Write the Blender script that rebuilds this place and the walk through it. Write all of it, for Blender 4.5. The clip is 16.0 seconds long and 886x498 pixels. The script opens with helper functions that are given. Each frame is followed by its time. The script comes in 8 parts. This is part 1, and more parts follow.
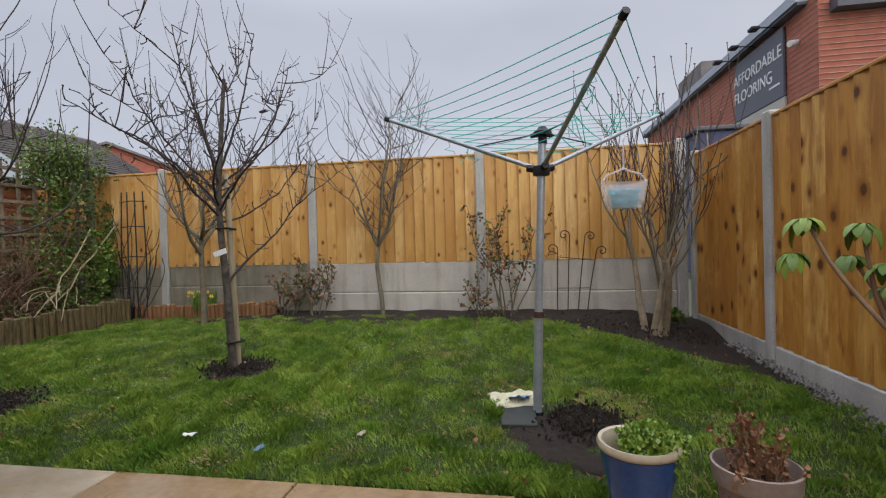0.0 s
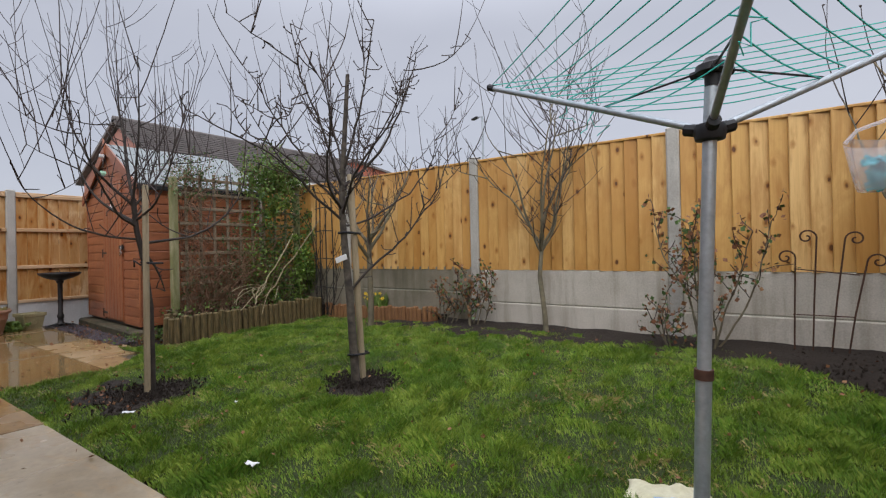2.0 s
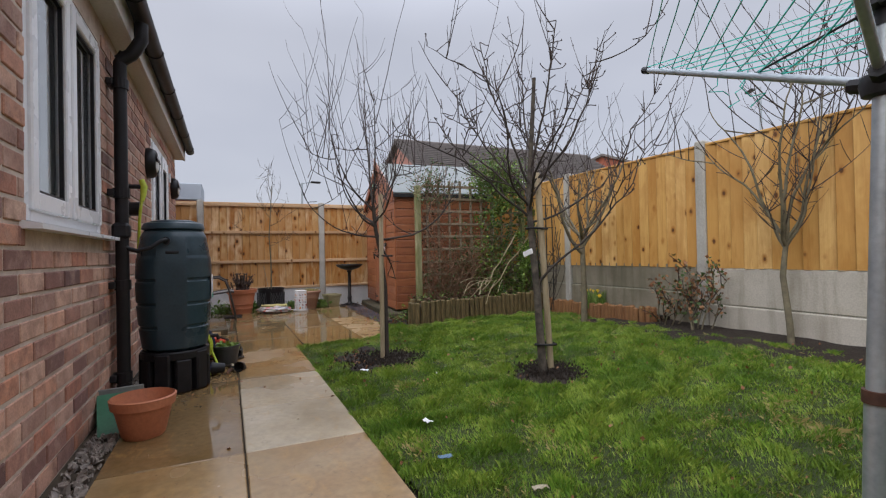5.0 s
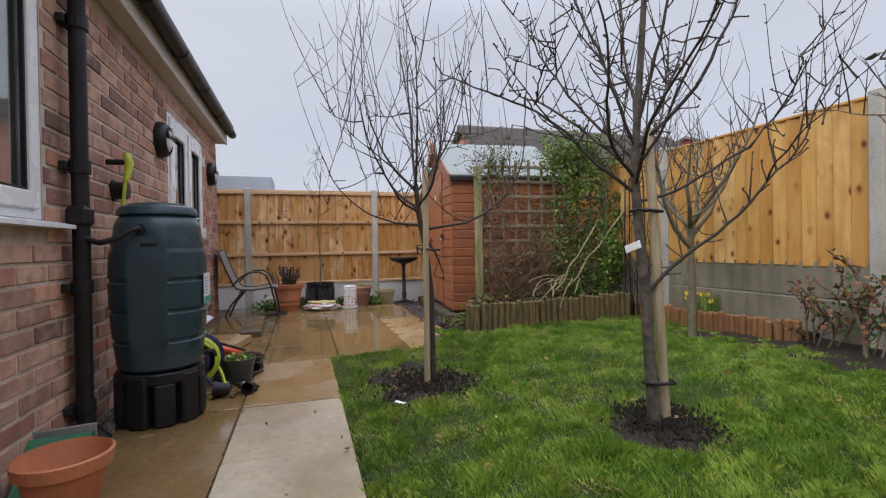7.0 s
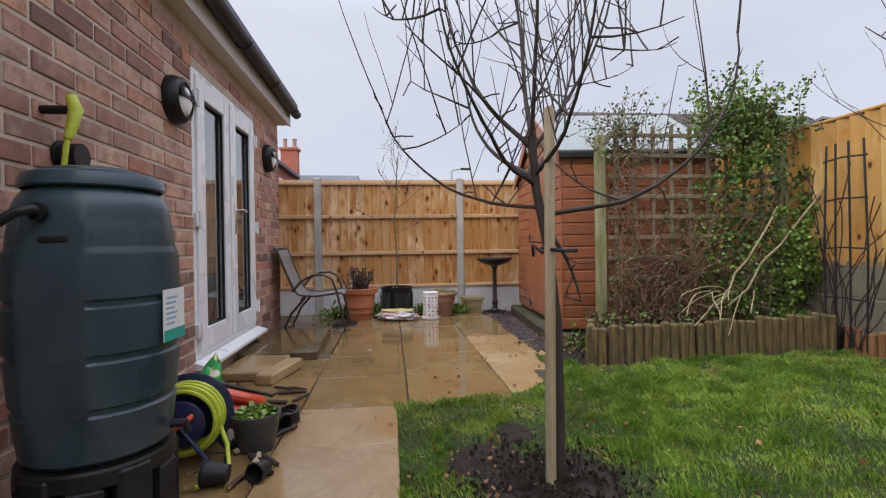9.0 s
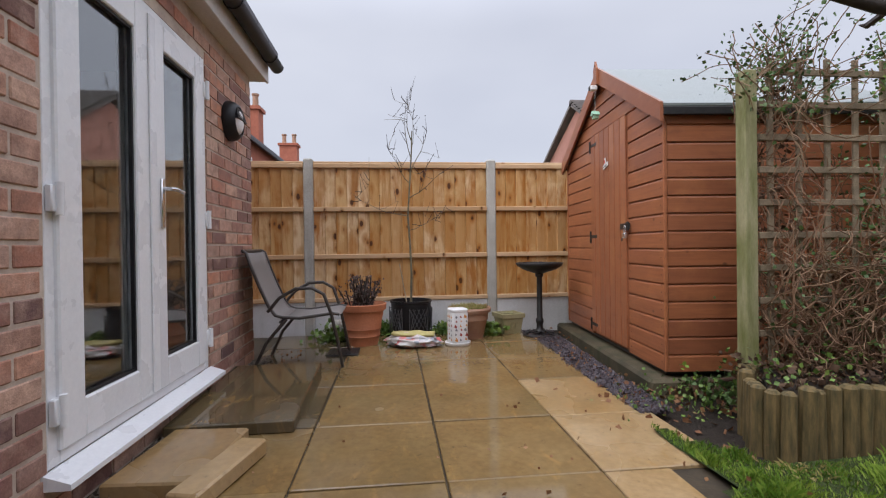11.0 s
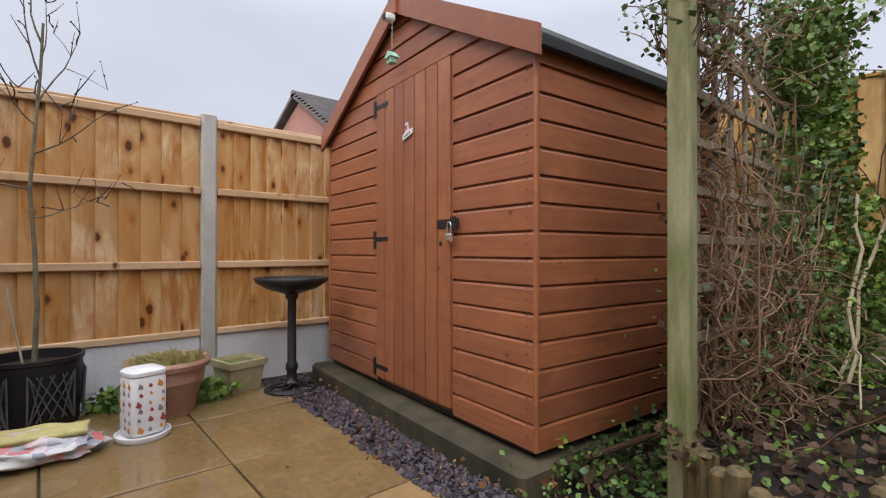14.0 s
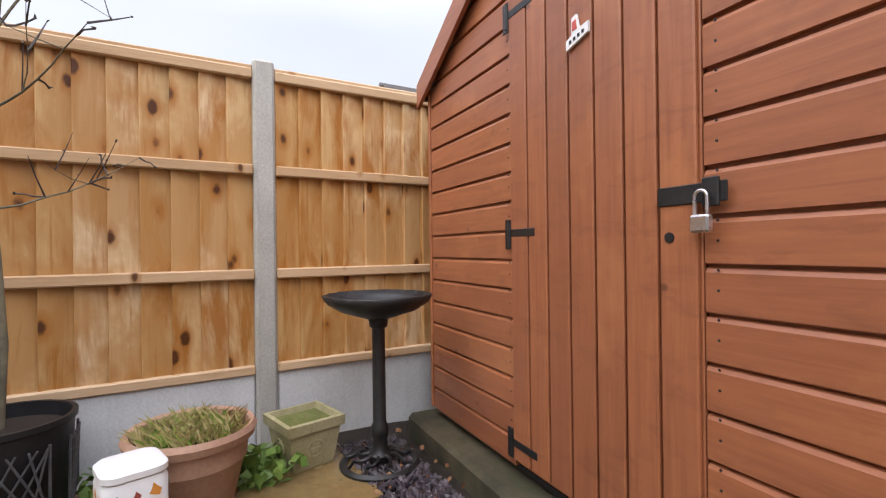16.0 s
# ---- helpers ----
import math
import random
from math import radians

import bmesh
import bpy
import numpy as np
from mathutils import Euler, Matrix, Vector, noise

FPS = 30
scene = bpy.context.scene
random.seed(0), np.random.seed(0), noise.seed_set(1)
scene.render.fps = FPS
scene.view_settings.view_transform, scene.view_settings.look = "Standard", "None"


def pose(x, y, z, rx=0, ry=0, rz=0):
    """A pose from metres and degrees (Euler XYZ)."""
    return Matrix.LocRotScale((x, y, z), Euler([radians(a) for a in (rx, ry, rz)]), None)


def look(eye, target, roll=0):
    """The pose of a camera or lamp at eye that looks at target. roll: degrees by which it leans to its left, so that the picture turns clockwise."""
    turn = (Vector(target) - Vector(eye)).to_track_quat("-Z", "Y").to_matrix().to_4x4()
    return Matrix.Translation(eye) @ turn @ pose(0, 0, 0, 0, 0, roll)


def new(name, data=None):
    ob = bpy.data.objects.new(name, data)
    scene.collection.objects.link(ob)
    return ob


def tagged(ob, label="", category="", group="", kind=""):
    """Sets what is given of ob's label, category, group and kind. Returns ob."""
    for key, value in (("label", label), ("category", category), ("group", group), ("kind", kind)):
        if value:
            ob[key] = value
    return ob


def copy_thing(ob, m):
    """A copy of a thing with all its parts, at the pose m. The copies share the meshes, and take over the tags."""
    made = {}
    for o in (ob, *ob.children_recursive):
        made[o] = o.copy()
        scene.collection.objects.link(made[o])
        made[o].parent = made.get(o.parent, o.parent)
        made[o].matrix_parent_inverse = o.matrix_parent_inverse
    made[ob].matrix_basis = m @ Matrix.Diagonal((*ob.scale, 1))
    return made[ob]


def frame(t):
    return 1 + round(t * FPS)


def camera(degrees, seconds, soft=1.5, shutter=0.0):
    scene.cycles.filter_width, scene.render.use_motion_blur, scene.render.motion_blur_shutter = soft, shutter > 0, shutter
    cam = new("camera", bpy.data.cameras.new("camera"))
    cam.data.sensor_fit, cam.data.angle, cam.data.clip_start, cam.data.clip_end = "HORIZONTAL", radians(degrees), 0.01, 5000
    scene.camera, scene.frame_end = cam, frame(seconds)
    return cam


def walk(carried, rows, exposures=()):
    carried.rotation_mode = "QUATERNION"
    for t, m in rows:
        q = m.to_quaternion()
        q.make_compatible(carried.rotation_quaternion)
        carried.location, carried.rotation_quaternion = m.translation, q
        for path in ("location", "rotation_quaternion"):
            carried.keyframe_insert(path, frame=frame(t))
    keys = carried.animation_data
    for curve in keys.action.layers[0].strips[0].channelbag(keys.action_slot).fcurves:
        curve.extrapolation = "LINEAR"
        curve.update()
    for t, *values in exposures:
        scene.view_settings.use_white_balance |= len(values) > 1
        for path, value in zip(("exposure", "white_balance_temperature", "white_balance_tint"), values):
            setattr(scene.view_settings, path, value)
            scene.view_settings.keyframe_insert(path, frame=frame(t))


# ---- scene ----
cam = camera(86.1, 16.0, soft=1.2)
METRES, EYE, TILT, LEAN, TURN = 8.35, 0.89, 0.0, 0.0, 9.8
ROWS = [
    (0.0, 0.0, 0.0, 0.0, -0.02, -0.7, 1.54),
    (0.5, 0.0106, 0.0258, -0.0009, 4.99, -0.52, 1.5),
    (1.0, 0.0251, 0.0475, -0.0003, 11.48, -0.3, 1.48),
    (1.5, 0.0388, 0.066, 0.0002, 18.56, -0.06, 1.36),
    (2.0, 0.0471, 0.0915, 0.0022, 25.79, 0.08, 1.25),
    (2.5, 0.0534, 0.1108, 0.0046, 33.86, 0.2, 1.12),
    (3.0, 0.0686, 0.1117, 0.0014, 41.89, 0.62, 0.95),
    (3.5, 0.0957, 0.1006, -0.0008, 48.75, 0.7, 0.97),
    (4.0, 0.1134, 0.0941, -0.0018, 52.38, 0.75, 1.07),
    (6.5, 0.0352, 0.1622, -0.002, 60.68, -0.24, 1.04),
    (7.0, 0.0062, 0.1759, -0.0007, 63.76, -0.37, 0.97),
    (7.5, -0.0298, 0.1888, -0.001, 66.72, -0.35, 0.92),
    (8.0, -0.0665, 0.2008, 0.0008, 69.42, -0.41, 0.89),
    (8.5, -0.102, 0.2155, 0.0003, 72.03, -0.42, 0.84),
    (9.0, -0.1386, 0.2229, -0.0009, 73.99, -0.38, 0.82),
    (9.5, -0.1828, 0.2258, 0.0004, 75.24, -0.46, 0.78),
    (12.0, -0.3859, 0.2519, 0.0011, 70.45, -0.13, 0.53),
    (12.5, -0.4139, 0.257, 0.0016, 64.46, 0.02, 0.39),
    (13.0, -0.4407, 0.2635, 0.0004, 55.99, 0.12, 0.25),
    (13.5, -0.468, 0.2792, -0.0022, 47.21, 0.27, 0.08),
    (14.0, -0.4993, 0.2954, -0.0, 39.84, 0.23, -0.03),
    (14.5, -0.53, 0.3084, 0.0018, 37.61, 0.2, 0.22),
    (15.0, -0.5613, 0.3278, 0.0046, 37.93, -0.09, 0.38),
    (15.5, -0.5876, 0.3551, 0.0022, 43.01, -0.01, 0.61),
    (16.0, -0.6177, 0.3742, 0.0018, 50.3, -0.01, 0.72),
]
walk(cam, [(t, pose(0, 0, EYE, TILT, LEAN, TURN) @ pose(METRES * x, METRES * y, METRES * z, 90 + pitch, roll, yaw)) for t, x, y, z, yaw, pitch, roll in ROWS],
     exposures=((0.0, 0.19), (4.0, 0.2), (6.5, 0.34), (9.0, 0.53), (10.8, 0.5), (12.5, 0.42), (14.0, 0.55), (16.0, 0.95)))

# ---- world and light: a wet, overcast afternoon ----
world = bpy.data.worlds.new("overcast_sky")
scene.world = world
world.use_nodes = True
wt = world.node_tree
wt.nodes.clear()
w_out = wt.nodes.new("ShaderNodeOutputWorld")
w_bg = wt.nodes.new("ShaderNodeBackground")
w_sky = wt.nodes.new("ShaderNodeTexSky")
w_sky.sky_type, w_sky.sun_disc = "NISHITA", False
w_sky.sun_elevation, w_sky.sun_rotation = radians(41), radians(148)
w_gain = wt.nodes.new("ShaderNodeMix")
w_gain.data_type, w_gain.blend_type = "RGBA", "MULTIPLY"
w_gain.inputs[0].default_value = 1.0
w_gain.inputs[7].default_value = (0.09, 0.09, 0.09, 1)
w_co = wt.nodes.new("ShaderNodeTexCoord")
w_map = wt.nodes.new("ShaderNodeMapping")
w_map.inputs["Scale"].default_value = (1.0, 1.0, 2.6)
w_noise = wt.nodes.new("ShaderNodeTexNoise")
w_noise.inputs["Scale"].default_value, w_noise.inputs["Detail"].default_value = 1.3, 4
w_ramp = wt.nodes.new("ShaderNodeValToRGB")
w_ramp.color_ramp.elements[0].position, w_ramp.color_ramp.elements[1].position = 0.3, 0.72
w_ramp.color_ramp.elements[0].color = (0.45, 0.47, 0.55, 1)
w_ramp.color_ramp.elements[1].color = (0.555, 0.572, 0.645, 1)
w_mix = wt.nodes.new("ShaderNodeMix")
w_mix.data_type = "RGBA"
w_mix.inputs[0].default_value = 0.9
wt.links.new(w_sky.outputs[0], w_gain.inputs[6])
wt.links.new(w_co.outputs["Generated"], w_map.inputs[0])
wt.links.new(w_map.outputs[0], w_noise.inputs["Vector"])
wt.links.new(w_noise.outputs["Fac"], w_ramp.inputs[0])
wt.links.new(w_gain.outputs[2], w_mix.inputs[6])
wt.links.new(w_ramp.outputs[0], w_mix.inputs[7])
# an overcast sky is brighter overhead than towards the horizon
w_sep = wt.nodes.new("ShaderNodeSeparateXYZ")
wt.links.new(w_co.outputs["Generated"], w_sep.inputs[0])
w_up = wt.nodes.new("ShaderNodeMapRange")
w_up.interpolation_type = "SMOOTHSTEP"
for k, v in (("From Min", 0.40), ("From Max", 0.75), ("To Min", 1.0), ("To Max", 2.9)):
    w_up.inputs[k].default_value = v
wt.links.new(w_sep.outputs[2], w_up.inputs["Value"])
wt.links.new(w_up.outputs[0], w_bg.inputs[1])
wt.links.new(w_mix.outputs[2], w_bg.inputs[0])
wt.links.new(w_bg.outputs[0], w_out.inputs[0])

sun = new("sun", bpy.data.lights.new("sun", "SUN"))
sun.data.energy, sun.data.angle, sun.data.color = 1.7, radians(80), (1.0, 0.97, 0.93)
sun.matrix_world = look((0, 0, 20), (-4.6, 7.4, 12.5))


# ---- materials ----
def srgb(r, g, b):
    return tuple(((c / 255) / 12.92 if c < 11 else ((c / 255 + 0.055) / 1.055) ** 2.4) for c in (r, g, b)) + (1.0,)


MATS = {}


class Nodes:
    """A small wrapper round a material's node tree."""

    def __init__(self, name):
        self.mat = bpy.data.materials.new(name)
        self.mat.use_nodes = True
        self.t = self.mat.node_tree
        self.p = self.t.nodes["Principled BSDF"]
        geo = self.t.nodes.new("ShaderNodeNewGeometry")
        self.pos, self.island, self.normal = geo.outputs["Position"], geo.outputs["Random Per Island"], geo.outputs["Normal"]
        self.rand = self.t.nodes.new("ShaderNodeObjectInfo").outputs["Random"]

    def link(self, a, b):
        self.t.links.new(a, b)

    def math(self, op, a, b=0.0, clamp=False):
        n = self.t.nodes.new("ShaderNodeMath")
        n.operation, n.use_clamp = op, clamp
        for i, v in enumerate((a, b)):
            if isinstance(v, (int, float)):
                n.inputs[i].default_value = v
            else:
                self.link(v, n.inputs[i])
        return n.outputs[0]

    def coords(self, stretch=(1, 1, 1), shift=None):
        m = self.t.nodes.new("ShaderNodeMapping")
        self.link(self.pos, m.inputs[0])
        m.inputs["Scale"].default_value = stretch
        if shift is not None:
            s = self.t.nodes.new("ShaderNodeCombineXYZ")
            for i, k in enumerate((37.0, 53.0, 71.0)):
                self.link(self.math("MULTIPLY", shift, k), s.inputs[i])
            self.link(s.outputs[0], m.inputs["Location"])
        return m.outputs[0]

    def noise(self, vec, scale, detail=4, rough=0.55, distort=0.0):
        n = self.t.nodes.new("ShaderNodeTexNoise")
        self.link(vec, n.inputs["Vector"])
        for k, v in (("Scale", scale), ("Detail", detail), ("Roughness", rough), ("Distortion", distort)):
            n.inputs[k].default_value = v
        return n.outputs["Fac"]

    def voronoi(self, vec, scale, out="Distance"):
        n = self.t.nodes.new("ShaderNodeTexVoronoi")
        self.link(vec, n.inputs["Vector"])
        n.inputs["Scale"].default_value = scale
        return n.outputs[out]

    def ramp(self, fac, *stops):
        n = self.t.nodes.new("ShaderNodeValToRGB")
        e = n.color_ramp.elements
        while len(e) < len(stops):
            e.new(0.5)
        for el, (p, c) in zip(e, stops):
            el.position = p
            el.color = c if isinstance(c, tuple) else (c, c, c, 1)
        self.link(fac, n.inputs[0])
        return n.outputs[0]

    def mix(self, fac, a, b, mode="MIX"):
        n = self.t.nodes.new("ShaderNodeMix")
        n.data_type, n.blend_type = "RGBA", mode
        for i, v in ((0, fac), (6, a), (7, b)):
            if isinstance(v, (int, float, tuple)):
                n.inputs[i].default_value = v
            else:
                self.link(v, n.inputs[i])
        return n.outputs[2]

    def bump(self, height, strength=0.3, dist=0.005):
        n = self.t.nodes.new("ShaderNodeBump")
        n.inputs["Strength"].default_value, n.inputs["Distance"].default_value = strength, dist
        self.link(height, n.inputs["Height"])
        self.link(n.outputs[0], self.p.inputs["Normal"])

    def done(self, colour, rough=0.7, metal=0.0, spec=0.5):
        for k, v in (("Base Color", colour), ("Roughness", rough), ("Metallic", metal), ("Specular IOR Level", spec)):
            if isinstance(v, (int, float, tuple)):
                self.p.inputs[k].default_value = v
            else:
                self.link(v, self.p.inputs[k])
        return self.mat


def plain(name, c1, c2, scale=8, rough=0.6, metal=0.0, bump=0.15, bscale=60, spec=0.5, stretch=(1, 1, 1)):
    """Two tones at a coarse and a fine scale, with fine relief."""
    n = Nodes(name)
    v = n.coords(stretch, n.rand)
    a = n.noise(v, scale, 5)
    b = n.noise(v, bscale, 3)
    col = n.mix(n.ramp(a, (0.3, 0.0), (0.7, 1.0)), c1, c2)
    col = n.mix(0.25, col, n.ramp(b, (0.25, 0.25), (0.75, 0.75)), "OVERLAY")
    n.bump(b, bump, 0.003)
    r = n.math("ADD", n.math("MULTIPLY", a, 0.25), rough - 0.12, True)
    return n.done(col, r, metal, spec)


def fence_wood(name, tones, streak, knot=(0.095, 0.032, 0.007, 1), wet=0.5, level=False, big=1.0):
    """Sawn softwood boards: upright grain, knots, tannin streaks, a tone for each board."""
    n = Nodes(name)
    tone = n.ramp(n.rand, (0.0, tones[0]), (0.3, tones[2]), (0.6, tones[1]), (0.85, tones[0]), (1.0, tones[2]))
    grain = n.noise(n.coords((1.8, 1.8, 90) if level else (55, 55, 1.4), n.rand), 1.0, 5, 0.65, 0.8)
    col = n.mix(n.ramp(grain, (0.42, 0.0), (0.82, 0.4)), tone, streak)
    stain = n.noise(n.coords((1.2, 1.2, 9) if level else (7, 7, 1.6), n.rand), 1.0, 5, 0.65, 0.5)
    col = n.mix(n.ramp(stain, (0.44, 0.0), (0.62, wet)), col, streak)
    amber = n.noise(n.coords((1.6, 1.6, 1.3)), 1.0, 5, 0.6, 0.4)
    col = n.mix(n.ramp(amber, (0.49, 0.0), (0.57, 0.8 * wet)), col, tuple(0.55 * a + 0.45 * b for a, b in zip(tones[2], streak)))
    drip = n.noise(n.coords((1.5, 1.5, 26) if level else (26, 26, 2.2), n.rand), 1.0, 4, 0.6, 0.3)
    col = n.mix(n.ramp(drip, (0.60, 0.0), (0.70, 0.7 * wet)), col, streak)
    kd = n.voronoi(n.coords((8.0, 8.0, 4.6), n.rand), 1.0)
    halo = n.ramp(n.math("ADD", kd, n.math("MULTIPLY", n.noise(n.coords((14, 14, 5)), 1.0, 4), 0.35)), (0.27, 1.0), (0.40 * big, 0.0))
    col = n.mix(n.math("MULTIPLY", halo, 0.95), col, streak)
    core = n.math("ADD", kd, n.math("MULTIPLY", n.noise(n.coords((40, 40, 30)), 1.0, 3), 0.10))
    col = n.mix(n.ramp(core, (0.125 * big, 0.96), (0.175 * big, 0.0)), col, knot)
    n.bump(grain, 0.35, 0.003)
    return n.done(col, n.ramp(stain, (0.3, 0.6), (0.7, 0.4)), 0, 0.4)


M_PINE = fence_wood("pine_boards", ((0.62, 0.37, 0.115, 1), (0.76, 0.50, 0.20, 1), (0.52, 0.275, 0.07, 1)), (0.36, 0.155, 0.03, 1), wet=0.55)
M_PINE_WET = fence_wood("pine_boards_wet", ((0.66, 0.45, 0.225, 1), (0.75, 0.56, 0.34, 1), (0.57, 0.345, 0.135, 1)), (0.37, 0.135, 0.017, 1), wet=0.9, big=1.35, knot=(0.075, 0.022, 0.005, 1))
M_PINE_ORANGE = fence_wood("pine_boards_orange", ((0.60, 0.31, 0.065, 1), (0.68, 0.39, 0.105, 1), (0.52, 0.24, 0.042, 1)), (0.27, 0.095, 0.014, 1), wet=0.7, big=1.3)
M_RAIL = fence_wood("pine_rails", ((0.58, 0.39, 0.23, 1), (0.64, 0.46, 0.29, 1), (0.5, 0.33, 0.18, 1)), (0.36, 0.19, 0.07, 1), wet=0.3, level=True)


def concrete(name, c1, c2, moss, low=0.35):
    n = Nodes(name)
    v = n.coords((1, 1, 1), n.rand)
    a, b = n.noise(v, 3.0, 6), n.noise(v, 90, 3)
    col = n.mix(n.ramp(a, (0.3, 0.0), (0.7, 1.0)), c1, c2)
    drip = n.noise(n.coords((9, 9, 1.0)), 1.0, 5)
    col = n.mix(n.ramp(drip, (0.5, 0.0), (0.75, low)), col, moss)
    col = n.mix(0.2, col, n.ramp(b, (0.3, 0.2), (0.7, 0.8)), "OVERLAY")
    n.bump(b, 0.25, 0.003)
    return n.done(col, 0.75)


M_CONC = concrete("concrete_grey", (0.41, 0.375, 0.315, 1), (0.54, 0.505, 0.44, 1), (0.17, 0.14, 0.085, 1), 0.65)
M_CONC_POST = concrete("concrete_post", (0.33, 0.315, 0.28, 1), (0.47, 0.455, 0.415, 1), (0.13, 0.13, 0.10, 1), 0.5)
M_CONC_OLD = concrete("concrete_weathered", (0.16, 0.14, 0.10, 1), (0.27, 0.24, 0.18, 1), (0.085, 0.08, 0.042, 1), 0.75)
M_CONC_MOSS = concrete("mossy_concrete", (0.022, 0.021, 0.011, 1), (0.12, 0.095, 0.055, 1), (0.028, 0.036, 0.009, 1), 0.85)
M_CONC_WHITE = concrete("concrete_painted_white", (0.55, 0.55, 0.55, 1), (0.65, 0.65, 0.65, 1), (0.30, 0.30, 0.25, 1), 0.25)


def brick_mat():
    n = Nodes("facing_brick")
    r = n.math("FRACT", n.math("ADD", n.rand, n.island))
    tone = n.ramp(r, (0.0, (0.53, 0.225, 0.13, 1)), (0.16, (0.60, 0.40, 0.30, 1)), (0.34, (0.46, 0.20, 0.13, 1)),
                  (0.5, (0.22, 0.115, 0.10, 1)), (0.66, (0.56, 0.36, 0.27, 1)), (0.84, (0.44, 0.23, 0.17, 1)), (1.0, (0.12, 0.07, 0.07, 1)))
    v = n.coords((1, 1, 1), r)
    a, b = n.noise(v, 14, 5), n.noise(v, 120, 4, 0.7)
    col = n.mix(n.ramp(a, (0.42, 0.0), (0.70, 0.65)), tone, (0.17, 0.09, 0.07, 1))
    col = n.mix(n.ramp(n.noise(n.coords(), 1.6, 5, 0.65), (0.45, 0.0), (0.7, 0.45)), col, (0.20, 0.115, 0.085, 1))
    col = n.mix(n.ramp(n.noise(v, 9, 4), (0.52, 0.0), (0.72, 0.5)), col, (0.55, 0.38, 0.30, 1))
    col = n.mix(0.35, col, n.ramp(b, (0.3, 0.2), (0.7, 0.8)), "OVERLAY")
    n.bump(b, 0.5, 0.004)
    return n.done(col, 0.78, 0, 0.35)


M_BRICK = brick_mat()
M_MORTAR = plain("mortar", (0.36, 0.28, 0.225, 1), (0.58, 0.49, 0.41, 1), 6, 0.9, bump=0.5)
M_BRICK_RED = plain("red_brickwork", (0.34, 0.10, 0.06, 1), (0.43, 0.145, 0.09, 1), 3, 0.85, bump=0.4, bscale=14)


def slab_mat(name, c1, c2, c3, wet):
    """Riven stone-effect paving, wet in patches."""
    n = Nodes(name)
    v = n.coords((1, 1, 1), n.rand)
    tone = n.mix(n.rand, c1, c2)
    a, b = n.noise(v, 2.6, 6, 0.6), n.noise(v, 30, 4)
    col = n.mix(n.ramp(a, (0.35, 0.0), (0.68, 0.85)), tone, c3)
    col = n.mix(n.ramp(n.noise(n.coords(), 1.1, 4), (0.50, 0.0), (0.68, 0.6)), col, (0.14, 0.095, 0.036, 1))
    col = n.mix(n.ramp(n.noise(n.coords((1, 2.2, 1)), 4.5, 6, 0.7, 0.6), (0.55, 0.0), (0.72, 0.55)), col, (0.36, 0.21, 0.07, 1))
    col = n.mix(n.ramp(n.noise(n.coords(), 17, 5, 0.75), (0.60, 0.0), (0.72, 0.6)), col, (0.06, 0.045, 0.025, 1))
    col = n.mix(0.2, col, n.ramp(b, (0.3, 0.2), (0.7, 0.8)), "OVERLAY")
    pool = n.noise(n.coords(), 1.3, 3, 0.5)
    w = n.ramp(pool, (0.30 + 0.22 * wet, 1.0), (0.50 + 0.22 * wet, 0.0))
    n.bump(n.mix(w, b, (0.5, 0.5, 0.5, 1)), 0.22, 0.003)
    rough = n.mix(w, (0.42, 0.42, 0.42, 1), (0.07, 0.07, 0.07, 1))
    return n.done(col, rough, 0, 0.55)


M_SLAB = slab_mat("buff_paving", (0.265, 0.18, 0.08, 1), (0.22, 0.15, 0.066, 1), (0.17, 0.105, 0.04, 1), 1.0)
M_SLAB_PATH = slab_mat("sandy_paving", (0.33, 0.225, 0.115, 1), (0.28, 0.195, 0.10, 1), (0.235, 0.13, 0.045, 1), 0.6)
M_SLAB_BROWN = slab_mat("brown_wet_paving", (0.235, 0.155, 0.075, 1), (0.20, 0.135, 0.065, 1), (0.15, 0.085, 0.03, 1), 0.9)
M_SLAB_PALE = slab_mat("pale_paving", (0.41, 0.35, 0.26, 1), (0.38, 0.325, 0.235, 1), (0.36, 0.28, 0.17, 1), 0.1)
M_SLAB_RIVEN = slab_mat("ochre_riven_paving", (0.34, 0.215, 0.09, 1), (0.30, 0.20, 0.09, 1), (0.42, 0.30, 0.165, 1), 0.3)
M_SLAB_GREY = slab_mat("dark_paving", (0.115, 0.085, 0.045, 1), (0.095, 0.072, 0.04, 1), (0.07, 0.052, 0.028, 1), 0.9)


def soil_mat(name, c1, c2, rough=0.85):
    n = Nodes(name)
    v = n.coords()
    a, b = n.noise(v, 5, 6, 0.65), n.noise(v, 60, 5, 0.7)
    col = n.mix(a, c1, c2)
    col = n.mix(0.5, col, n.ramp(b, (0.3, 0.1), (0.7, 0.8)), "OVERLAY")
    n.bump(b, 0.9, 0.02)
    return n.done(col, rough, 0, 0.3)


M_SOIL = soil_mat("wet_soil", (0.016, 0.012, 0.009, 1), (0.05, 0.037, 0.028, 1), 0.85)
M_TURF = soil_mat("turf_base", (0.022, 0.042, 0.008, 1), (0.055, 0.07, 0.016, 1))
M_GROUND = soil_mat("distant_ground", (0.06, 0.075, 0.035, 1), (0.10, 0.10, 0.07, 1))
M_SLATE = plain("purple_slate_chippings", (0.024, 0.019, 0.024, 1), (0.10, 0.078, 0.09, 1), 30, 0.5, bump=0.4)


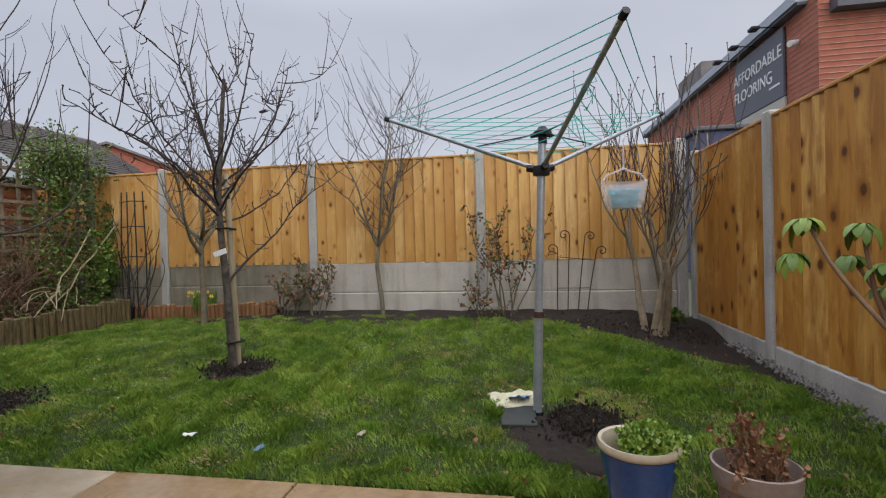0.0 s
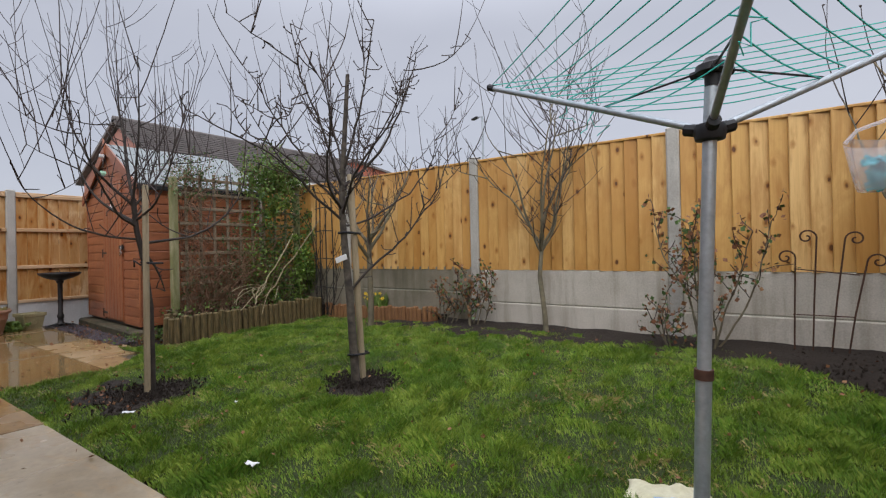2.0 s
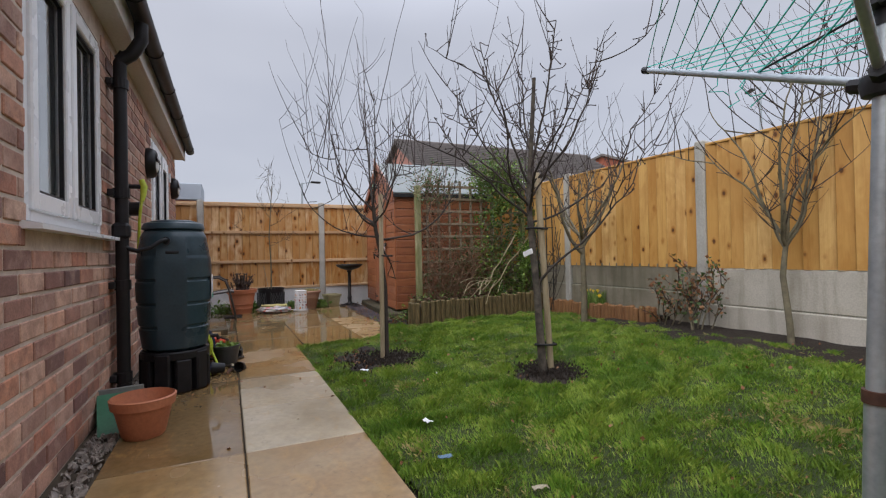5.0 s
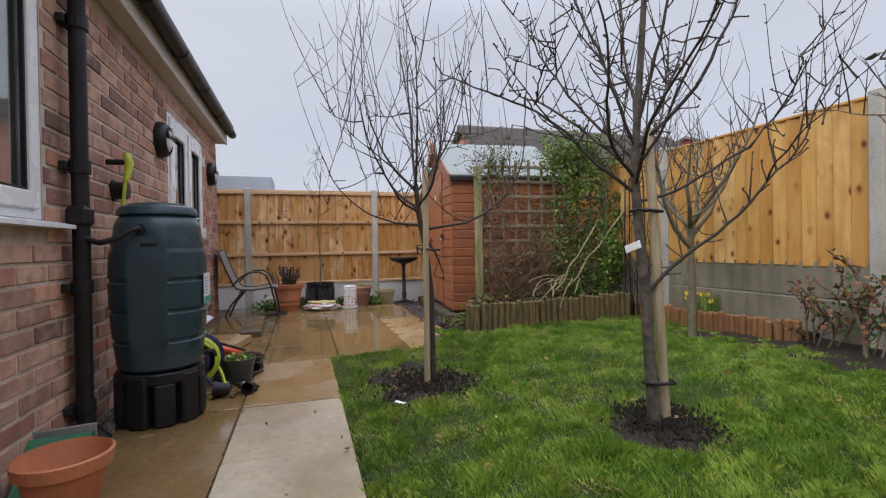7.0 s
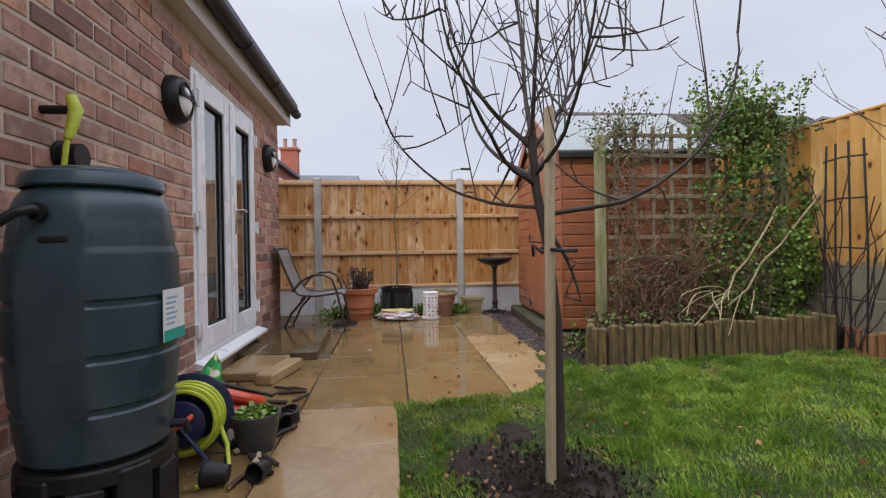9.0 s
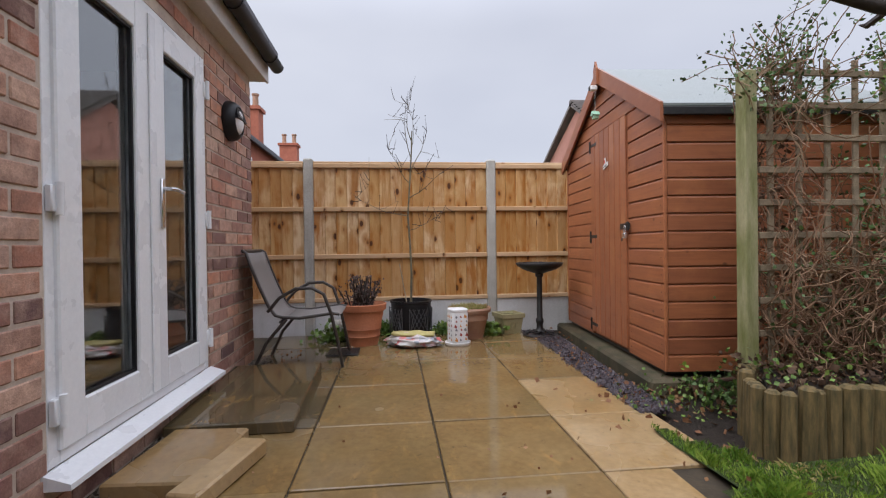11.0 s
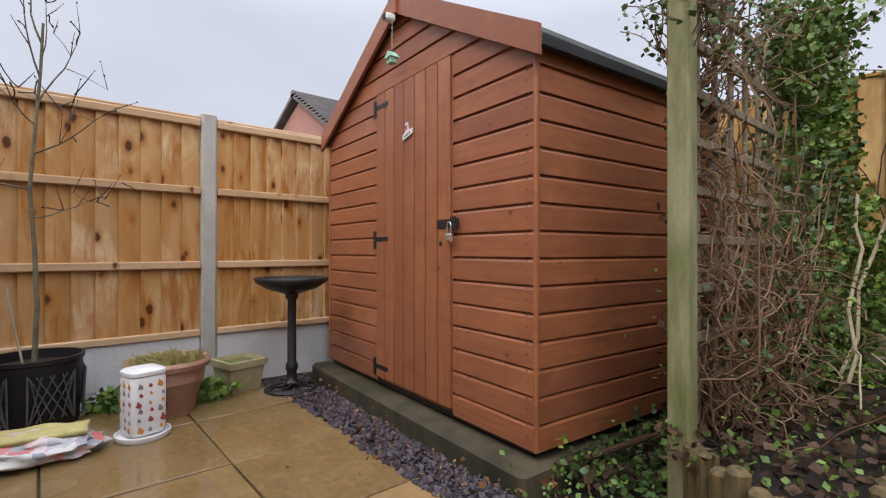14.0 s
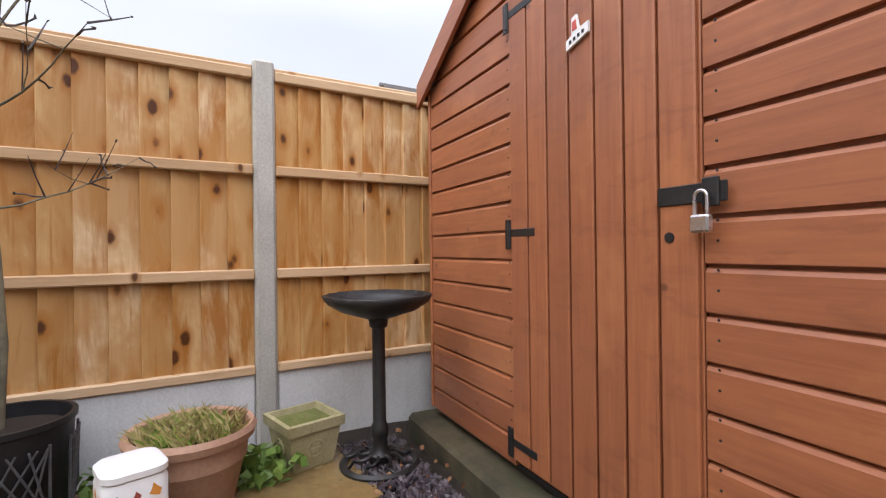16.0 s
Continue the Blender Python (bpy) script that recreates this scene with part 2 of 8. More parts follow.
def leaf_mat(name, c1, c2, c3, rough=0.45):
    n = Nodes(name)
    col = n.ramp(n.math("FRACT", n.math("ADD", n.island, n.rand)), (0.0, c1), (0.55, c2), (1.0, c3))
    n.p.inputs["Subsurface Weight"].default_value = 0.0
    patch = n.noise(n.coords(), 2.2, 4)
    col = n.mix(n.ramp(patch, (0.3, 0.0), (0.7, 0.5)), col, c3)
    col = n.mix(n.ramp(n.noise(n.coords(), 4.0, 5), (0.42, 0.0), (0.62, 0.7)), col, c1)
    return n.done(col, rough, 0, 0.35)


M_GRASS = leaf_mat("grass_blades", (0.05, 0.125, 0.012, 1), (0.15, 0.30, 0.026, 1), (0.34, 0.40, 0.075, 1))
M_DRYGRASS = leaf_mat("dry_grass", (0.36, 0.28, 0.11, 1), (0.26, 0.25, 0.08, 1), (0.42, 0.34, 0.16, 1))
M_LEAF = leaf_mat("evergreen_leaves", (0.055, 0.115, 0.02, 1), (0.115, 0.205, 0.038, 1), (0.23, 0.315, 0.075, 1))
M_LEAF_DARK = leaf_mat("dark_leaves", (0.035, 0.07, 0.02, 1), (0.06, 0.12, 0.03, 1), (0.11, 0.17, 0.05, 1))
M_LEAF_YEL = leaf_mat("yellow_green_leaves", (0.16, 0.27, 0.04, 1), (0.30, 0.38, 0.06, 1), (0.08, 0.17, 0.025, 1), 0.35)
M_LEAF_BROWN = leaf_mat("dead_leaves", (0.16, 0.06, 0.03, 1), (0.24, 0.11, 0.05, 1), (0.30, 0.17, 0.08, 1), 0.7)
M_STEM_DRY = leaf_mat("dry_climber_stems", (0.17, 0.092, 0.052, 1), (0.12, 0.056, 0.033, 1), (0.31, 0.21, 0.13, 1), 0.8)
M_BARK = plain("dark_bark", (0.02, 0.015, 0.013, 1), (0.055, 0.042, 0.033, 1), 18, 0.75, bump=0.5, bscale=90)
M_BARK_GREEN = plain("lichened_bark", (0.10, 0.085, 0.055, 1), (0.19, 0.165, 0.105, 1), 16, 0.8, bump=0.5, bscale=90)
M_BARK_GREY = plain("lichen_grey_bark", (0.028, 0.022, 0.018, 1), (0.115, 0.098, 0.075, 1), 22, 0.85, bump=0.9, bscale=70)
M_TWIG = plain("twigs", (0.03, 0.02, 0.018, 1), (0.06, 0.042, 0.035, 1), 20, 0.7)
M_STAKE = plain("weathered_stake", (0.24, 0.20, 0.13, 1), (0.39, 0.345, 0.25, 1), 5, 0.8, bump=0.4, bscale=40, stretch=(6, 6, 1))
M_STAKE_GREY = plain("grey_stake", (0.25, 0.195, 0.115, 1), (0.40, 0.33, 0.22, 1), 5, 0.85, bump=0.7, bscale=34, stretch=(9, 9, 0.8))
M_STAKE_MOSS = plain("mossy_post", (0.125, 0.138, 0.035, 1), (0.32, 0.295, 0.17, 1), 3.5, 0.8, bump=0.5, bscale=40, stretch=(5, 5, 1))
M_SLAT = plain("trellis_slats", (0.15, 0.115, 0.075, 1), (0.27, 0.21, 0.14, 1), 5, 0.85, bump=0.6, bscale=40, stretch=(3, 3, 3))
M_LOG = plain("log_roll", (0.05, 0.042, 0.014, 1), (0.19, 0.13, 0.052, 1), 9, 0.8, bump=0.5, bscale=50, stretch=(6, 6, 1))
M_LOG_RED = plain("log_roll_reddish", (0.17, 0.075, 0.03, 1), (0.26, 0.13, 0.05, 1), 9, 0.8, bump=0.5, bscale=50, stretch=(6, 6, 1))


def shed_mat(name, stretch):
    """Red-brown stained softwood, grain along the board."""
    n = Nodes(name)
    g = n.noise(n.coords(stretch, n.rand), 1.0, 5, 0.6, 0.5)
    tone = n.ramp(n.rand, (0.0, (0.325, 0.118, 0.054, 1)), (0.5, (0.385, 0.138, 0.058, 1)), (1.0, (0.265, 0.093, 0.045, 1)))
    col = n.mix(n.ramp(g, (0.35, 0.0), (0.75, 0.75)), tone, (0.22, 0.075, 0.036, 1))
    worn = n.noise(n.coords((2.2, 2.2, 2.2), n.rand), 1.0, 5, 0.65)
    col = n.mix(n.ramp(worn, (0.56, 0.0), (0.76, 0.6)), col, (0.48, 0.20, 0.08, 1))
    col = n.mix(n.ramp(n.noise(n.coords((5, 5, 14)), 1.0, 5, 0.7, 0.6), (0.52, 0.0), (0.74, 0.5)), col, (0.15, 0.055, 0.03, 1))
    kd = n.voronoi(n.coords((4, 4, 6), n.rand), 1.0)
    col = n.mix(n.ramp(kd, (0.035, 0.7), (0.075, 0.0)), col, (0.07, 0.024, 0.012, 1))
    n.bump(g, 0.2, 0.003)
    return n.done(col, n.ramp(worn, (0.3, 0.48), (0.7, 0.36)), 0, 0.45)


M_SHED_H = shed_mat("shed_stain_level", (3.0, 3.0, 55))
M_SHED_V = shed_mat("shed_stain_upright", (55, 55, 3.0))
M_FELT = plain("roofing_felt", (0.13, 0.155, 0.145, 1), (0.19, 0.21, 0.20, 1), 6, 0.32, bump=0.4, bscale=120)
M_UPVC = plain("white_upvc", (0.72, 0.73, 0.75, 1), (0.78, 0.79, 0.80, 1), 3, 0.28, bump=0.02)
M_FASCIA = plain("cream_fascia", (0.56, 0.53, 0.48, 1), (0.62, 0.59, 0.54, 1), 4, 0.45, bump=0.05)
M_BLACK = plain("black_plastic", (0.009, 0.009, 0.010, 1), (0.018, 0.017, 0.019, 1), 10, 0.45, bump=0.08, spec=0.3)
M_IRON = plain("black_iron", (0.014, 0.014, 0.015, 1), (0.03, 0.028, 0.028, 1), 20, 0.42, 0.3, bump=0.3)
M_RUST = plain("rusty_iron", (0.05, 0.022, 0.014, 1), (0.10, 0.045, 0.025, 1), 25, 0.75, 0.2, bump=0.4)
M_GALV = plain("galvanised_steel", (0.33, 0.37, 0.40, 1), (0.43, 0.47, 0.50, 1), 12, 0.36, 0.55, bump=0.1)
M_STEEL = plain("bright_steel", (0.55, 0.55, 0.56, 1), (0.66, 0.66, 0.67, 1), 20, 0.25, 0.9, bump=0.1)
M_BUTT = plain("dark_green_plastic", (0.02, 0.042, 0.056, 1), (0.034, 0.064, 0.08, 1), 5, 0.3, bump=0.06)
M_TERRA = plain("terracotta", (0.40, 0.135, 0.06, 1), (0.47, 0.18, 0.09, 1), 6, 0.6, bump=0.2)
M_TERRA_OLD = plain("pinkish_terracotta", (0.32, 0.17, 0.11, 1), (0.40, 0.25, 0.17, 1), 6, 0.65, bump=0.2)
M_BLUE = plain("blue_glaze", (0.012, 0.05, 0.17, 1), (0.025, 0.085, 0.25, 1), 5, 0.15, bump=0.1)
M_CREAM_GLAZE = plain("cream_glaze", (0.42, 0.36, 0.25, 1), (0.50, 0.44, 0.33, 1), 8, 0.3)
M_GREYPOT = plain("taupe_plastic", (0.25, 0.19, 0.16, 1), (0.31, 0.25, 0.21, 1), 6, 0.5)
M_TILE = plain("grey_roof_tiles", (0.13, 0.115, 0.11, 1), (0.20, 0.18, 0.17, 1), 3, 0.75, bump=0.3)
M_TILE_DARK = plain("dark_slate_roof", (0.07, 0.07, 0.085, 1), (0.11, 0.11, 0.125, 1), 3, 0.6, bump=0.3)
M_SHEET = plain("grey_sheet_roof", (0.32, 0.36, 0.42, 1), (0.38, 0.42, 0.48, 1), 1, 0.5, bump=0.05)
M_PINK = plain("pink_render", (0.42, 0.20, 0.16, 1), (0.47, 0.24, 0.19, 1), 3, 0.85)
M_WHITE = plain("white_plastic", (0.70, 0.70, 0.71, 1), (0.78, 0.78, 0.78, 1), 8, 0.4, bump=0.03)


def glass_mat(name, tint, alpha_rough=0.02):
    n = Nodes(name)
    n.p.inputs["Transmission Weight"].default_value = 1.0
    n.p.inputs["IOR"].default_value = 2.3
    n.done(tint, alpha_rough)
    return n.mat


M_GLASS = glass_mat("window_glass", (0.85, 0.9, 0.9, 1))
M_CURTAIN = plain("pale_curtain", (0.5, 0.48, 0.44, 1), (0.6, 0.58, 0.54, 1), 4, 0.9, stretch=(12, 12, 1))
M_ROOM = plain("room_plaster", (0.30, 0.28, 0.25, 1), (0.35, 0.33, 0.3, 1), 2, 0.9)
M_CORD = plain("turquoise_cord", (0.01, 0.40, 0.33, 1), (0.03, 0.52, 0.44, 1), 10, 0.5)


# ---- mesh helpers ----
def obj(name, bm, material, parent=None, label="", smooth=None):
    me = bpy.data.meshes.new(name)
    bmesh.ops.recalc_face_normals(bm, faces=bm.faces)
    bm.to_mesh(me)
    bm.free()
    for m in (material if isinstance(material, (list, tuple)) else (material,)):
        me.materials.append(m)
    if smooth is not None:
        me.shade_smooth()
        if smooth < 179:
            me.set_sharp_from_angle(angle=radians(smooth))
    ob = new(name, me)
    if parent is not None:
        ob.parent = parent
    if label:
        ob["label"] = label
    return ob


def part(name, bm, material, parent, label="", smooth=None):
    return obj(name, bm, material, parent, label, smooth)


def thing(name, at, label, category, group="", rz=0, kind=""):
    e = new(name)
    e.empty_display_size = 0.1
    e.matrix_world = pose(*at, 0, 0, rz)
    return tagged(e, label, category, group, kind)


def piece(name, mesh, at, parent, rot=(0, 0, 0), scale=(1, 1, 1)):
    """One of many alike pieces, on shared mesh data."""
    ob = new(name, mesh)
    ob.parent = parent
    ob.location, ob.rotation_euler, ob.scale = at, rot, scale
    return ob


def box(bm, a, b, bevel=0.0, m=None):
    """A box between two corners, in place, with softened edges."""
    vs = [bm.verts.new((x, y, z)) for z in (a[2], b[2]) for y in (a[1], b[1]) for x in (a[0], b[0])]
    fs = [bm.faces.new([vs[i] for i in f]) for f in ((0, 2, 3, 1), (4, 5, 7, 6), (0, 1, 5, 4), (2, 6, 7, 3), (0, 4, 6, 2), (1, 3, 7, 5))]
    if bevel:
        r = bmesh.ops.bevel(bm, geom=list({e for f in fs for e in f.edges}), offset=bevel, segments=1, affect="EDGES", profile=0.5)
        vs = r["verts"]
    if m is not None:
        bmesh.ops.transform(bm, matrix=m, verts=list({v for v in vs if v.is_valid}))
    return bm


def BM():
    return bmesh.new()


def boxed(a, b, bevel=0.0, m=None):
    return box(BM(), a, b, bevel, m)


def mesh_of(bm, name, *materials):
    me = bpy.data.meshes.new(name)
    bmesh.ops.recalc_face_normals(bm, faces=bm.faces)
    bm.to_mesh(me)
    bm.free()
    for m in materials:
        me.materials.append(m)
    return me


def tube(bm, pts, radii, sides=6, cap=True):
    """A tapered tube along points."""
    pts = [Vector(p) for p in pts]
    if isinstance(radii, (int, float)):
        radii = [radii] * len(pts)
    rings, ref = [], None
    for i, p in enumerate(pts):
        d = (pts[min(i + 1, len(pts) - 1)] - pts[max(i - 1, 0)])
        d = d.normalized() if d.length > 1e-9 else Vector((0, 0, 1))
        if ref is None:
            ref = d.orthogonal().normalized()
        ref = (ref - d * ref.dot(d))
        ref = ref.normalized() if ref.length > 1e-6 else d.orthogonal().normalized()
        s = d.cross(ref)
        rings.append([bm.verts.new(p + (ref * math.cos(k * math.tau / sides) + s * math.sin(k * math.tau / sides)) * radii[i]) for k in range(sides)])
    for a, b in zip(rings, rings[1:]):
        for k in range(sides):
            bm.faces.new((a[k], a[(k + 1) % sides], b[(k + 1) % sides], b[k]))
    if cap and sides > 2:
        bm.faces.new(rings[0][::-1])
        bm.faces.new(rings[-1])
    return bm


def lathe(bm, profile, seg=32, at=(0, 0, 0), squash=1.0):
    """A turned shape from (radius, height) pairs; a radius of 0 closes it."""
    rings = []
    for r, z in profile:
        if r <= 1e-6:
            rings.append([bm.verts.new((at[0], at[1], at[2] + z))])
        else:
            rings.append([bm.verts.new((at[0] + r * math.cos(k * math.tau / seg), at[1] + squash * r * math.sin(k * math.tau / seg), at[2] + z)) for k in range(seg)])
    for a, b in zip(rings, rings[1:]):
        for k in range(seg):
            q = (a[k % len(a)], a[(k + 1) % len(a)], b[(k + 1) % len(b)], b[k % len(b)])
            q = list(dict.fromkeys(q))
            if len(q) > 2:
                bm.faces.new(q)
    return bm


def prism(bm, outline, axis, a, b):
    """An outline of 2D points pushed out along an axis from a to b."""
    def at(u, v, w):
        return {"x": (w, u, v), "y": (u, w, v), "z": (u, v, w)}[axis]
    lo = [bm.verts.new(at(u, v, a)) for u, v in outline]
    hi = [bm.verts.new(at(u, v, b)) for u, v in outline]
    bm.faces.new(lo)
    bm.faces.new(hi[::-1])
    for i in range(len(lo)):
        j = (i + 1) % len(lo)
        bm.faces.new((lo[i], lo[j], hi[j], hi[i]))
    return bm


def soup(name, verts, faces, material, parent=None, label=""):
    """One joined mesh from arrays, for what nobody could count."""
    me = bpy.data.meshes.new(name)
    me.from_pydata(verts, [], faces)
    me.materials.append(material)
    ob = new(name, me)
    if parent is not None:
        ob.parent = parent
    if label:
        ob["label"] = label
    return ob


def leaf_cloud(rng, centres, size, spread=1.0, narrow=0.45):
    """Small folded leaves (two triangles each) at the given points."""
    verts, faces = [], []
    for c in centres:
        s = size * rng.uniform(0.6, 1.3)
        d = Vector((rng.gauss(0, 1), rng.gauss(0, 1), rng.gauss(0.1, 0.8))).normalized()
        n = d.orthogonal().normalized()
        n = (n * math.cos(rng.uniform(0, 6.28)) + d.cross(n) * math.sin(rng.uniform(0, 6.28))).normalized()
        w = d.cross(n).normalized() * s * narrow
        c = Vector(c)
        i = len(verts)
        mid = c + d * s * 0.5 + n * s * 0.06
        verts += [c, mid + w, c + d * s, mid - w]
        faces += [(i, i + 1, i + 2), (i, i + 2, i + 3)]
    return verts, faces


def inside(x, y, poly):
    hit = False
    for (x0, y0), (x1, y1) in zip(poly, poly[1:] + poly[:1]):
        if (y0 > y) != (y1 > y) and x < (x1 - x0) * (y - y0) / (y1 - y0) + x0:
            hit = not hit
    return hit


# ---- ground ----
rng = random.Random(7)
bm = BM()
bmesh.ops.create_grid(bm, x_segments=40, y_segments=40, size=400)
for v in bm.verts:
    v.co.z = -0.12
tagged(obj("ground", bm, M_GROUND), "flat dull green and brown ground round the houses", "ground", kind="structure")


def sheet(name, x0, y0, x1, y1, step, height, material, label, category, keep=None):
    """A gently uneven sheet of ground."""
    nx, ny = max(1, round((x1 - x0) / step)), max(1, round((y1 - y0) / step))
    bm = BM()
    grid = [[bm.verts.new((x0 + (x1 - x0) * i / nx, y0 + (y1 - y0) * j / ny, height(x0 + (x1 - x0) * i / nx, y0 + (y1 - y0) * j / ny))) for i in range(nx + 1)] for j in range(ny + 1)]
    for j in range(ny):
        for i in range(nx):
            if keep is None or keep(x0 + (x1 - x0) * (i + 0.5) / nx, y0 + (y1 - y0) * (j + 0.5) / ny):
                bm.faces.new((grid[j][i], grid[j][i + 1], grid[j + 1][i + 1], grid[j + 1][i]))
    return tagged(obj(name, bm, material, smooth=180), label, category, kind="structure")


def bumpy(x, y, amp=0.02, f=2.0):
    return amp * noise.noise(Vector((x * f, y * f, 3.1)))


LAWN = [(-4.12, 1.645), (0.62, 1.68), (1.1, 1.45), (1.58, 1.3), (1.58, 2.6), (1.35, 3.3), (0.95, 3.75), (0.5, 4.24), (0.0, 4.68), (-0.6, 4.78), (-1.6, 4.84),
        (-2.55, 4.74), (-2.95, 4.75), (-3.6, 4.85), (-4.4, 4.9), (-4.6, 4.8), (-4.62, 3.0), (-5.1, 2.75), (-4.5, 2.75), (-4.2, 2.4)]
BARE = ((-3.13, 2.2, 0.34), (-3.4, 2.02, 0.2), (-2.95, 2.02, 0.16), (-3.62, 2.2, 0.12), (-1.97, 2.99, 0.25), (0.12, 2.24, 0.27), (0.27, 2.36, 0.2), (0.12, 2.06, 0.16), (0.24, 1.96, 0.12), (-3.46, 4.66, 0.13))


def smooth(a, b, v):
    t = min(1.0, max(0.0, (v - a) / (b - a)))
    return t * t * (3 - 2 * t)


def rise(x, y):
    """The lawn climbs gently from the path to the back fence."""
    return 0.046 * max(0.0, y - 1.68) * (0.6 + 0.4 * smooth(-4.6, -2.6, x)) * (1 - 0.5 * smooth(0.9, 1.6, x)) * smooth(-5.45, -5.0, x)


def lawn_z(x, y):
    return bumpy(x, y, 0.018, 1.6) + 0.007 * noise.noise(Vector((x * 7, y * 7, 8))) - 0.012 + rise(x, y)


sheet("soil_bed", -8.05, -2.4, 1.7, 5.1, 0.08, lambda x, y: -0.055 + 0.06 * smooth(4.3, 4.65, y) * smooth(-4.0, -3.0, x) + bumpy(x, y, 0.02, 5) + rise(x, y), M_SOIL, "dark wet garden soil along the fences", "soil")
sheet("lawn", -5.2, 1.2, 1.62, 5.2, 0.07, lambda x, y: lawn_z(x, y) - 0.004, M_TURF, "short damp green lawn with bare patches", "lawn", lambda x, y: inside(x, y, LAWN) )


def pit_mesh():
    """Low uneven mounds of bare soil with ragged edges."""
    bm = BM()
    for i, (a, b, rad) in enumerate(BARE):
        rings = []
        for k in range(1, 9):
            ring = []
            for j in range(40):
                t = math.tau * j / 40
                d = rad * k / 8 * (0.86 + 0.3 * noise.noise(Vector((math.cos(t) * 2.2 + i * 3, math.sin(t) * 2.2, 4))))
                x, y = a + d * math.cos(t), b + d * math.sin(t)
                z = lawn_z(x, y) + (0.006 + 0.0004 * i + 0.007 * noise.noise(Vector((x * 22, y * 22, 1))) if k < 7 else (0.001 if k == 7 else -0.02))
                ring.append(bm.verts.new((x, y, z)))
            rings.append(ring)
        bm.faces.new(rings[0])
        for p, q in zip(rings, rings[1:]):
            for j in range(40):
                bm.faces.new((p[j], q[j], q[(j + 1) % 40], p[(j + 1) % 40]))
    return bm


tagged(obj("bare_soil", pit_mesh(), M_SOIL, smooth=180), "ragged patches of bare wet soil round the trees in the lawn", "soil", kind="structure")

# grass blades
gr = np.random.default_rng(5)


def blades(count, chooser, height, width, material, name, label, lean=0.5):
    """Grass blades that lean together in tufts, taller and thicker in some places than in others."""
    vs, fs = [], []
    tries = gr.uniform((-5.2, 1.25), (1.62, 5.2), (count * 3, 2))
    hit = np.zeros(len(tries), bool)
    for (x0, y0), (x1, y1) in zip(LAWN, LAWN[1:] + LAWN[:1]):
        if y0 != y1:
            hit ^= ((y0 > tries[:, 1]) != (y1 > tries[:, 1])) & (tries[:, 0] < (x1 - x0) * (tries[:, 1] - y0) / (y1 - y0) + x0)
    made = 0
    for x, y in tries[hit].tolist():
        if made >= count:
            break
        tuft_k = noise.noise(Vector((x * 9, y * 9, 1)))
        k = chooser(x, y) * (0.8 + 0.75 * tuft_k)
        if k <= 0 or gr.random() > k:
            continue
        made += 1
        z = lawn_z(x, y) - 0.008
        h = height * gr.uniform(0.4, 1.25) * (0.5 + 0.5 * k) * (1 + 1.3 * max(0.0, tuft_k) + 0.6 * max(0.0, noise.noise(Vector((x * 2.5, y * 2.5, 12)))))
        a = 6.0 * noise.noise(Vector((x * 3.2, y * 3.2, 30))) + gr.normal(0, 1.5)
        l = lean * gr.uniform(0.3, 1.5) * h
        w = width * gr.uniform(0.6, 1.2)
        dx, dy = math.cos(a), math.sin(a)
        i = len(vs)
        vs += [(x - dy * w, y + dx * w, z), (x + dy * w, y - dx * w, z), (x + dx * l * 0.4 + dy * w * 0.7, y + dy * l * 0.4 - dx * w * 0.7, z + h * 0.6), (x + dx * l, y + dy * l, z + h * (1 - 0.25 * l / h))]
        fs += [(i, i + 1, i + 2), (i, i + 2, i + 3)]
    return tagged(soup(name, vs, fs, material), label, "grass", kind="stuff")


def turf(x, y):
    k = 0.5 + 1.1 * noise.noise(Vector((x * 0.9, y * 0.9, 9))) + 0.95 * noise.noise(Vector((x * 4, y * 4, 2)))
    pit = False
    for a, b, r in BARE:
        d = math.hypot(x - a, y - b) / r + 0.3 * noise.noise(Vector((x * 7, y * 7, 6)))
        pit = pit or d < 1.25
        if d < 1.25:
            k = min(k, (d - 0.75) * 1.6)
    return min(1.0, max(k, 0.4)) if not pit else min(1.0, max(k, 0.0))


def thin_turf(x, y):
    if any(math.hypot(x - a, y - b) < r * 0.85 for a, b, r in BARE):
        return 0
    near = 0.7 if math.hypot(x - 0.42, y - 2.55) < 0.2 else 0.0
    return max(near, 0.05 + 1.0 * noise.noise(Vector((x * 3.1, y * 3.1, 22))))


blades(320000, turf, 0.036, 0.0022, M_GRASS, "grass", "short wet bright green lawn grass")
blades(55000, thin_turf, 0.034, 0.0021, M_DRYGRASS, "dry_grass", "yellowed dry grass in worn lawn patches", 0.9)


# ---- fences ----
def wedge(w, h, t0, t1):
    """A feather-edged board: thick at one edge, thin at the other."""
    return prism(BM(), [(0, 0), (w, 0), (w, -t1), (w * 0.5, -(t0 + t1) / 2), (0.004, -t0), (0, -t0 + 0.003)], "z", 0, h)


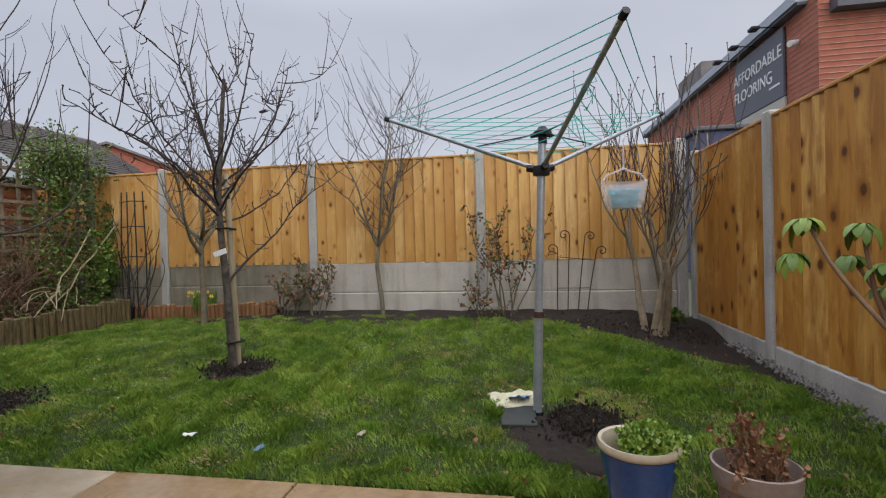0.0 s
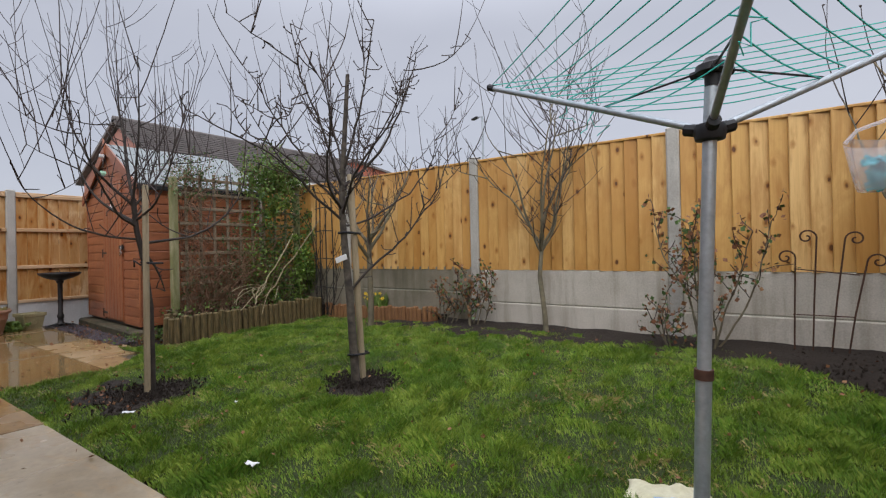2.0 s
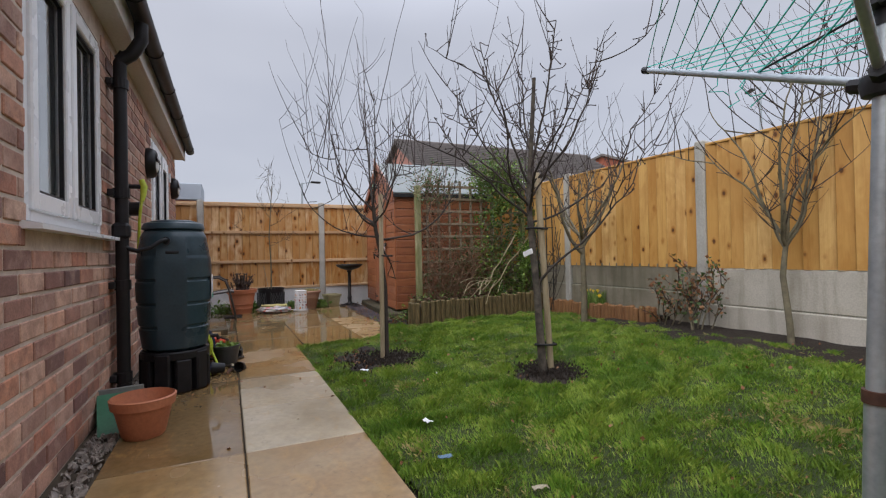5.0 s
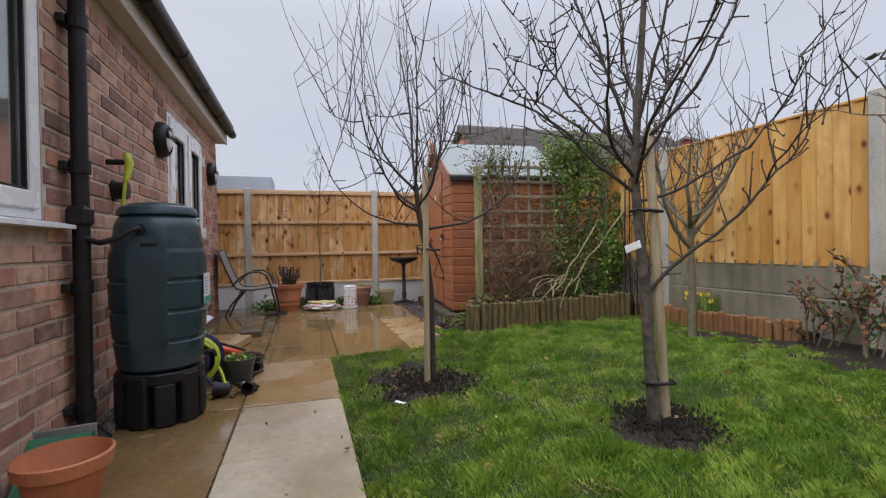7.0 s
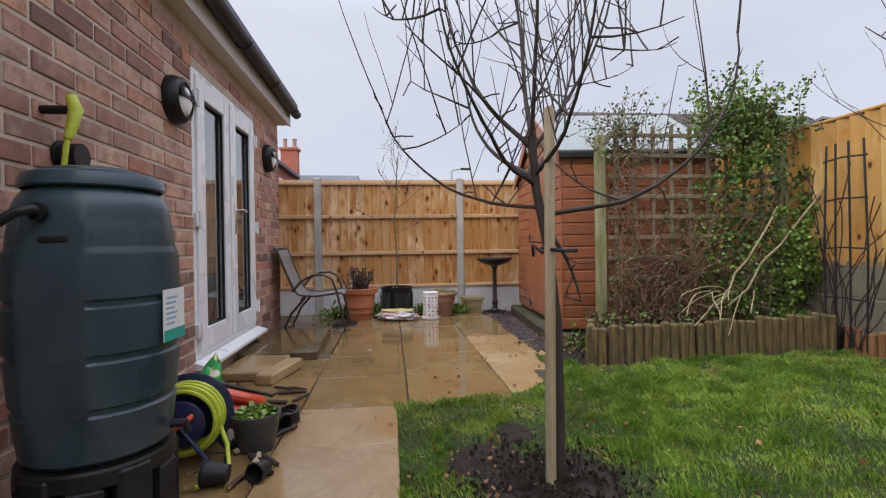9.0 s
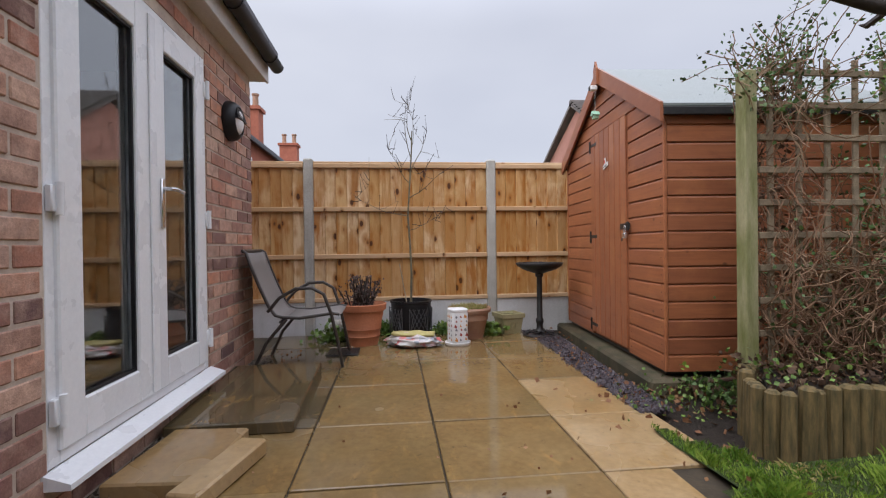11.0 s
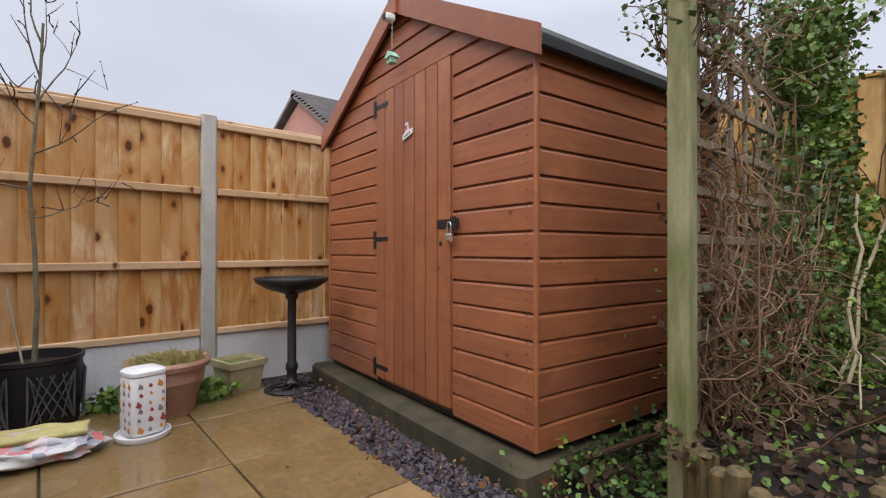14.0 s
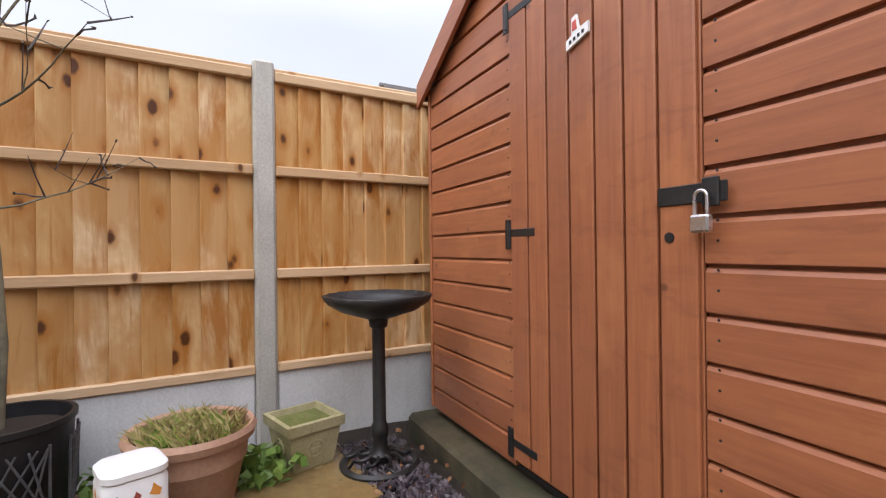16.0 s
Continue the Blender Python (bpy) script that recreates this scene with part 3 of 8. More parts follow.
def fence(name, label, along, at, posts, z0, z_board, z_top, boards_mat, post_top, side, gravel, rails=(), group="garden fences", cap=True, skip=lambda u: False):
    """A run of feather-edged boards between concrete posts. along: the axis of the run; side: where the garden is (+1 or -1)."""
    f = thing(name, (0, 0, 0), label, "fence", group)
    r = random.Random(name)

    def put(u, v, z):
        return (u, at + v * side, z) if along == "x" else (at + v * side, u, z)

    def bx(u0, v0, za, u1, v1, zb, bev=0.004):
        a, b = put(u0, v0, za), put(u1, v1, zb)
        return boxed([min(p) for p in zip(a, b)], [max(p) for p in zip(a, b)], bev)
    for u in posts:
        bmp = bx(u - 0.05, -0.06, z0 - 0.1, u + 0.05, 0.055, post_top, 0.014)
        part("post", bmp, M_CONC_POST, f, "grey concrete post")
    flip = (1 if along == "x" else -1) * side
    bw = mesh_of(wedge(0.138, z_top - z_board, 0.030, 0.007), "slat", boards_mat)
    lo, hi = min(posts), max(posts)
    for a, b in zip(sorted(posts), sorted(posts)[1:]):
        if skip((a + b) / 2):
            continue
        for za, zb, m in gravel(a, b):
            part("gravel_board", bx(a + 0.052, -0.025, za, b - 0.052, (0.032 if za < 0.1 else 0.016) + r.uniform(-0.004, 0.004), zb - 0.004, 0.008), m, f, "concrete gravel board")
        n = max(1, round((b - a - 0.1) / 0.116))
        for k in range(n):
            u = a + 0.05 + (b - a - 0.1) * k / n
            rz = {("x", 1): 180, ("x", -1): 0, ("y", 1): 90, ("y", -1): -90}[(along, side)]
            # the thick edge lies over the neighbour's thin one
            if along == "x":
                loc = put(u + (0.138 if side > 0 else 0), 0.0 + r.uniform(0, 0.003), z_board + r.uniform(-0.003, 0.003))
            else:
                loc = put(u + (0.138 if side < 0 else 0), 0.0 + r.uniform(0, 0.003), z_board + r.uniform(-0.003, 0.003))
            piece("slat", bw, loc, f, (0, 0, radians(rz + 3.4) + r.uniform(-0.006, 0.006)), (1, 1, 1))
        for za, zb, v0, v1 in rails:
            part("rail", bx(a + 0.052, v0, za, b - 0.052, v1, zb, 0.006), M_RAIL, f, "sawn timber rail")
        if cap:
            part("capping", bx(a + 0.05, -0.02, z_top - 0.002, b - 0.05, 0.032, z_top + 0.022, 0.005), M_RAIL if rails else boards_mat, f)
    return f


def back_gravel(a, b):
    m = M_CONC if a > -2.6 else M_CONC_OLD
    return ((-0.12, 0.36, m), (0.362, 0.69, m)) if a > -2.6 else ((-0.12, 0.45, m), (0.452, 0.73, m))


back_fence = fence("garden_fence", "tall honey-coloured feather-edge timber fence with concrete posts", "x", 5.12, (-8.0, -6.22, -4.30, -2.38, -0.46, 1.55), 0, 0.69, 1.82, M_PINE, 1.875, -1, back_gravel)
left_fence = fence("garden_fence", "orange-brown timber fence with pale rails and concrete posts", "y", -8.07, (-3.2, -1.28, 0.65, 2.60, 4.55), 0, 0.33, 1.78, M_PINE_WET, 1.83, 1,
                   lambda a, b: ((-0.1, 0.33, M_CONC_WHITE),), rails=((0.315, 0.36, 0.016, 0.05), (0.77, 0.82, 0.016, 0.055), (1.27, 1.32, 0.016, 0.055), (1.73, 1.78, 0.016, 0.05)))
right_fence = fence("garden_fence", "orange timber fence on concrete gravel boards beside the lawn", "y", 1.68, (-2.34, -0.37, 1.6, 3.57, 5.04), 0, 0.14, 1.68, M_PINE_ORANGE, 1.73, -1,
                    lambda a, b: ((-0.15, 0.14, M_CONC_POST),))

# ---- the house ----
HX0, HX1, HY = -6.90, -0.9, 0.40
DOOR = (-5.965, -4.605, 0.17, 2.05)      # French doors: x0, x1, z0, z1
WIN = (-2.62, -1.5, 1.02, 2.12)       # window
Z_EAVE = 2.27


def wall_panel(name, bm, label):
    return tagged(obj(name, bm, M_MORTAR), label, "wall", kind="structure")


bm = BM()
for a, b in (((HX0, -0.1), (DOOR[0], Z_EAVE)), ((DOOR[0], DOOR[3]), (DOOR[1], Z_EAVE)), ((DOOR[0], -0.1), (DOOR[1], DOOR[2])),
             ((DOOR[1], -0.1), (WIN[0], Z_EAVE)), ((WIN[0], -0.1), (WIN[1], WIN[2])), ((WIN[0], WIN[3]), (WIN[1], Z_EAVE)), ((WIN[1], -0.1), (HX1, Z_EAVE))):
    box(bm, (a[0], HY - 0.26, a[1]), (b[0], HY - 0.006, b[1]))
wall_north = wall_panel("wall_north", bm, "red and brown brick house wall with pale mortar")
bm = BM()
box(bm, (HX0 + 0.012, -6.0, -0.1), (HX0 + 0.26, HY - 0.262, Z_EAVE))
wall_west = wall_panel("wall_west", bm, "brick end wall of the house")
bm = BM()
box(bm, (HX1 - 0.26, -2.4, -0.1), (HX1 - 0.012, HY - 0.262, Z_EAVE))
wall_east = wall_panel("wall_east", bm, "brick return wall of the house")
bm = BM()
box(bm, (HX1 - 0.24, -2.66, -0.1), (1.62, -2.412, Z_EAVE))
wall_south = wall_panel("wall_south", bm, "brick house wall facing the lawn")
bm = BM()
box(bm, (HX0 + 0.3, -3.0, -0.1), (HX1 - 0.3, HY - 0.27, 0.12))
tagged(obj("floor", bm, M_ROOM), "dim room floor behind the glazed doors", "floor", kind="structure")
bm = BM()
box(bm, (HX0 + 0.3, -3.1, 0.12), (HX1 - 0.3, -3.0, 2.2))
box(bm, (-4.0, -3.0, 0.12), (-3.9, HY - 0.27, 2.2))
tagged(obj("wall_inside", bm, M_ROOM), "plain plastered inner walls of the house", "wall", kind="structure")
bm = BM()
box(bm, (HX0 + 0.262, -3.1, 2.2), (HX1 - 0.262, HY - 0.262, 2.26))
tagged(obj("ceiling", bm, M_WHITE), "plain white ceiling inside the house", "ceiling", kind="structure")

# eaves: soffit, fascia, gutter and roof
roof = thing("house_roof", (0, 0, 0), "brown tiled roof with cream eaves and black gutter", "roof", kind="structure")
part("soffit", boxed((HX0 - 0.1, HY - 0.05, Z_EAVE), (HX1 + 0.02, HY + 0.10, Z_EAVE + 0.02)), M_FASCIA, roof, "cream soffit board")
part("fascia", boxed((HX0 - 0.1, HY + 0.10, Z_EAVE - 0.012), (HX1 + 0.02, HY + 0.12, Z_EAVE + 0.15), 0.003), M_FASCIA, roof, "cream fascia board")
bm = BM()
prism(bm, [(HY - 3.4, Z_EAVE + 1.95), (HY + 0.19, Z_EAVE + 0.165), (HY + 0.19, Z_EAVE + 0.195), (HY - 3.4, Z_EAVE + 2.0)], "x", HX0 - 0.14, HX1 + 0.02)
prism(bm, [(HY - 3.4, Z_EAVE + 1.95), (HY - 7.0, Z_EAVE + 0.16), (HY - 7.0, Z_EAVE + 0.19), (HY - 3.4, Z_EAVE + 2.0)], "x", HX0 - 0.14, HX1 + 0.02)
part("roof_slope", bm, M_TILE_DARK, roof)
bm = BM()
prism(bm, [(-6.0, Z_EAVE), (HY - 0.05, Z_EAVE), (HY - 3.4, Z_EAVE + 1.9)], "x", HX0 + 0.02, HX0 + 0.12)
prism(bm, [(-2.4, Z_EAVE), (HY - 0.05, Z_EAVE), (-2.4, Z_EAVE + 1.2)], "x", HX1 - 0.12, HX1 - 0.02)
part("gable", bm, M_BRICK_RED, roof)
bm = BM()
half = [(math.cos(math.pi * (1 + k / 8)) * 0.055, math.sin(math.pi * (1 + k / 8)) * 0.055) for k in range(9)]
outer = [(HY + 0.18 + u, Z_EAVE + 0.14 + v) for u, v in half]
inner = [(HY + 0.18 + u * 0.9, Z_EAVE + 0.14 + v * 0.9) for u, v in half]
prism(bm, outer + inner[::-1], "x", HX0 - 0.14, HX1 + 0.02)
part("gutter", bm, M_BLACK, roof, "black half-round gutter", 40)
for x in [HX0 + 0.1 + 0.85 * k for k in range(8)]:
    bmb = BM()
    prism(bmb, [(HY + 0.18 + u * 1.12, Z_EAVE + 0.14 + v * 1.12) for u, v in half] + [(HY + 0.18 + u * 1.0, Z_EAVE + 0.14 + v * 1.0) for u, v in half[::-1]], "x", x - 0.012, x + 0.012)
    part("gutter_bracket", bmb, M_BLACK, roof)
for x in [HX0 - 0.05 + 0.3 * k for k in range(21)]:
    bmb = BM()
    prism(bmb, [(HY + 0.21, Z_EAVE + 0.17), (HY + 0.21, Z_EAVE + 0.22), (HY - 0.15, Z_EAVE + 0.42), (HY - 0.15, Z_EAVE + 0.36)], "x", x, x + 0.29)
    part("eaves_tile", bmb, M_TILE_DARK, roof)

# rainwater pipe
pipe = thing("downpipe", (-2.80, HY + 0.065, 0), "black plastic rainwater downpipe on the brick wall", "downpipe")
part("pipe", tube(BM(), [(0, 0, 0.0), (0, 0, 1.9), (0, 0, 2.08), (0.0, 0.03, 2.14)], 0.036, 14), M_BLACK, pipe, smooth=50)
part("elbow", tube(BM(), [(0, -0.005, 2.09), (0, 0.06, 2.14), (0, 0.09, 2.19), (0, 0.115, 2.24), (0, 0.115, 2.34)], 0.039, 14), M_BLACK, pipe, smooth=50)
for z in (0.16, 0.72, 1.28, 1.95):
    part("pipe_bracket", box(tube(BM(), [(0, 0, z - 0.03), (0, 0, z + 0.03)], 0.045, 14), (-0.06, -0.064, z - 0.02), (0.06, -0.03, z + 0.02), 0.004), M_BLACK, pipe)
part("shoe", tube(BM(), [(0, 0, 0.12), (0, 0.01, 0.05), (0, 0.08, -0.02)], 0.041, 14), M_BLACK, pipe, smooth=50)


def glazed_leaf(parent, x0, x1, z0, z1, y, stile, hinge_left):
    """A white plastic casement with its pane, gasket and beading."""
    bm = BM()
    for a, b in (((x0, z0), (x0 + stile, z1)), ((x1 - stile, z0), (x1, z1)), ((x0 + stile, z0), (x1 - stile, z0 + stile * 1.1)), ((x0 + stile, z1 - stile), (x1 - stile, z1))):
        box(bm, (a[0], y - 0.06, a[1]), (b[0], y, b[1]), 0.006)
    leaf = part("casement", bm, M_UPVC, parent, "white plastic glazed leaf")
    bm = BM()
    for a, b in (((x0 + stile, z0 + stile), (x0 + stile + 0.012, z1 - stile)), ((x1 - stile - 0.012, z0 + stile), (x1 - stile, z1 - stile)), ((x0 + stile, z0 + stile * 1.1), (x1 - stile, z0 + stile * 1.1 + 0.012)), ((x0 + stile, z1 - stile - 0.012), (x1 - stile, z1 - stile))):
        box(bm, (a[0], y - 0.03, a[1]), (b[0], y - 0.014, b[1]))
    part("gasket", bm, M_BLACK, leaf)
    pane = part("pane", boxed((x0 + stile, y - 0.045, z0 + stile), (x1 - stile, y - 0.037, z1 - stile)), M_GLASS, leaf)
    pane.visible_shadow = False
    return leaf


fd = tagged(new("door_1"), "white plastic French doors with tall glass panes, shut", "door", kind="structure")
bm = BM()
x0, x1, z0, z1 = DOOR
for a, b in (((x0, z0), (x0 + 0.06, z1)), ((x1 - 0.06, z0), (x1, z1)), ((x0 + 0.06, z1 - 0.06), (x1 - 0.06, z1)), ((x0 + 0.06, z0), (x1 - 0.06, z0 + 0.06))):
    box(bm, (a[0], HY - 0.075, a[1]), (b[0], HY - 0.005, b[1]), 0.005)
part("door_frame", bm, M_UPVC, fd)
xm = (x0 + x1) / 2
leaf_a = glazed_leaf(fd, x0 + 0.045, xm - 0.002, z0 + 0.05, z1 - 0.045, HY + 0.012, 0.13, True)
leaf_b = glazed_leaf(fd, xm + 0.002, x1 - 0.045, z0 + 0.05, z1 - 0.045, HY + 0.012, 0.13, False)
part("meeting_strip", boxed((xm - 0.03, HY + 0.012, z0 + 0.06), (xm + 0.03, HY + 0.022, z1 - 0.06), 0.004), M_UPVC, fd)
for leaf, x, d in ((leaf_a, xm - 0.085, -1),):
    bm = boxed((x - 0.016, HY + 0.012, 1.0), (x + 0.016, HY + 0.024, 1.24), 0.004)
    tube(bm, [(x, HY + 0.024, 1.19), (x, HY + 0.06, 1.19), (x + d * 0.02, HY + 0.068, 1.19), (x + d * 0.115, HY + 0.066, 1.185)], 0.0095, 10)
    part("handle", bm, M_STEEL, leaf, "chrome lever handle", 40)
for x, leaf in ((x0 + 0.035, leaf_a), (x1 - 0.035, leaf_b)):
    for z in (0.36, 1.07, 1.85):
        bm = tube(BM(), [(x, HY + 0.025, z - 0.055), (x, HY + 0.025, z + 0.055)], 0.013, 12)
        box(bm, (x - 0.03, HY - 0.004, z - 0.045), (x + 0.03, HY + 0.02, z + 0.045), 0.004)
        part("hinge", bm, M_UPVC, leaf, smooth=40)
part("door_sill", prism(BM(), [(HY - 0.07, z0 - 0.05), (HY + 0.085, z0 - 0.05), (HY + 0.085, z0 - 0.03), (HY + 0.0, z0), (HY - 0.07, z0)], "x", x0 - 0.03, x1 + 0.03), M_UPVC, fd, "white sloping door sill")

win = tagged(new("window_1"), "white plastic casement window in the brick wall", "window", kind="structure")
bm = BM()
x0, x1, z0, z1 = WIN
for a, b in (((x0, z0), (x0 + 0.06, z1)), ((x1 - 0.06, z0), (x1, z1)), ((x0 + 0.06, z1 - 0.06), (x1 - 0.06, z1)), ((x0 + 0.06, z0), (x1 - 0.06, z0 + 0.06)), ((x0 + 0.55, z0 + 0.06), (x0 + 0.6, z1 - 0.06))):
    box(bm, (a[0], HY - 0.075, a[1]), (b[0], HY - 0.008, b[1]), 0.005)
part("window_frame", bm, M_UPVC, win)
glazed_leaf(win, x0 + 0.045, x0 + 0.56, z0 + 0.045, z1 - 0.045, HY + 0.008, 0.065, True)
glazed_leaf(win, x0 + 0.59, x1 - 0.045, z0 + 0.045, z1 - 0.045, HY + 0.008, 0.065, False)
part("window_sill", prism(BM(), [(HY - 0.07, z0 - 0.03), (HY + 0.06, z0 - 0.03), (HY + 0.06, z0 - 0.012), (HY, z0), (HY - 0.07, z0)], "x", x0 - 0.16, x1 + 0.05), M_UPVC, win, "white window sill")
curtain = BM()
pts = [(x0 + 0.02 + 0.02 * k, HY - 0.2 + 0.018 * math.sin(k * 1.3)) for k in range(16)]
prism(curtain, pts + [(u, v - 0.012) for u, v in pts[::-1]], "z", z0 + 0.02, z1 - 0.02)
tagged(obj("curtain", curtain, M_CURTAIN), "pale grey curtain hanging behind the window", "curtain")
curtain = BM()
pts = [(DOOR[0] + 0.1 + 0.02 * k, HY - 0.32 + 0.02 * math.sin(k * 1.1)) for k in range(13)]
prism(curtain, pts + [(u, v - 0.012) for u, v in pts[::-1]], "z", 0.14, 2.15)
tagged(obj("curtain", curtain, M_CURTAIN), "pale grey curtain hanging behind the French doors", "curtain")


# ---- the shed ----
SX0, SX1, SY0, SY1 = -7.77, -5.74, 3.22, 4.66
S_EAVE, S_RIDGE, S_BASE = 1.72, 2.285, 0.0977
SXM = (SX0 + SX1) / 2
shed = thing("garden_shed", (SXM, SY0, 0), "red-brown stained wooden apex shed, shut and padlocked, on a concrete base", "shed")
ox, oy = SXM, SY0


def roof_z(x):
    return S_RIDGE - (S_RIDGE - S_EAVE) * abs(x - SXM) / (SXM - SX0)


def ship_board(a, b, axis, face, z0, z1, outward):
    """A shiplap board with a rounded top lip and a recessed groove above it."""
    t = 0.018
    prof = [(0, z0), (t, z0), (t, z1 - 0.021), (t - 0.005, z1 - 0.012), (t - 0.015, z1 - 0.008), (t - 0.015, z1), (0, z1)]
    bm = BM()
    return prism(bm, [(face + outward * u, z) for u, z in prof], axis, a, b)


def spans(z):
    half_w = (SXM - SX0) if z <= S_EAVE else (SXM - SX0) * max(0.0, (S_RIDGE - z)) / (S_RIDGE - S_EAVE)
    return SXM - half_w, SXM + half_w


D0, D1, DZ = -7.03, -6.27, 1.84
pitch = 0.1097
z = S_BASE
part("floor_bearer", boxed((SX0 - ox + 0.02, 0.0, 0.0755), (SX1 - ox - 0.02, SY1 - SY0 - 0.01, S_BASE - 0.001)), M_IRON, shed)
while z < S_RIDGE - 0.04:
    z1 = min(z + pitch, S_RIDGE)
    lo, hi = spans(z)
    lo_t, hi_t = spans(z1)
    segs = [(lo, D0 - 0.004), (D1 + 0.004, hi)] if z1 < DZ + 0.08 else [(lo, hi)]
    for a, b in segs:
        if b - a > 0.05:
            bm = ship_board(a - ox, b - ox, "x", 0, z, z1, -1)
            if z1 > S_EAVE:
                for v in bm.verts:
                    zz = v.co.z
                    l, h = spans(zz)
                    v.co.x = min(max(v.co.x, l - ox), h - ox)
            part("board", bm, M_SHED_H, shed)
    if z < S_EAVE - 0.02:
        for face, side in ((SX1 - ox, 1), (SX0 - ox, -1)):
            part("board", ship_board(0.0, SY1 - SY0, "y", face, z, min(z1, S_EAVE + 0.03), side), M_SHED_H, shed)
    z = z1
bm = BM()
box(bm, (SX0 - ox + 0.004, 0.004, S_BASE), (SX1 - ox - 0.004, 0.03, S_EAVE))
box(bm, (SX1 - ox - 0.03, 0.03, S_BASE), (SX1 - ox - 0.004, SY1 - SY0, S_EAVE))
box(bm, (SX0 - ox + 0.004, 0.03, S_BASE), (SX0 - ox + 0.03, SY1 - SY0, S_EAVE))
box(bm, (SX0 - ox + 0.004, SY1 - SY0 - 0.03, S_BASE), (SX1 - ox - 0.004, SY1 - SY0, S_EAVE))
part("framing", bm, M_SHED_V, shed)
for x in (SX1 - ox + 0.002, SX0 - ox - 0.04):
    part("corner_trim", boxed((x + (0.0 if x > 0 else 0.016), -0.026, S_BASE), (x + (0.02 if x > 0 else 0.036), -0.002, S_EAVE), 0.004), M_SHED_V, shed)
bm = BM()
door = part("door", boxed((D0 - ox, -0.02, S_BASE + 0.03), (D1 - ox, -0.006, DZ), 0.002), M_SHED_V, shed, "red-brown boarded shed door, shut")
n = 7
pw = (D1 - D0) / n
plank = mesh_of(boxed((0.005, -0.014, 0), (pw - 0.005, 0, DZ - S_BASE - 0.03), 0.004), "plank", M_SHED_V)
for k in range(n):
    piece("plank", plank, (D0 - ox + pw * k, -0.02, S_BASE + 0.03), door)
for zz in (1.76, 0.96, 0.19):
    bm = boxed((D0 - ox - 0.03, -0.036, zz - 0.014), (D0 - ox + 0.15, -0.032, zz + 0.014), 0.002)
    box(bm, (D0 - ox - 0.03, -0.037, zz - 0.06), (D0 - ox + 0.005, -0.032, zz + 0.05), 0.002)
    tube(bm, [(D0 - ox - 0.002, -0.037, zz - 0.05), (D0 - ox - 0.002, -0.037, zz + 0.045)], 0.006, 8)
    part("strap_hinge", bm, M_IRON, door, "black iron strap hinge")
bm = boxed((D1 - ox - 0.105, -0.039, 1.0), (D1 - ox + 0.07, -0.033, 1.045), 0.002)
box(bm, (D1 - ox + 0.015, -0.045, 0.99), (D1 - ox + 0.055, -0.036, 1.055), 0.003)
part("hasp", bm, M_IRON, door, "black hasp and staple")
px = D1 - ox + 0.012
lock = tagged(new("padlock"), "small steel padlock hanging from the shed hasp", "padlock")
LOCK_AT = (px + 0.01, -0.055, 0.95)
part("body", boxed((-0.028, -0.013, -0.02), (0.028, 0.013, 0.028), 0.006), M_STEEL, lock)
part("shackle", tube(BM(), [(-0.018, 0, 0.026)] + [(-0.018 * math.cos(k * math.pi / 8), 0, 0.075 + 0.018 * math.sin(k * math.pi / 8)) for k in range(9)] + [(0.018, 0, 0.026)], 0.005, 10), M_STEEL, lock, smooth=60)
part("knob_hole", lathe(BM(), [(0, 0), (0.013, 0), (0.013, 0.004), (0, 0.004)], 16), M_IRON, door).matrix_local = pose(D1 - ox - 0.075, -0.033, 0.925, 90)
# nail heads
nail = mesh_of(lathe(BM(), [(0, 0), (0.0035, 0.0), (0.003, 0.0015), (0, 0.002)], 6), "nail", M_IRON)
zz = S_BASE + 0.05
while zz < S_EAVE:
    for x in (SX1 - ox - 0.035, D1 - ox + 0.035, D0 - ox - 0.03):
        for dz in (0, 0.045):
            o = piece("nail", nail, (x, -0.018, zz + dz), shed, (radians(90), 0, 0))
    zz += pitch
# roof
bm = BM()
over = 0.045
for s in (-1, 1):
    e = (SX1 - SXM + 0.06) * s
    ez = S_EAVE + 0.045 - 0.06 * (S_RIDGE - S_EAVE) / (SX1 - SXM)
    prism(bm, [(0, S_RIDGE + 0.045), (e, ez), (e, ez + 0.016), (0, S_RIDGE + 0.064)], "y", -over, SY1 - SY0 + 0.06)
part("roof_felt", bm, M_FELT, shed, "grey-green mineral felt")
for s in (-1, 1):
    e = (SX1 - SXM + 0.07) * s
    ez = S_EAVE + 0.045 - 0.07 * (S_RIDGE - S_EAVE) / (SX1 - SXM)
    bm = BM()
    prism(bm, [(0, S_RIDGE + 0.075), (e, ez + 0.028), (e, ez - 0.092), (0, S_RIDGE - 0.055)], "y", -over - 0.022, -over - 0.002)
    part("bargeboard", bm, M_SHED_H, shed)
    part("eaves_batten", boxed((min(e, e - 0.03 * s), -over, ez - 0.05), (max(e, e - 0.03 * s), SY1 - SY0 + 0.05, ez - 0.002), 0.003), M_IRON, shed)
part("finial", prism(BM(), [(-0.04, S_RIDGE - 0.07), (0.04, S_RIDGE - 0.07), (0.035, S_RIDGE + 0.06), (0, S_RIDGE + 0.13), (-0.035, S_RIDGE + 0.06)], "y", -over - 0.04, -over - 0.023), M_SHED_V, shed, "diamond finial at the apex")
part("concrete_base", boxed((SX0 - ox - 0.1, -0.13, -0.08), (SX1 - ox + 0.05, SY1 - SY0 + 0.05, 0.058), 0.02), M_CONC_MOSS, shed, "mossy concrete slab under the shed")
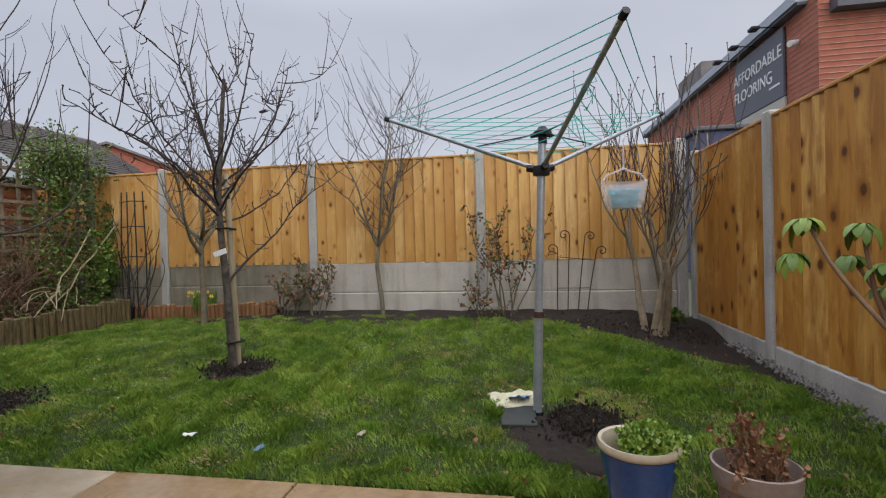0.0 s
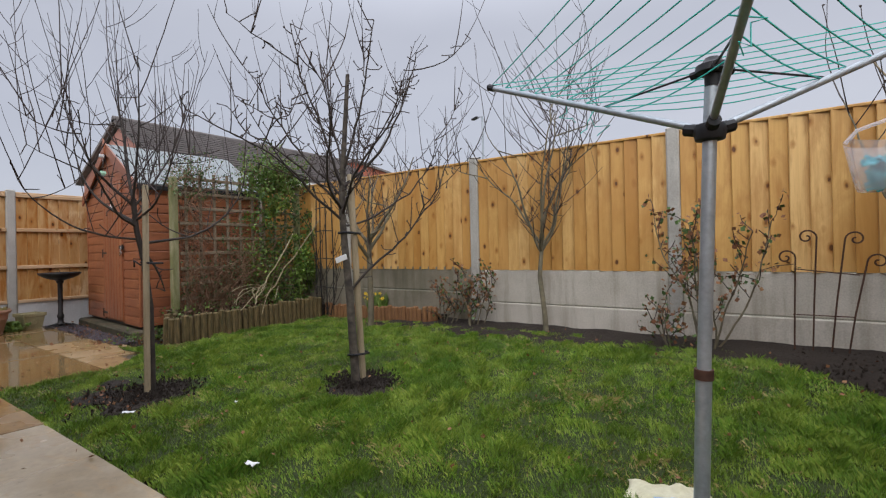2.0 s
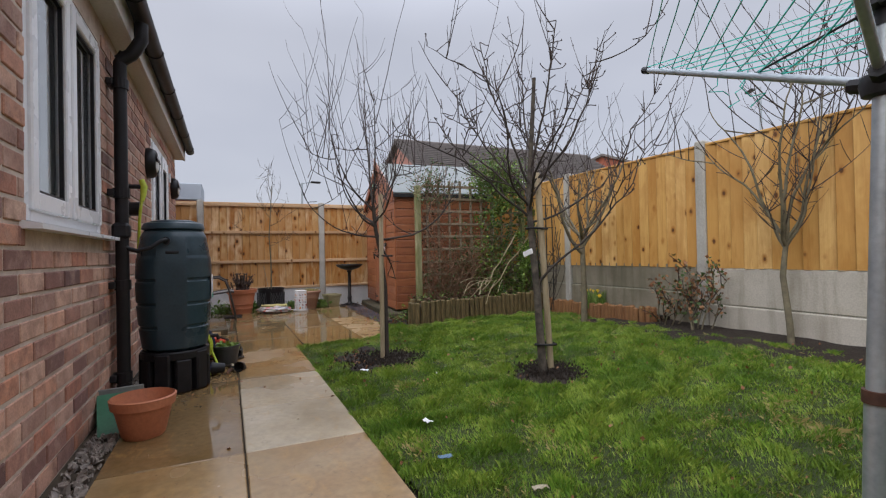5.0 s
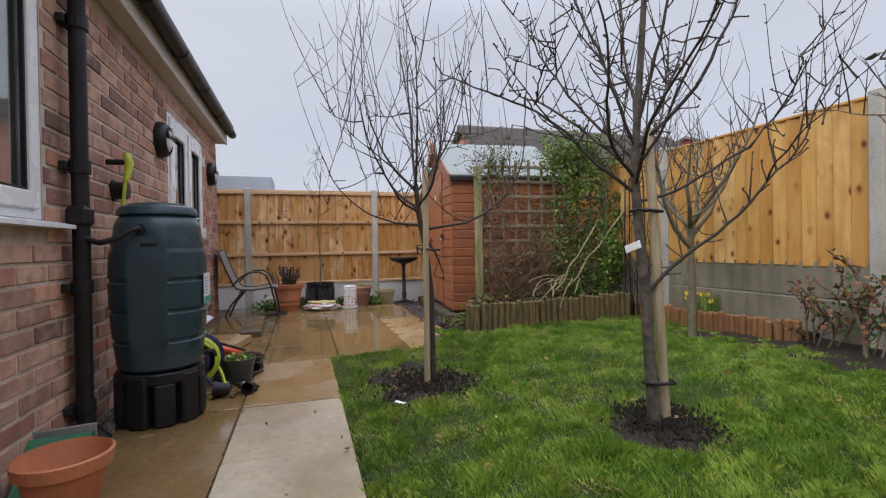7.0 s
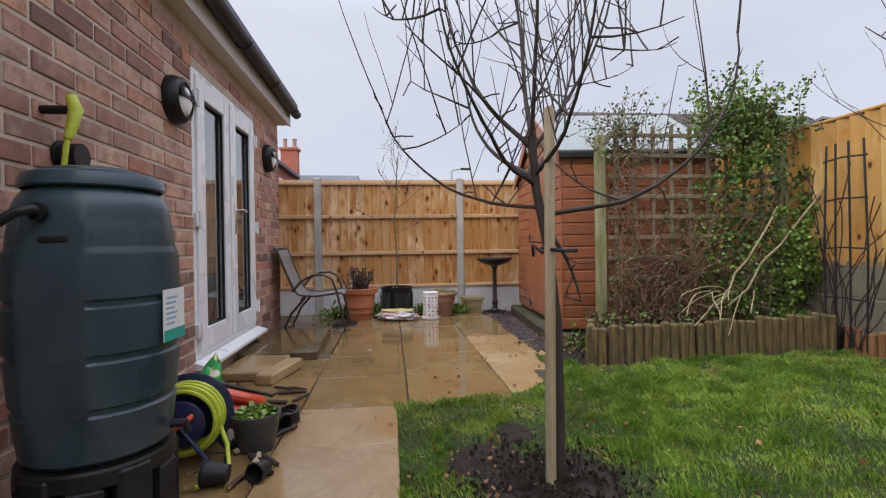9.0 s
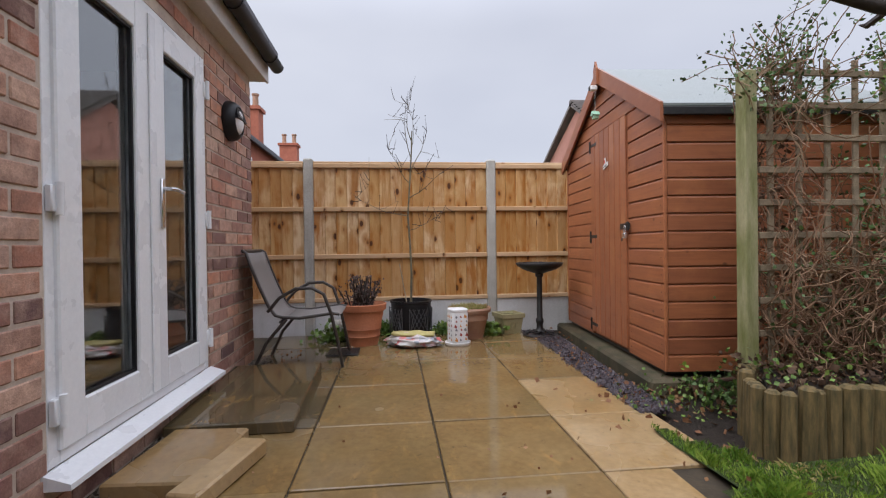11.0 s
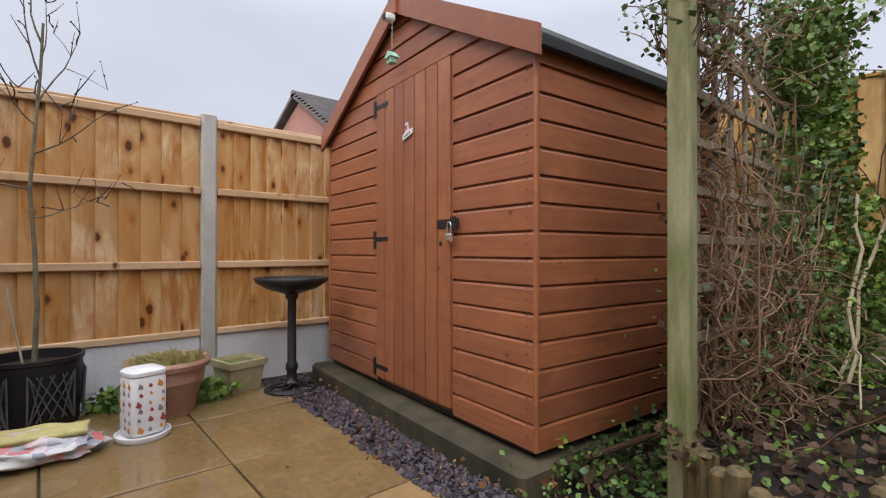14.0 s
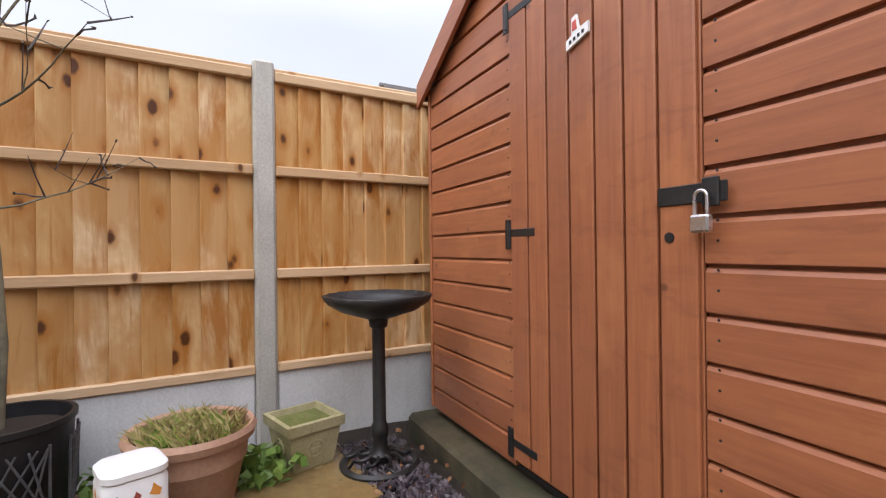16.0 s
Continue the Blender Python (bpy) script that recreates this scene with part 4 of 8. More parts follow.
# the shed stands a little askew
SHED_TURN = -4.6
corner = Matrix.Rotation(radians(SHED_TURN), 4, "Z") @ Vector((SX1 - ox, 0, 0))
shed.matrix_world = pose(-5.72 - corner.x, 3.22 - corner.y, 0, 0, 0, SHED_TURN)
lock.matrix_world = shed.matrix_world @ pose(*LOCK_AT) @ Matrix.Scale(0.82, 4)


# ---- bare trees ----
def limb_path(r, start, d, length, step, up, wobble):
    p, out = Vector(start), [Vector(start)]
    d = Vector(d).normalized()
    for _ in range(max(2, round(length / step))):
        d = (d + Vector((r.gauss(0, wobble), r.gauss(0, wobble), r.gauss(up, wobble)))).normalized()
        p = p + d * step
        out.append(p.copy())
    return out


def arc_path(r, start, az, rise0, rise1, length, step, wobble):
    """A limb that leaves at one slope and bends steadily to another, with small kinks."""
    p, out = Vector(start), [Vector(start)]
    n = max(3, round(length / step))
    a, kink = radians(az), 0.0
    for k in range(n):
        a += r.gauss(0, wobble)
        kink = 0.6 * kink + r.gauss(0, wobble)
        e = radians(rise0 + (rise1 - rise0) * (k / (n - 1)) ** 1.3) + kink
        p = p + Vector((math.cos(a) * math.cos(e), math.sin(a) * math.cos(e), math.sin(e))) * step
        out.append(p.copy())
    return out


def bud_dots(bm, r, p, size):
    """A small pointed bud."""
    d = Vector((r.gauss(0, 1), r.gauss(0, 1), r.uniform(0.2, 1.2))).normalized() * size
    o = d.orthogonal().normalized() * size * 0.42
    q = d.cross(o).normalized() * size * 0.42
    vs = [bm.verts.new(v) for v in (p - d * 0.2, p + o, p + q, p - o, p - q, p + d)]
    for i in range(4):
        a, b = vs[1 + i], vs[1 + (i + 1) % 4]
        bm.faces.new((vs[0], b, a))
        bm.faces.new((a, b, vs[5]))


def bare_tree(name, at, seed, label, trunk, r0, r1, limbs, shoot_len, shoots, bark, spread_up=0.10, shoot_up=0.16, wob=0.10, buds=0.006, spur=0.5, twig_r=0.0036, forks=2, dense=0.5, group="bare garden trees", stem_bark=None, side_lean=0.8, thick=1.0):
    """Trunk points, then limbs (azimuth, rise, length, start along the trunk, rise at the tip), each with long upright shoots and short spurs."""
    r = random.Random(seed)
    t = thing(name, at, label, "tree", group)
    pts = [Vector(p) for p in trunk]
    n = len(pts)
    part("trunk", tube(BM(), pts, [r0 + (r1 - r0) * i / (n - 1) for i in range(n)], 10), stem_bark or bark, t, smooth=70)
    twigs, dots = BM(), BM()
    for az, climb, length, where, *tip in limbs:
        k = where * (n - 1)
        i = min(int(k), n - 2)
        s = pts[i].lerp(pts[i + 1], k - i)
        if tip:
            path = arc_path(r, s, az, climb, tip[0], length, 0.06, wob)
        else:
            d = Vector((math.cos(radians(az)) * math.cos(radians(climb)), math.sin(radians(az)) * math.cos(radians(climb)), math.sin(radians(climb))))
            path = limb_path(r, s, d, length, 0.075, spread_up, wob)
        m = len(path)
        lr = r1 * r.uniform(0.6, 0.95) * thick
        part("limb", tube(BM(), path, [lr * (1 - 0.72 * j / (m - 1)) for j in range(m)], 7), bark, t, smooth=70)
        stations = [(path[j], j / m) for j in range(2, m)]
        for _ in range(forks):
            j = r.randrange(max(2, m // 4), m)
            sub = limb_path(r, path[j], Vector((r.gauss(0, 1), r.gauss(0, 1), r.uniform(-0.1, 0.9))), length * r.uniform(0.35, 0.7), 0.075, spread_up, wob * 1.2)
            part("limb", tube(BM(), sub, [lr * 0.5 * (1 - 0.65 * u / (len(sub) - 1)) for u in range(len(sub))], 6), bark, t, smooth=70)
            stations += [(q, 0.5 + 0.5 * u / len(sub)) for u, q in enumerate(sub) if u > 1]
        for spot, far in stations:
            for _ in range(shoots):
                if r.random() < dense:
                    side = Vector((r.gauss(0, side_lean), r.gauss(0, side_lean), r.uniform(0.5, 1.6))).normalized()
                    ln = shoot_len * r.uniform(0.35, 1.15) * (0.6 + 0.6 * far)
                    sp = limb_path(r, spot, side, ln, 0.075, shoot_up, 0.035)
                    q = len(sp)
                    base_r = twig_r * r.uniform(0.9, 1.5)
                    tube(twigs, sp, [base_r * (1 - 0.62 * u / (q - 1)) for u in range(q)], 4, False)
                    for u in range(1, q):
                        if buds and r.random() < 0.75:
                            bud_dots(dots, r, sp[u], buds * r.uniform(0.7, 1.5))
                    if ln > 0.3:
                        for _ in range(2):
                            u = r.randrange(1, q)
                            tw = limb_path(r, sp[u], Vector((r.gauss(0, 1), r.gauss(0, 1), 0.8)), ln * r.uniform(0.2, 0.5), 0.06, 0.15, 0.08)
                            tube(twigs, tw, [base_r * 0.6 * (1 - 0.5 * w / (len(tw) - 1)) for w in range(len(tw))], 3, False)
            if r.random() < spur:
                sp = limb_path(r, spot, Vector((r.gauss(0, 1), r.gauss(0, 1), r.gauss(0.3, 0.6))), r.uniform(0.04, 0.12), 0.03, 0.05, 0.25)
                tube(twigs, sp, [0.0042] + [0.003] * (len(sp) - 1), 5, True)
                if buds:
                    bud_dots(dots, r, sp[-1], buds * 1.6)
    tagged(part("twigs", twigs, M_TWIG, t), kind="stuff")
    if buds:
        tagged(part("buds", dots, M_TWIG, t), kind="stuff")
    return t


def spread(seed, n, rise, length, lo, hi, start=0):
    r = random.Random(seed)
    return [(start + 360 * k / n + r.uniform(-16, 16), r.uniform(*rise), length * r.uniform(0.75, 1.15), r.uniform(lo, hi)) for k in range(n)]


def stake(at, lean, height, label, r=0.0195, mat=None, group="tree stakes"):
    s = thing("tree_stake", at, label, "stake", group)
    part("post", tube(BM(), [(0, 0, -0.05), (lean[0] * 0.5, lean[1] * 0.5, height * 0.5), (lean[0], lean[1], height - 0.01), (lean[0], lean[1], height)], [r, r, r * 0.98, r * 0.7], 9), mat or M_STAKE_GREY, s, smooth=50)
    return s


tree_1 = bare_tree("fruit_tree", (-3.15, 2.245, -0.02), 11, "young bare fruit tree with long upright whips tied to a stake",
                   [(0, 0, 0), (0, 0.0, 0.3), (-0.01, 0.0, 0.6), (-0.02, -0.03, 0.9), (-0.02, -0.07, 1.1), (-0.01, -0.09, 1.3)], 0.02, 0.016,
                   [(255, 4, 0.8, 0.74, 72), (78, 0, 1.0, 0.72, 84), (205, 24, 0.8, 0.84, 80), (300, 26, 0.8, 0.82, 78), (18, 26, 0.8, 0.86, 80), (140, 28, 0.8, 0.88, 80),
                    (240, 48, 0.85, 0.95, 84), (95, 50, 0.85, 0.95, 86), (350, 64, 0.9, 0.99, 86), (175, 68, 0.95, 1.0, 87), (80, -64, 0.36, 0.72, -82)],
                   0.95, 2, M_BARK, 0.09, 0.05, 0.06, 0.0045, 0.35, forks=1, dense=0.17, side_lean=0.34, twig_r=0.0031, thick=0.8)
stake((-3.12, 2.2, 0), (0.03, 0.0), 1.37, "grey weathered round stake beside a young tree")
tree_2 = bare_tree("fruit_tree", (-2.02, 3.0, 0.0), 23, "gnarled bare apple tree with a lichened trunk tied to a stake",
                   [(0, 0, 0), (-0.008, -0.015, 0.3), (-0.012, -0.03, 0.6), (-0.025, -0.055, 0.95), (-0.03, -0.07, 1.2), (-0.015, -0.06, 1.5), (0, -0.045, 1.8), (0.02, -0.04, 2.05)], 0.030, 0.012,
                   [(250, 42, 1.1, 0.52, 30), (228, 52, 1.1, 0.56, 40), (70, 46, 1.25, 0.30, 68), (84, 18, 1.0, 0.50, 72), (342, 36, 0.9, 0.54, 50), (160, 40, 1.0, 0.55, 60), (300, 34, 1.0, 0.56, 36),
                    (120, 44, 1.05, 0.57, 66), (20, 44, 1.0, 0.58, 68), (205, 50, 1.05, 0.60, 72), (45, 56, 1.05, 0.62, 78), (280, 56, 1.0, 0.63, 76), (150, 62, 1.0, 0.66, 82), (0, 64, 0.95, 0.68, 84)],
                   0.42, 2, M_BARK, 0.085, 0.10, 0.12, 0.0085, 0.95, forks=1, dense=0.2, side_lean=0.45, stem_bark=M_BARK_GREY, thick=0.95, twig_r=0.003)
stake((-2.035, 3.08, 0), (0.015, -0.10), 1.41, "greenish half-round stake beside the apple tree", r=0.022)
tree_3 = bare_tree("fruit_tree", (-3.4, 4.55, -0.02), 31, "slim bare fruit tree near the log-edged bed",
                   [(0, 0, 0), (0.0, 0.01, 0.4), (-0.02, 0.02, 0.75), (0.0, 0.0, 1.05)], 0.036, 0.024, spread(5, 7, (25, 60), 1.0, 0.75, 1.0), 0.75, 2, M_BARK_GREEN, 0.11, 0.10, 0.10, 0.005, 0.3, forks=1, dense=0.25)
tree_4 = bare_tree("fruit_tree", (-1.50, 4.88, -0.05), 43, "slender bare tree growing against the honey-coloured fence",
                   [(0, 0, 0), (-0.02, 0.0, 0.35), (-0.07, 0.02, 0.7), (-0.06, 0.03, 0.85), (-0.04, 0.03, 1.0)], 0.026, 0.017, spread(6, 7, (40, 70), 1.2, 0.8, 1.0), 0.8, 2, M_BARK_GREEN, 0.08, 0.08, 0.11, 0.004, 0.2, forks=1, dense=0.26)
# many-stemmed shrub in the corner
tree_5 = thing("shrub", (1.10, 4.36, -0.04), "tall many-stemmed bare shrub with knobbly buds in the corner bed", "shrub", "bare garden trees")
r5 = random.Random(55)
M_BARK_TAN = plain("tan_bark", (0.20, 0.15, 0.09, 1), (0.33, 0.27, 0.18, 1), 14, 0.8, bump=0.6, bscale=60)
tw, bd = BM(), BM()
for k in range(5):
    az = k * 72 + r5.uniform(-20, 20)
    d = Vector((math.cos(radians(az)) * 0.22, math.sin(radians(az)) * 0.22, 1))
    low = limb_path(r5, (0.05 * math.cos(radians(az)), 0.05 * math.sin(radians(az)), -0.02), d, r5.uniform(0.5, 0.85), 0.09, 0.0, 0.10)
    part("stem", tube(BM(), low, [0.036 * (1 - 0.4 * j / (len(low) - 1)) for j in range(len(low))], 9), M_BARK_TAN, tree_5, smooth=70)
    for b in range(4):
        tilt = r5.uniform(6, 30)
        az2 = az + r5.uniform(-75, 75)
        d = Vector((math.cos(radians(az2)) * math.sin(radians(tilt)), math.sin(radians(az2)) * math.sin(radians(tilt)), math.cos(radians(tilt))))
        path = limb_path(r5, low[-1 - (b % 3)], d, r5.uniform(0.8, 1.5), 0.1, 0.06, 0.12)
        m = len(path)
        part("branch", tube(BM(), path, [0.013 * (1 - 0.7 * j / (m - 1)) for j in range(m)], 7), M_BARK_TAN if b % 2 else M_BARK_GREEN, tree_5, smooth=70)
        for j in range(3, m):
            if r5.random() < 0.7:
                sp = limb_path(r5, path[j], Vector((r5.gauss(0, 0.7), r5.gauss(0, 0.7), 1.3)), r5.uniform(0.3, 0.95), 0.07, 0.14, 0.05)
                q = len(sp)
                tube(tw, sp, [0.0048 * (1 - 0.45 * u / (q - 1)) for u in range(q)], 4, False)
                for u in range(2, q):
                    if r5.random() < 0.6:
                        bud_dots(bd, r5, sp[u], 0.0095)
                bud_dots(bd, r5, sp[-1], 0.019)
tagged(part("twigs", tw, M_TWIG, tree_5), kind="stuff")
tagged(part("buds", bd, M_TWIG, tree_5), kind="stuff")


# ---- rotary clothes dryer ----
dr = thing("rotary_dryer", (0.04, 2.42, 0), "grey steel rotary clothes dryer with turquoise lines, open", "clothes dryer")
HUB, TOP = Vector((0.05, 0.0, 1.24)), Vector((0.06, 0.0, 1.42))
part("pole", tube(BM(), [(0, 0, -0.05), (0.02, 0, 0.52)], 0.0225, 16), M_GALV, dr, smooth=50)
part("pole", tube(BM(), [(0.02, 0, 0.52), HUB, TOP], 0.0195, 16), M_GALV, dr, smooth=50)
part("collar", tube(BM(), [(0.0195, 0, 0.505), (0.0205, 0, 0.535)], 0.027, 16), M_RUST, dr, "rusty joint clip", 50)
part("ground_socket", lathe(BM(), [(0.0, 0.03), (0.026, 0.03), (0.034, 0.035), (0.034, -0.02), (0.05, -0.03)], 16), M_BLACK, dr)
bm = lathe(BM(), [(0.022, -0.03), (0.04, -0.025), (0.045, 0.0), (0.04, 0.02), (0.022, 0.025)], 18, HUB)
arm_dirs = []
for az in (167, 36, -74):
    a = radians(az)
    arm_dirs.append(Vector((math.cos(a), math.sin(a), 0)))
    tube(bm, [HUB, HUB + arm_dirs[-1] * 0.07 + Vector((0, 0, 0.018))], 0.019, 8)
box(bm, (HUB.x - 0.012, HUB.y + 0.01, HUB.z - 0.09), (HUB.x + 0.012, HUB.y + 0.04, HUB.z - 0.02), 0.004)
part("hub", bm, M_BLACK, dr, "black plastic sliding hub", 40)
bm = lathe(BM(), [(0.0, 0.035), (0.02, 0.034), (0.03, 0.02), (0.045, 0.012), (0.048, -0.008), (0.022, -0.012), (0.022, -0.05)], 18, TOP)
for d in arm_dirs:
    tube(bm, [TOP, TOP + d * 0.06 + Vector((0, 0, -0.004))], 0.012, 8)
part("cap", bm, M_BLACK, dr, "black plastic top cap", 40)
ARM = 0.86
RISE = 0.36


def on_arm(k, f, down=0.0):
    return HUB + arm_dirs[k] * (ARM * f) + Vector((0, 0, RISE * f - down))


for k in range(3):
    arm = part("arm", tube(BM(), [on_arm(k, 0.06), on_arm(k, 0.5), on_arm(k, 1.0)], 0.0115, 10), M_GALV, dr, smooth=50)
    part("tip", tube(BM(), [on_arm(k, 0.985), on_arm(k, 1.02)], 0.0145, 10), M_BLACK, arm)
    part("strut", tube(BM(), [TOP + arm_dirs[k] * 0.05, on_arm(k, 0.42)], 0.0035, 6), M_IRON, dr)
for n in range(9):
    f = 0.3 + 0.7 * n / 8
    for k in range(3):
        a, b = on_arm(k, f, -0.012), on_arm((k + 1) % 3, f, -0.012)
        part("washing_line", tube(BM(), [a.lerp(b, u / 6) + Vector((0, 0, -0.018 * math.sin(math.pi * u / 6))) for u in range(7)], 0.0021, 4, False), M_CORD, dr, "turquoise plastic line")
lr = random.Random(8)
for k in range(7):
    p = on_arm(lr.choice((0, 2)), lr.uniform(0.25, 0.8), -0.01)
    part("loose_line", tube(BM(), [p + Vector((lr.gauss(0, 0.02), lr.gauss(0, 0.02), -0.02 * u + lr.gauss(0, 0.008))) for u in range(6)], 0.0018, 4, False), M_CORD, dr)

# peg basket on its hook
n = Nodes("frosted_plastic")
n.p.inputs["Alpha"].default_value = 0.3
M_FROST = n.done((0.86, 0.84, 0.9, 1), 0.22)
pb = thing("peg_basket", (0.53, 2.67, 1.05), "frosted plastic peg basket full of turquoise pegs hanging from the dryer", "basket", rz=8)
bm = BM()
sections = []
for z, w, d in ((0.0, 0.085, 0.05), (0.008, 0.092, 0.055), (0.07, 0.105, 0.062), (0.135, 0.12, 0.07)):
    sections.append([bm.verts.new((w * (abs(math.cos(t)) ** 0.6) * math.copysign(1, math.cos(t)), d * (abs(math.sin(t)) ** 0.6) * math.copysign(1, math.sin(t)),
                                   z + (0.018 * abs(math.cos(t)) ** 2 if z > 0.1 else 0))) for t in [math.tau * (i + 0.5) / 28 for i in range(28)]])
for a, b in zip(sections, sections[1:]):
    for i in range(28):
        bm.faces.new((a[i], a[(i + 1) % 28], b[(i + 1) % 28], b[i]))
bm.faces.new(sections[0])
tub = part("tub", bm, M_FROST, pb, smooth=50)
part("handle", tube(BM(), [(-0.118, 0, 0.145), (-0.09, 0, 0.18), (-0.03, 0, 0.2), (0, 0, 0.215), (0.03, 0, 0.2), (0.09, 0, 0.18), (0.118, 0, 0.145)], 0.006, 8), M_FROST, pb, smooth=60)
part("hook", tube(BM(), [(0, 0, 0.205), (0, 0, 0.3), (0, 0, 0.36), (0.012, 0, 0.385), (0.03, 0, 0.385), (0.036, 0, 0.36)], 0.0055, 8), M_FROST, pb, smooth=60)
pg = random.Random(4)
M_PEG = plain("turquoise_plastic", (0.02, 0.36, 0.44, 1), (0.08, 0.50, 0.55, 1), 30, 0.4)
peg = mesh_of(boxed((-0.035, -0.004, -0.005), (0.035, 0.004, 0.005), 0.0015), "peg", M_PEG)
for _ in range(70):
    piece("peg", peg, (pg.uniform(-0.06, 0.06), pg.uniform(-0.03, 0.03), pg.uniform(0.014, 0.1)), pb, (pg.uniform(-0.4, 0.4), pg.uniform(-0.5, 0.5), pg.uniform(0, 3.1)))

# cover bag lying by the pole
bm = BM()
bmesh.ops.create_grid(bm, x_segments=22, y_segments=16, size=1)
for v in bm.verts:
    x, y = v.co.x, v.co.y
    e = max(abs(x), abs(y))
    v.co = Vector((x * 0.2 + 0.012 * math.sin(y * 3), y * 0.17 + 0.01 * math.sin(x * 4), 0.025 + 0.05 * (1 - e ** 2) + 0.03 * noise.noise(Vector((x * 2.2, y * 2.2, 4)))))
M_CLOTH = plain("cream_cloth", (0.50, 0.47, 0.30, 1), (0.60, 0.57, 0.42, 1), 9, 0.85, bump=0.3)
bag = obj("cloth", bm, M_CLOTH, smooth=180)
bag.matrix_world = pose(-0.075, 2.56, 0.025, 0, 0, 12) @ Matrix.Scale(0.66, 4)
bag.modifiers.new("thickness", "SOLIDIFY").thickness = 0.02
tagged(bag, "crumpled cream cloth lying on the lawn by the dryer pole", "cloth")
M_BLUEBAG = plain("blue_print", (0.05, 0.16, 0.42, 1), (0.25, 0.5, 0.75, 1), 40, 0.4)
bm = BM()
bmesh.ops.create_grid(bm, x_segments=8, y_segments=6, size=1)
for v in bm.verts:
    v.co = Vector((v.co.x * 0.06, v.co.y * 0.035, 0.05 + 0.012 * noise.noise(v.co * 2)))
bp = obj("bag", bm, M_BLUEBAG, smooth=180)
bp.matrix_world = pose(-0.04, 2.485, 0.03, -20, 0, 15)
tagged(bp, "small blue and white plastic bag under the cream cloth", "bag")
pad = obj("mat", boxed((-0.085, -0.11, -0.02), (0.085, 0.11, 0.006), 0.004), plain("dark_slate", (0.025, 0.028, 0.026, 1), (0.05, 0.055, 0.05, 1), 12, 0.65, spec=0.3))
pad.matrix_world = pose(-0.05, 2.36, 0.028, 4, 0, 2)
tagged(pad, "dark wet square slab set in the lawn", "slab")


# ---- pots ----
def pot(name, at, label, profile, material, squash=1.0, soil=None, seg=40, category="plant pot", group="garden pots"):
    """A turned pot with a wall; soil fills it to a height."""
    t = thing(name, at, label, category, group)
    part("pot", lathe(BM(), profile, seg, (0, 0, 0), squash), material, t, smooth=45)
    if soil:
        r, z = soil
        bm = lathe(BM(), [(0, z + 0.012), (r * 0.5, z + 0.008), (r, z - 0.004), (r, z - 0.03), (0, z - 0.03)], 28, (0, 0, 0), squash)
        part("soil", bm, M_SOIL, t)
    return t


def tuft(parent, name, count, radius, z, height, width, material, seed, lean=0.5, label=""):
    r = random.Random(seed)
    vs, fs = [], []
    for _ in range(count):
        a, d = r.uniform(0, 6.283), radius * math.sqrt(r.random())
        x, y = d * math.cos(a), d * math.sin(a)
        b, h = r.uniform(0, 6.283), height * r.uniform(0.5, 1.2)
        l = lean * h * r.uniform(0.2, 1.2)
        dx, dy = math.cos(b), math.sin(b)
        i = len(vs)
        w = width * r.uniform(0.7, 1.2)
        vs += [(x - dy * w, y + dx * w, z), (x + dy * w, y - dx * w, z), (x + dx * l * 0.4 + dy * w, y + dy * l * 0.4 - dx * w, z + h * 0.6), (x + dx * l, y + dy * l, z + h)]
        fs += [(i, i + 1, i + 2), (i, i + 2, i + 3)]
    return tagged(soup(name, vs, fs, material, parent, label), kind="stuff")


def leaves(parent, name, points, size, material, seed, narrow=0.45, label=""):
    vs, fs = leaf_cloud(random.Random(seed), points, size, 1.0, narrow)
    return tagged(soup(name, vs, fs, material, parent, label), kind="stuff")


def disc_points(r, n, radius, z0, z1):
    out = []
    for _ in range(n):
        a, d = r.uniform(0, 6.283), radius * math.sqrt(r.random())
        out.append((d * math.cos(a), d * math.sin(a), r.uniform(z0, z1)))
    return out


rp = random.Random(77)
blue = pot("plant_pot", (0.335, 1.56, 0.0), "blue glazed pot with a cream rim and trailing green plant", [(0, 0.02), (0.08, 0.0), (0.105, 0.02), (0.125, 0.10), (0.15, 0.2), (0.158, 0.245), (0.150, 0.25)], M_BLUE, soil=(0.135, 0.2))
part("rim", lathe(BM(), [(0.152, 0.244), (0.166, 0.25), (0.170, 0.262), (0.163, 0.275), (0.148, 0.272), (0.14, 0.25), (0.135, 0.19)], 40), M_CREAM_GLAZE, blue, "cream glazed rim", 50)
leaves(blue, "foliage", [(x + 0.05, y, z + 0.05 * (1 - (x * x + y * y) / 0.02)) for x, y, z in disc_points(rp, 1500, 0.13, 0.2, 0.28)] + [(0.12 + abs(x), y, z) for x, y, z in disc_points(rp, 350, 0.08, 0.22, 0.29)], 0.018, M_LEAF_YEL, 5, 0.6)
taupe = pot("plant_pot", (0.645, 1.50, 0.0), "taupe plastic pot of withered brown plant stems", [(0, 0.0), (0.11, 0.0), (0.12, 0.02), (0.15, 0.19), (0.165, 0.192), (0.172, 0.25), (0.163, 0.252), (0.155, 0.2), (0.14, 0.15)], M_GREYPOT, soil=(0.145, 0.19))
st = BM()
dead = []
for _ in range(30):
    a, d = rp.uniform(0, 6.28), rp.uniform(0, 0.12)
    p = limb_path(rp, (d * math.cos(a), d * math.sin(a), 0.18), (rp.gauss(0, 0.4), rp.gauss(0, 0.4), 1), rp.uniform(0.08, 0.24), 0.03, 0.02, 0.16)
    tube(st, p, 0.003, 4, False)
    dead += [q + Vector((rp.gauss(0, 0.008), rp.gauss(0, 0.008), rp.gauss(0, 0.008))) for q in p[1:] for _ in range(4)]
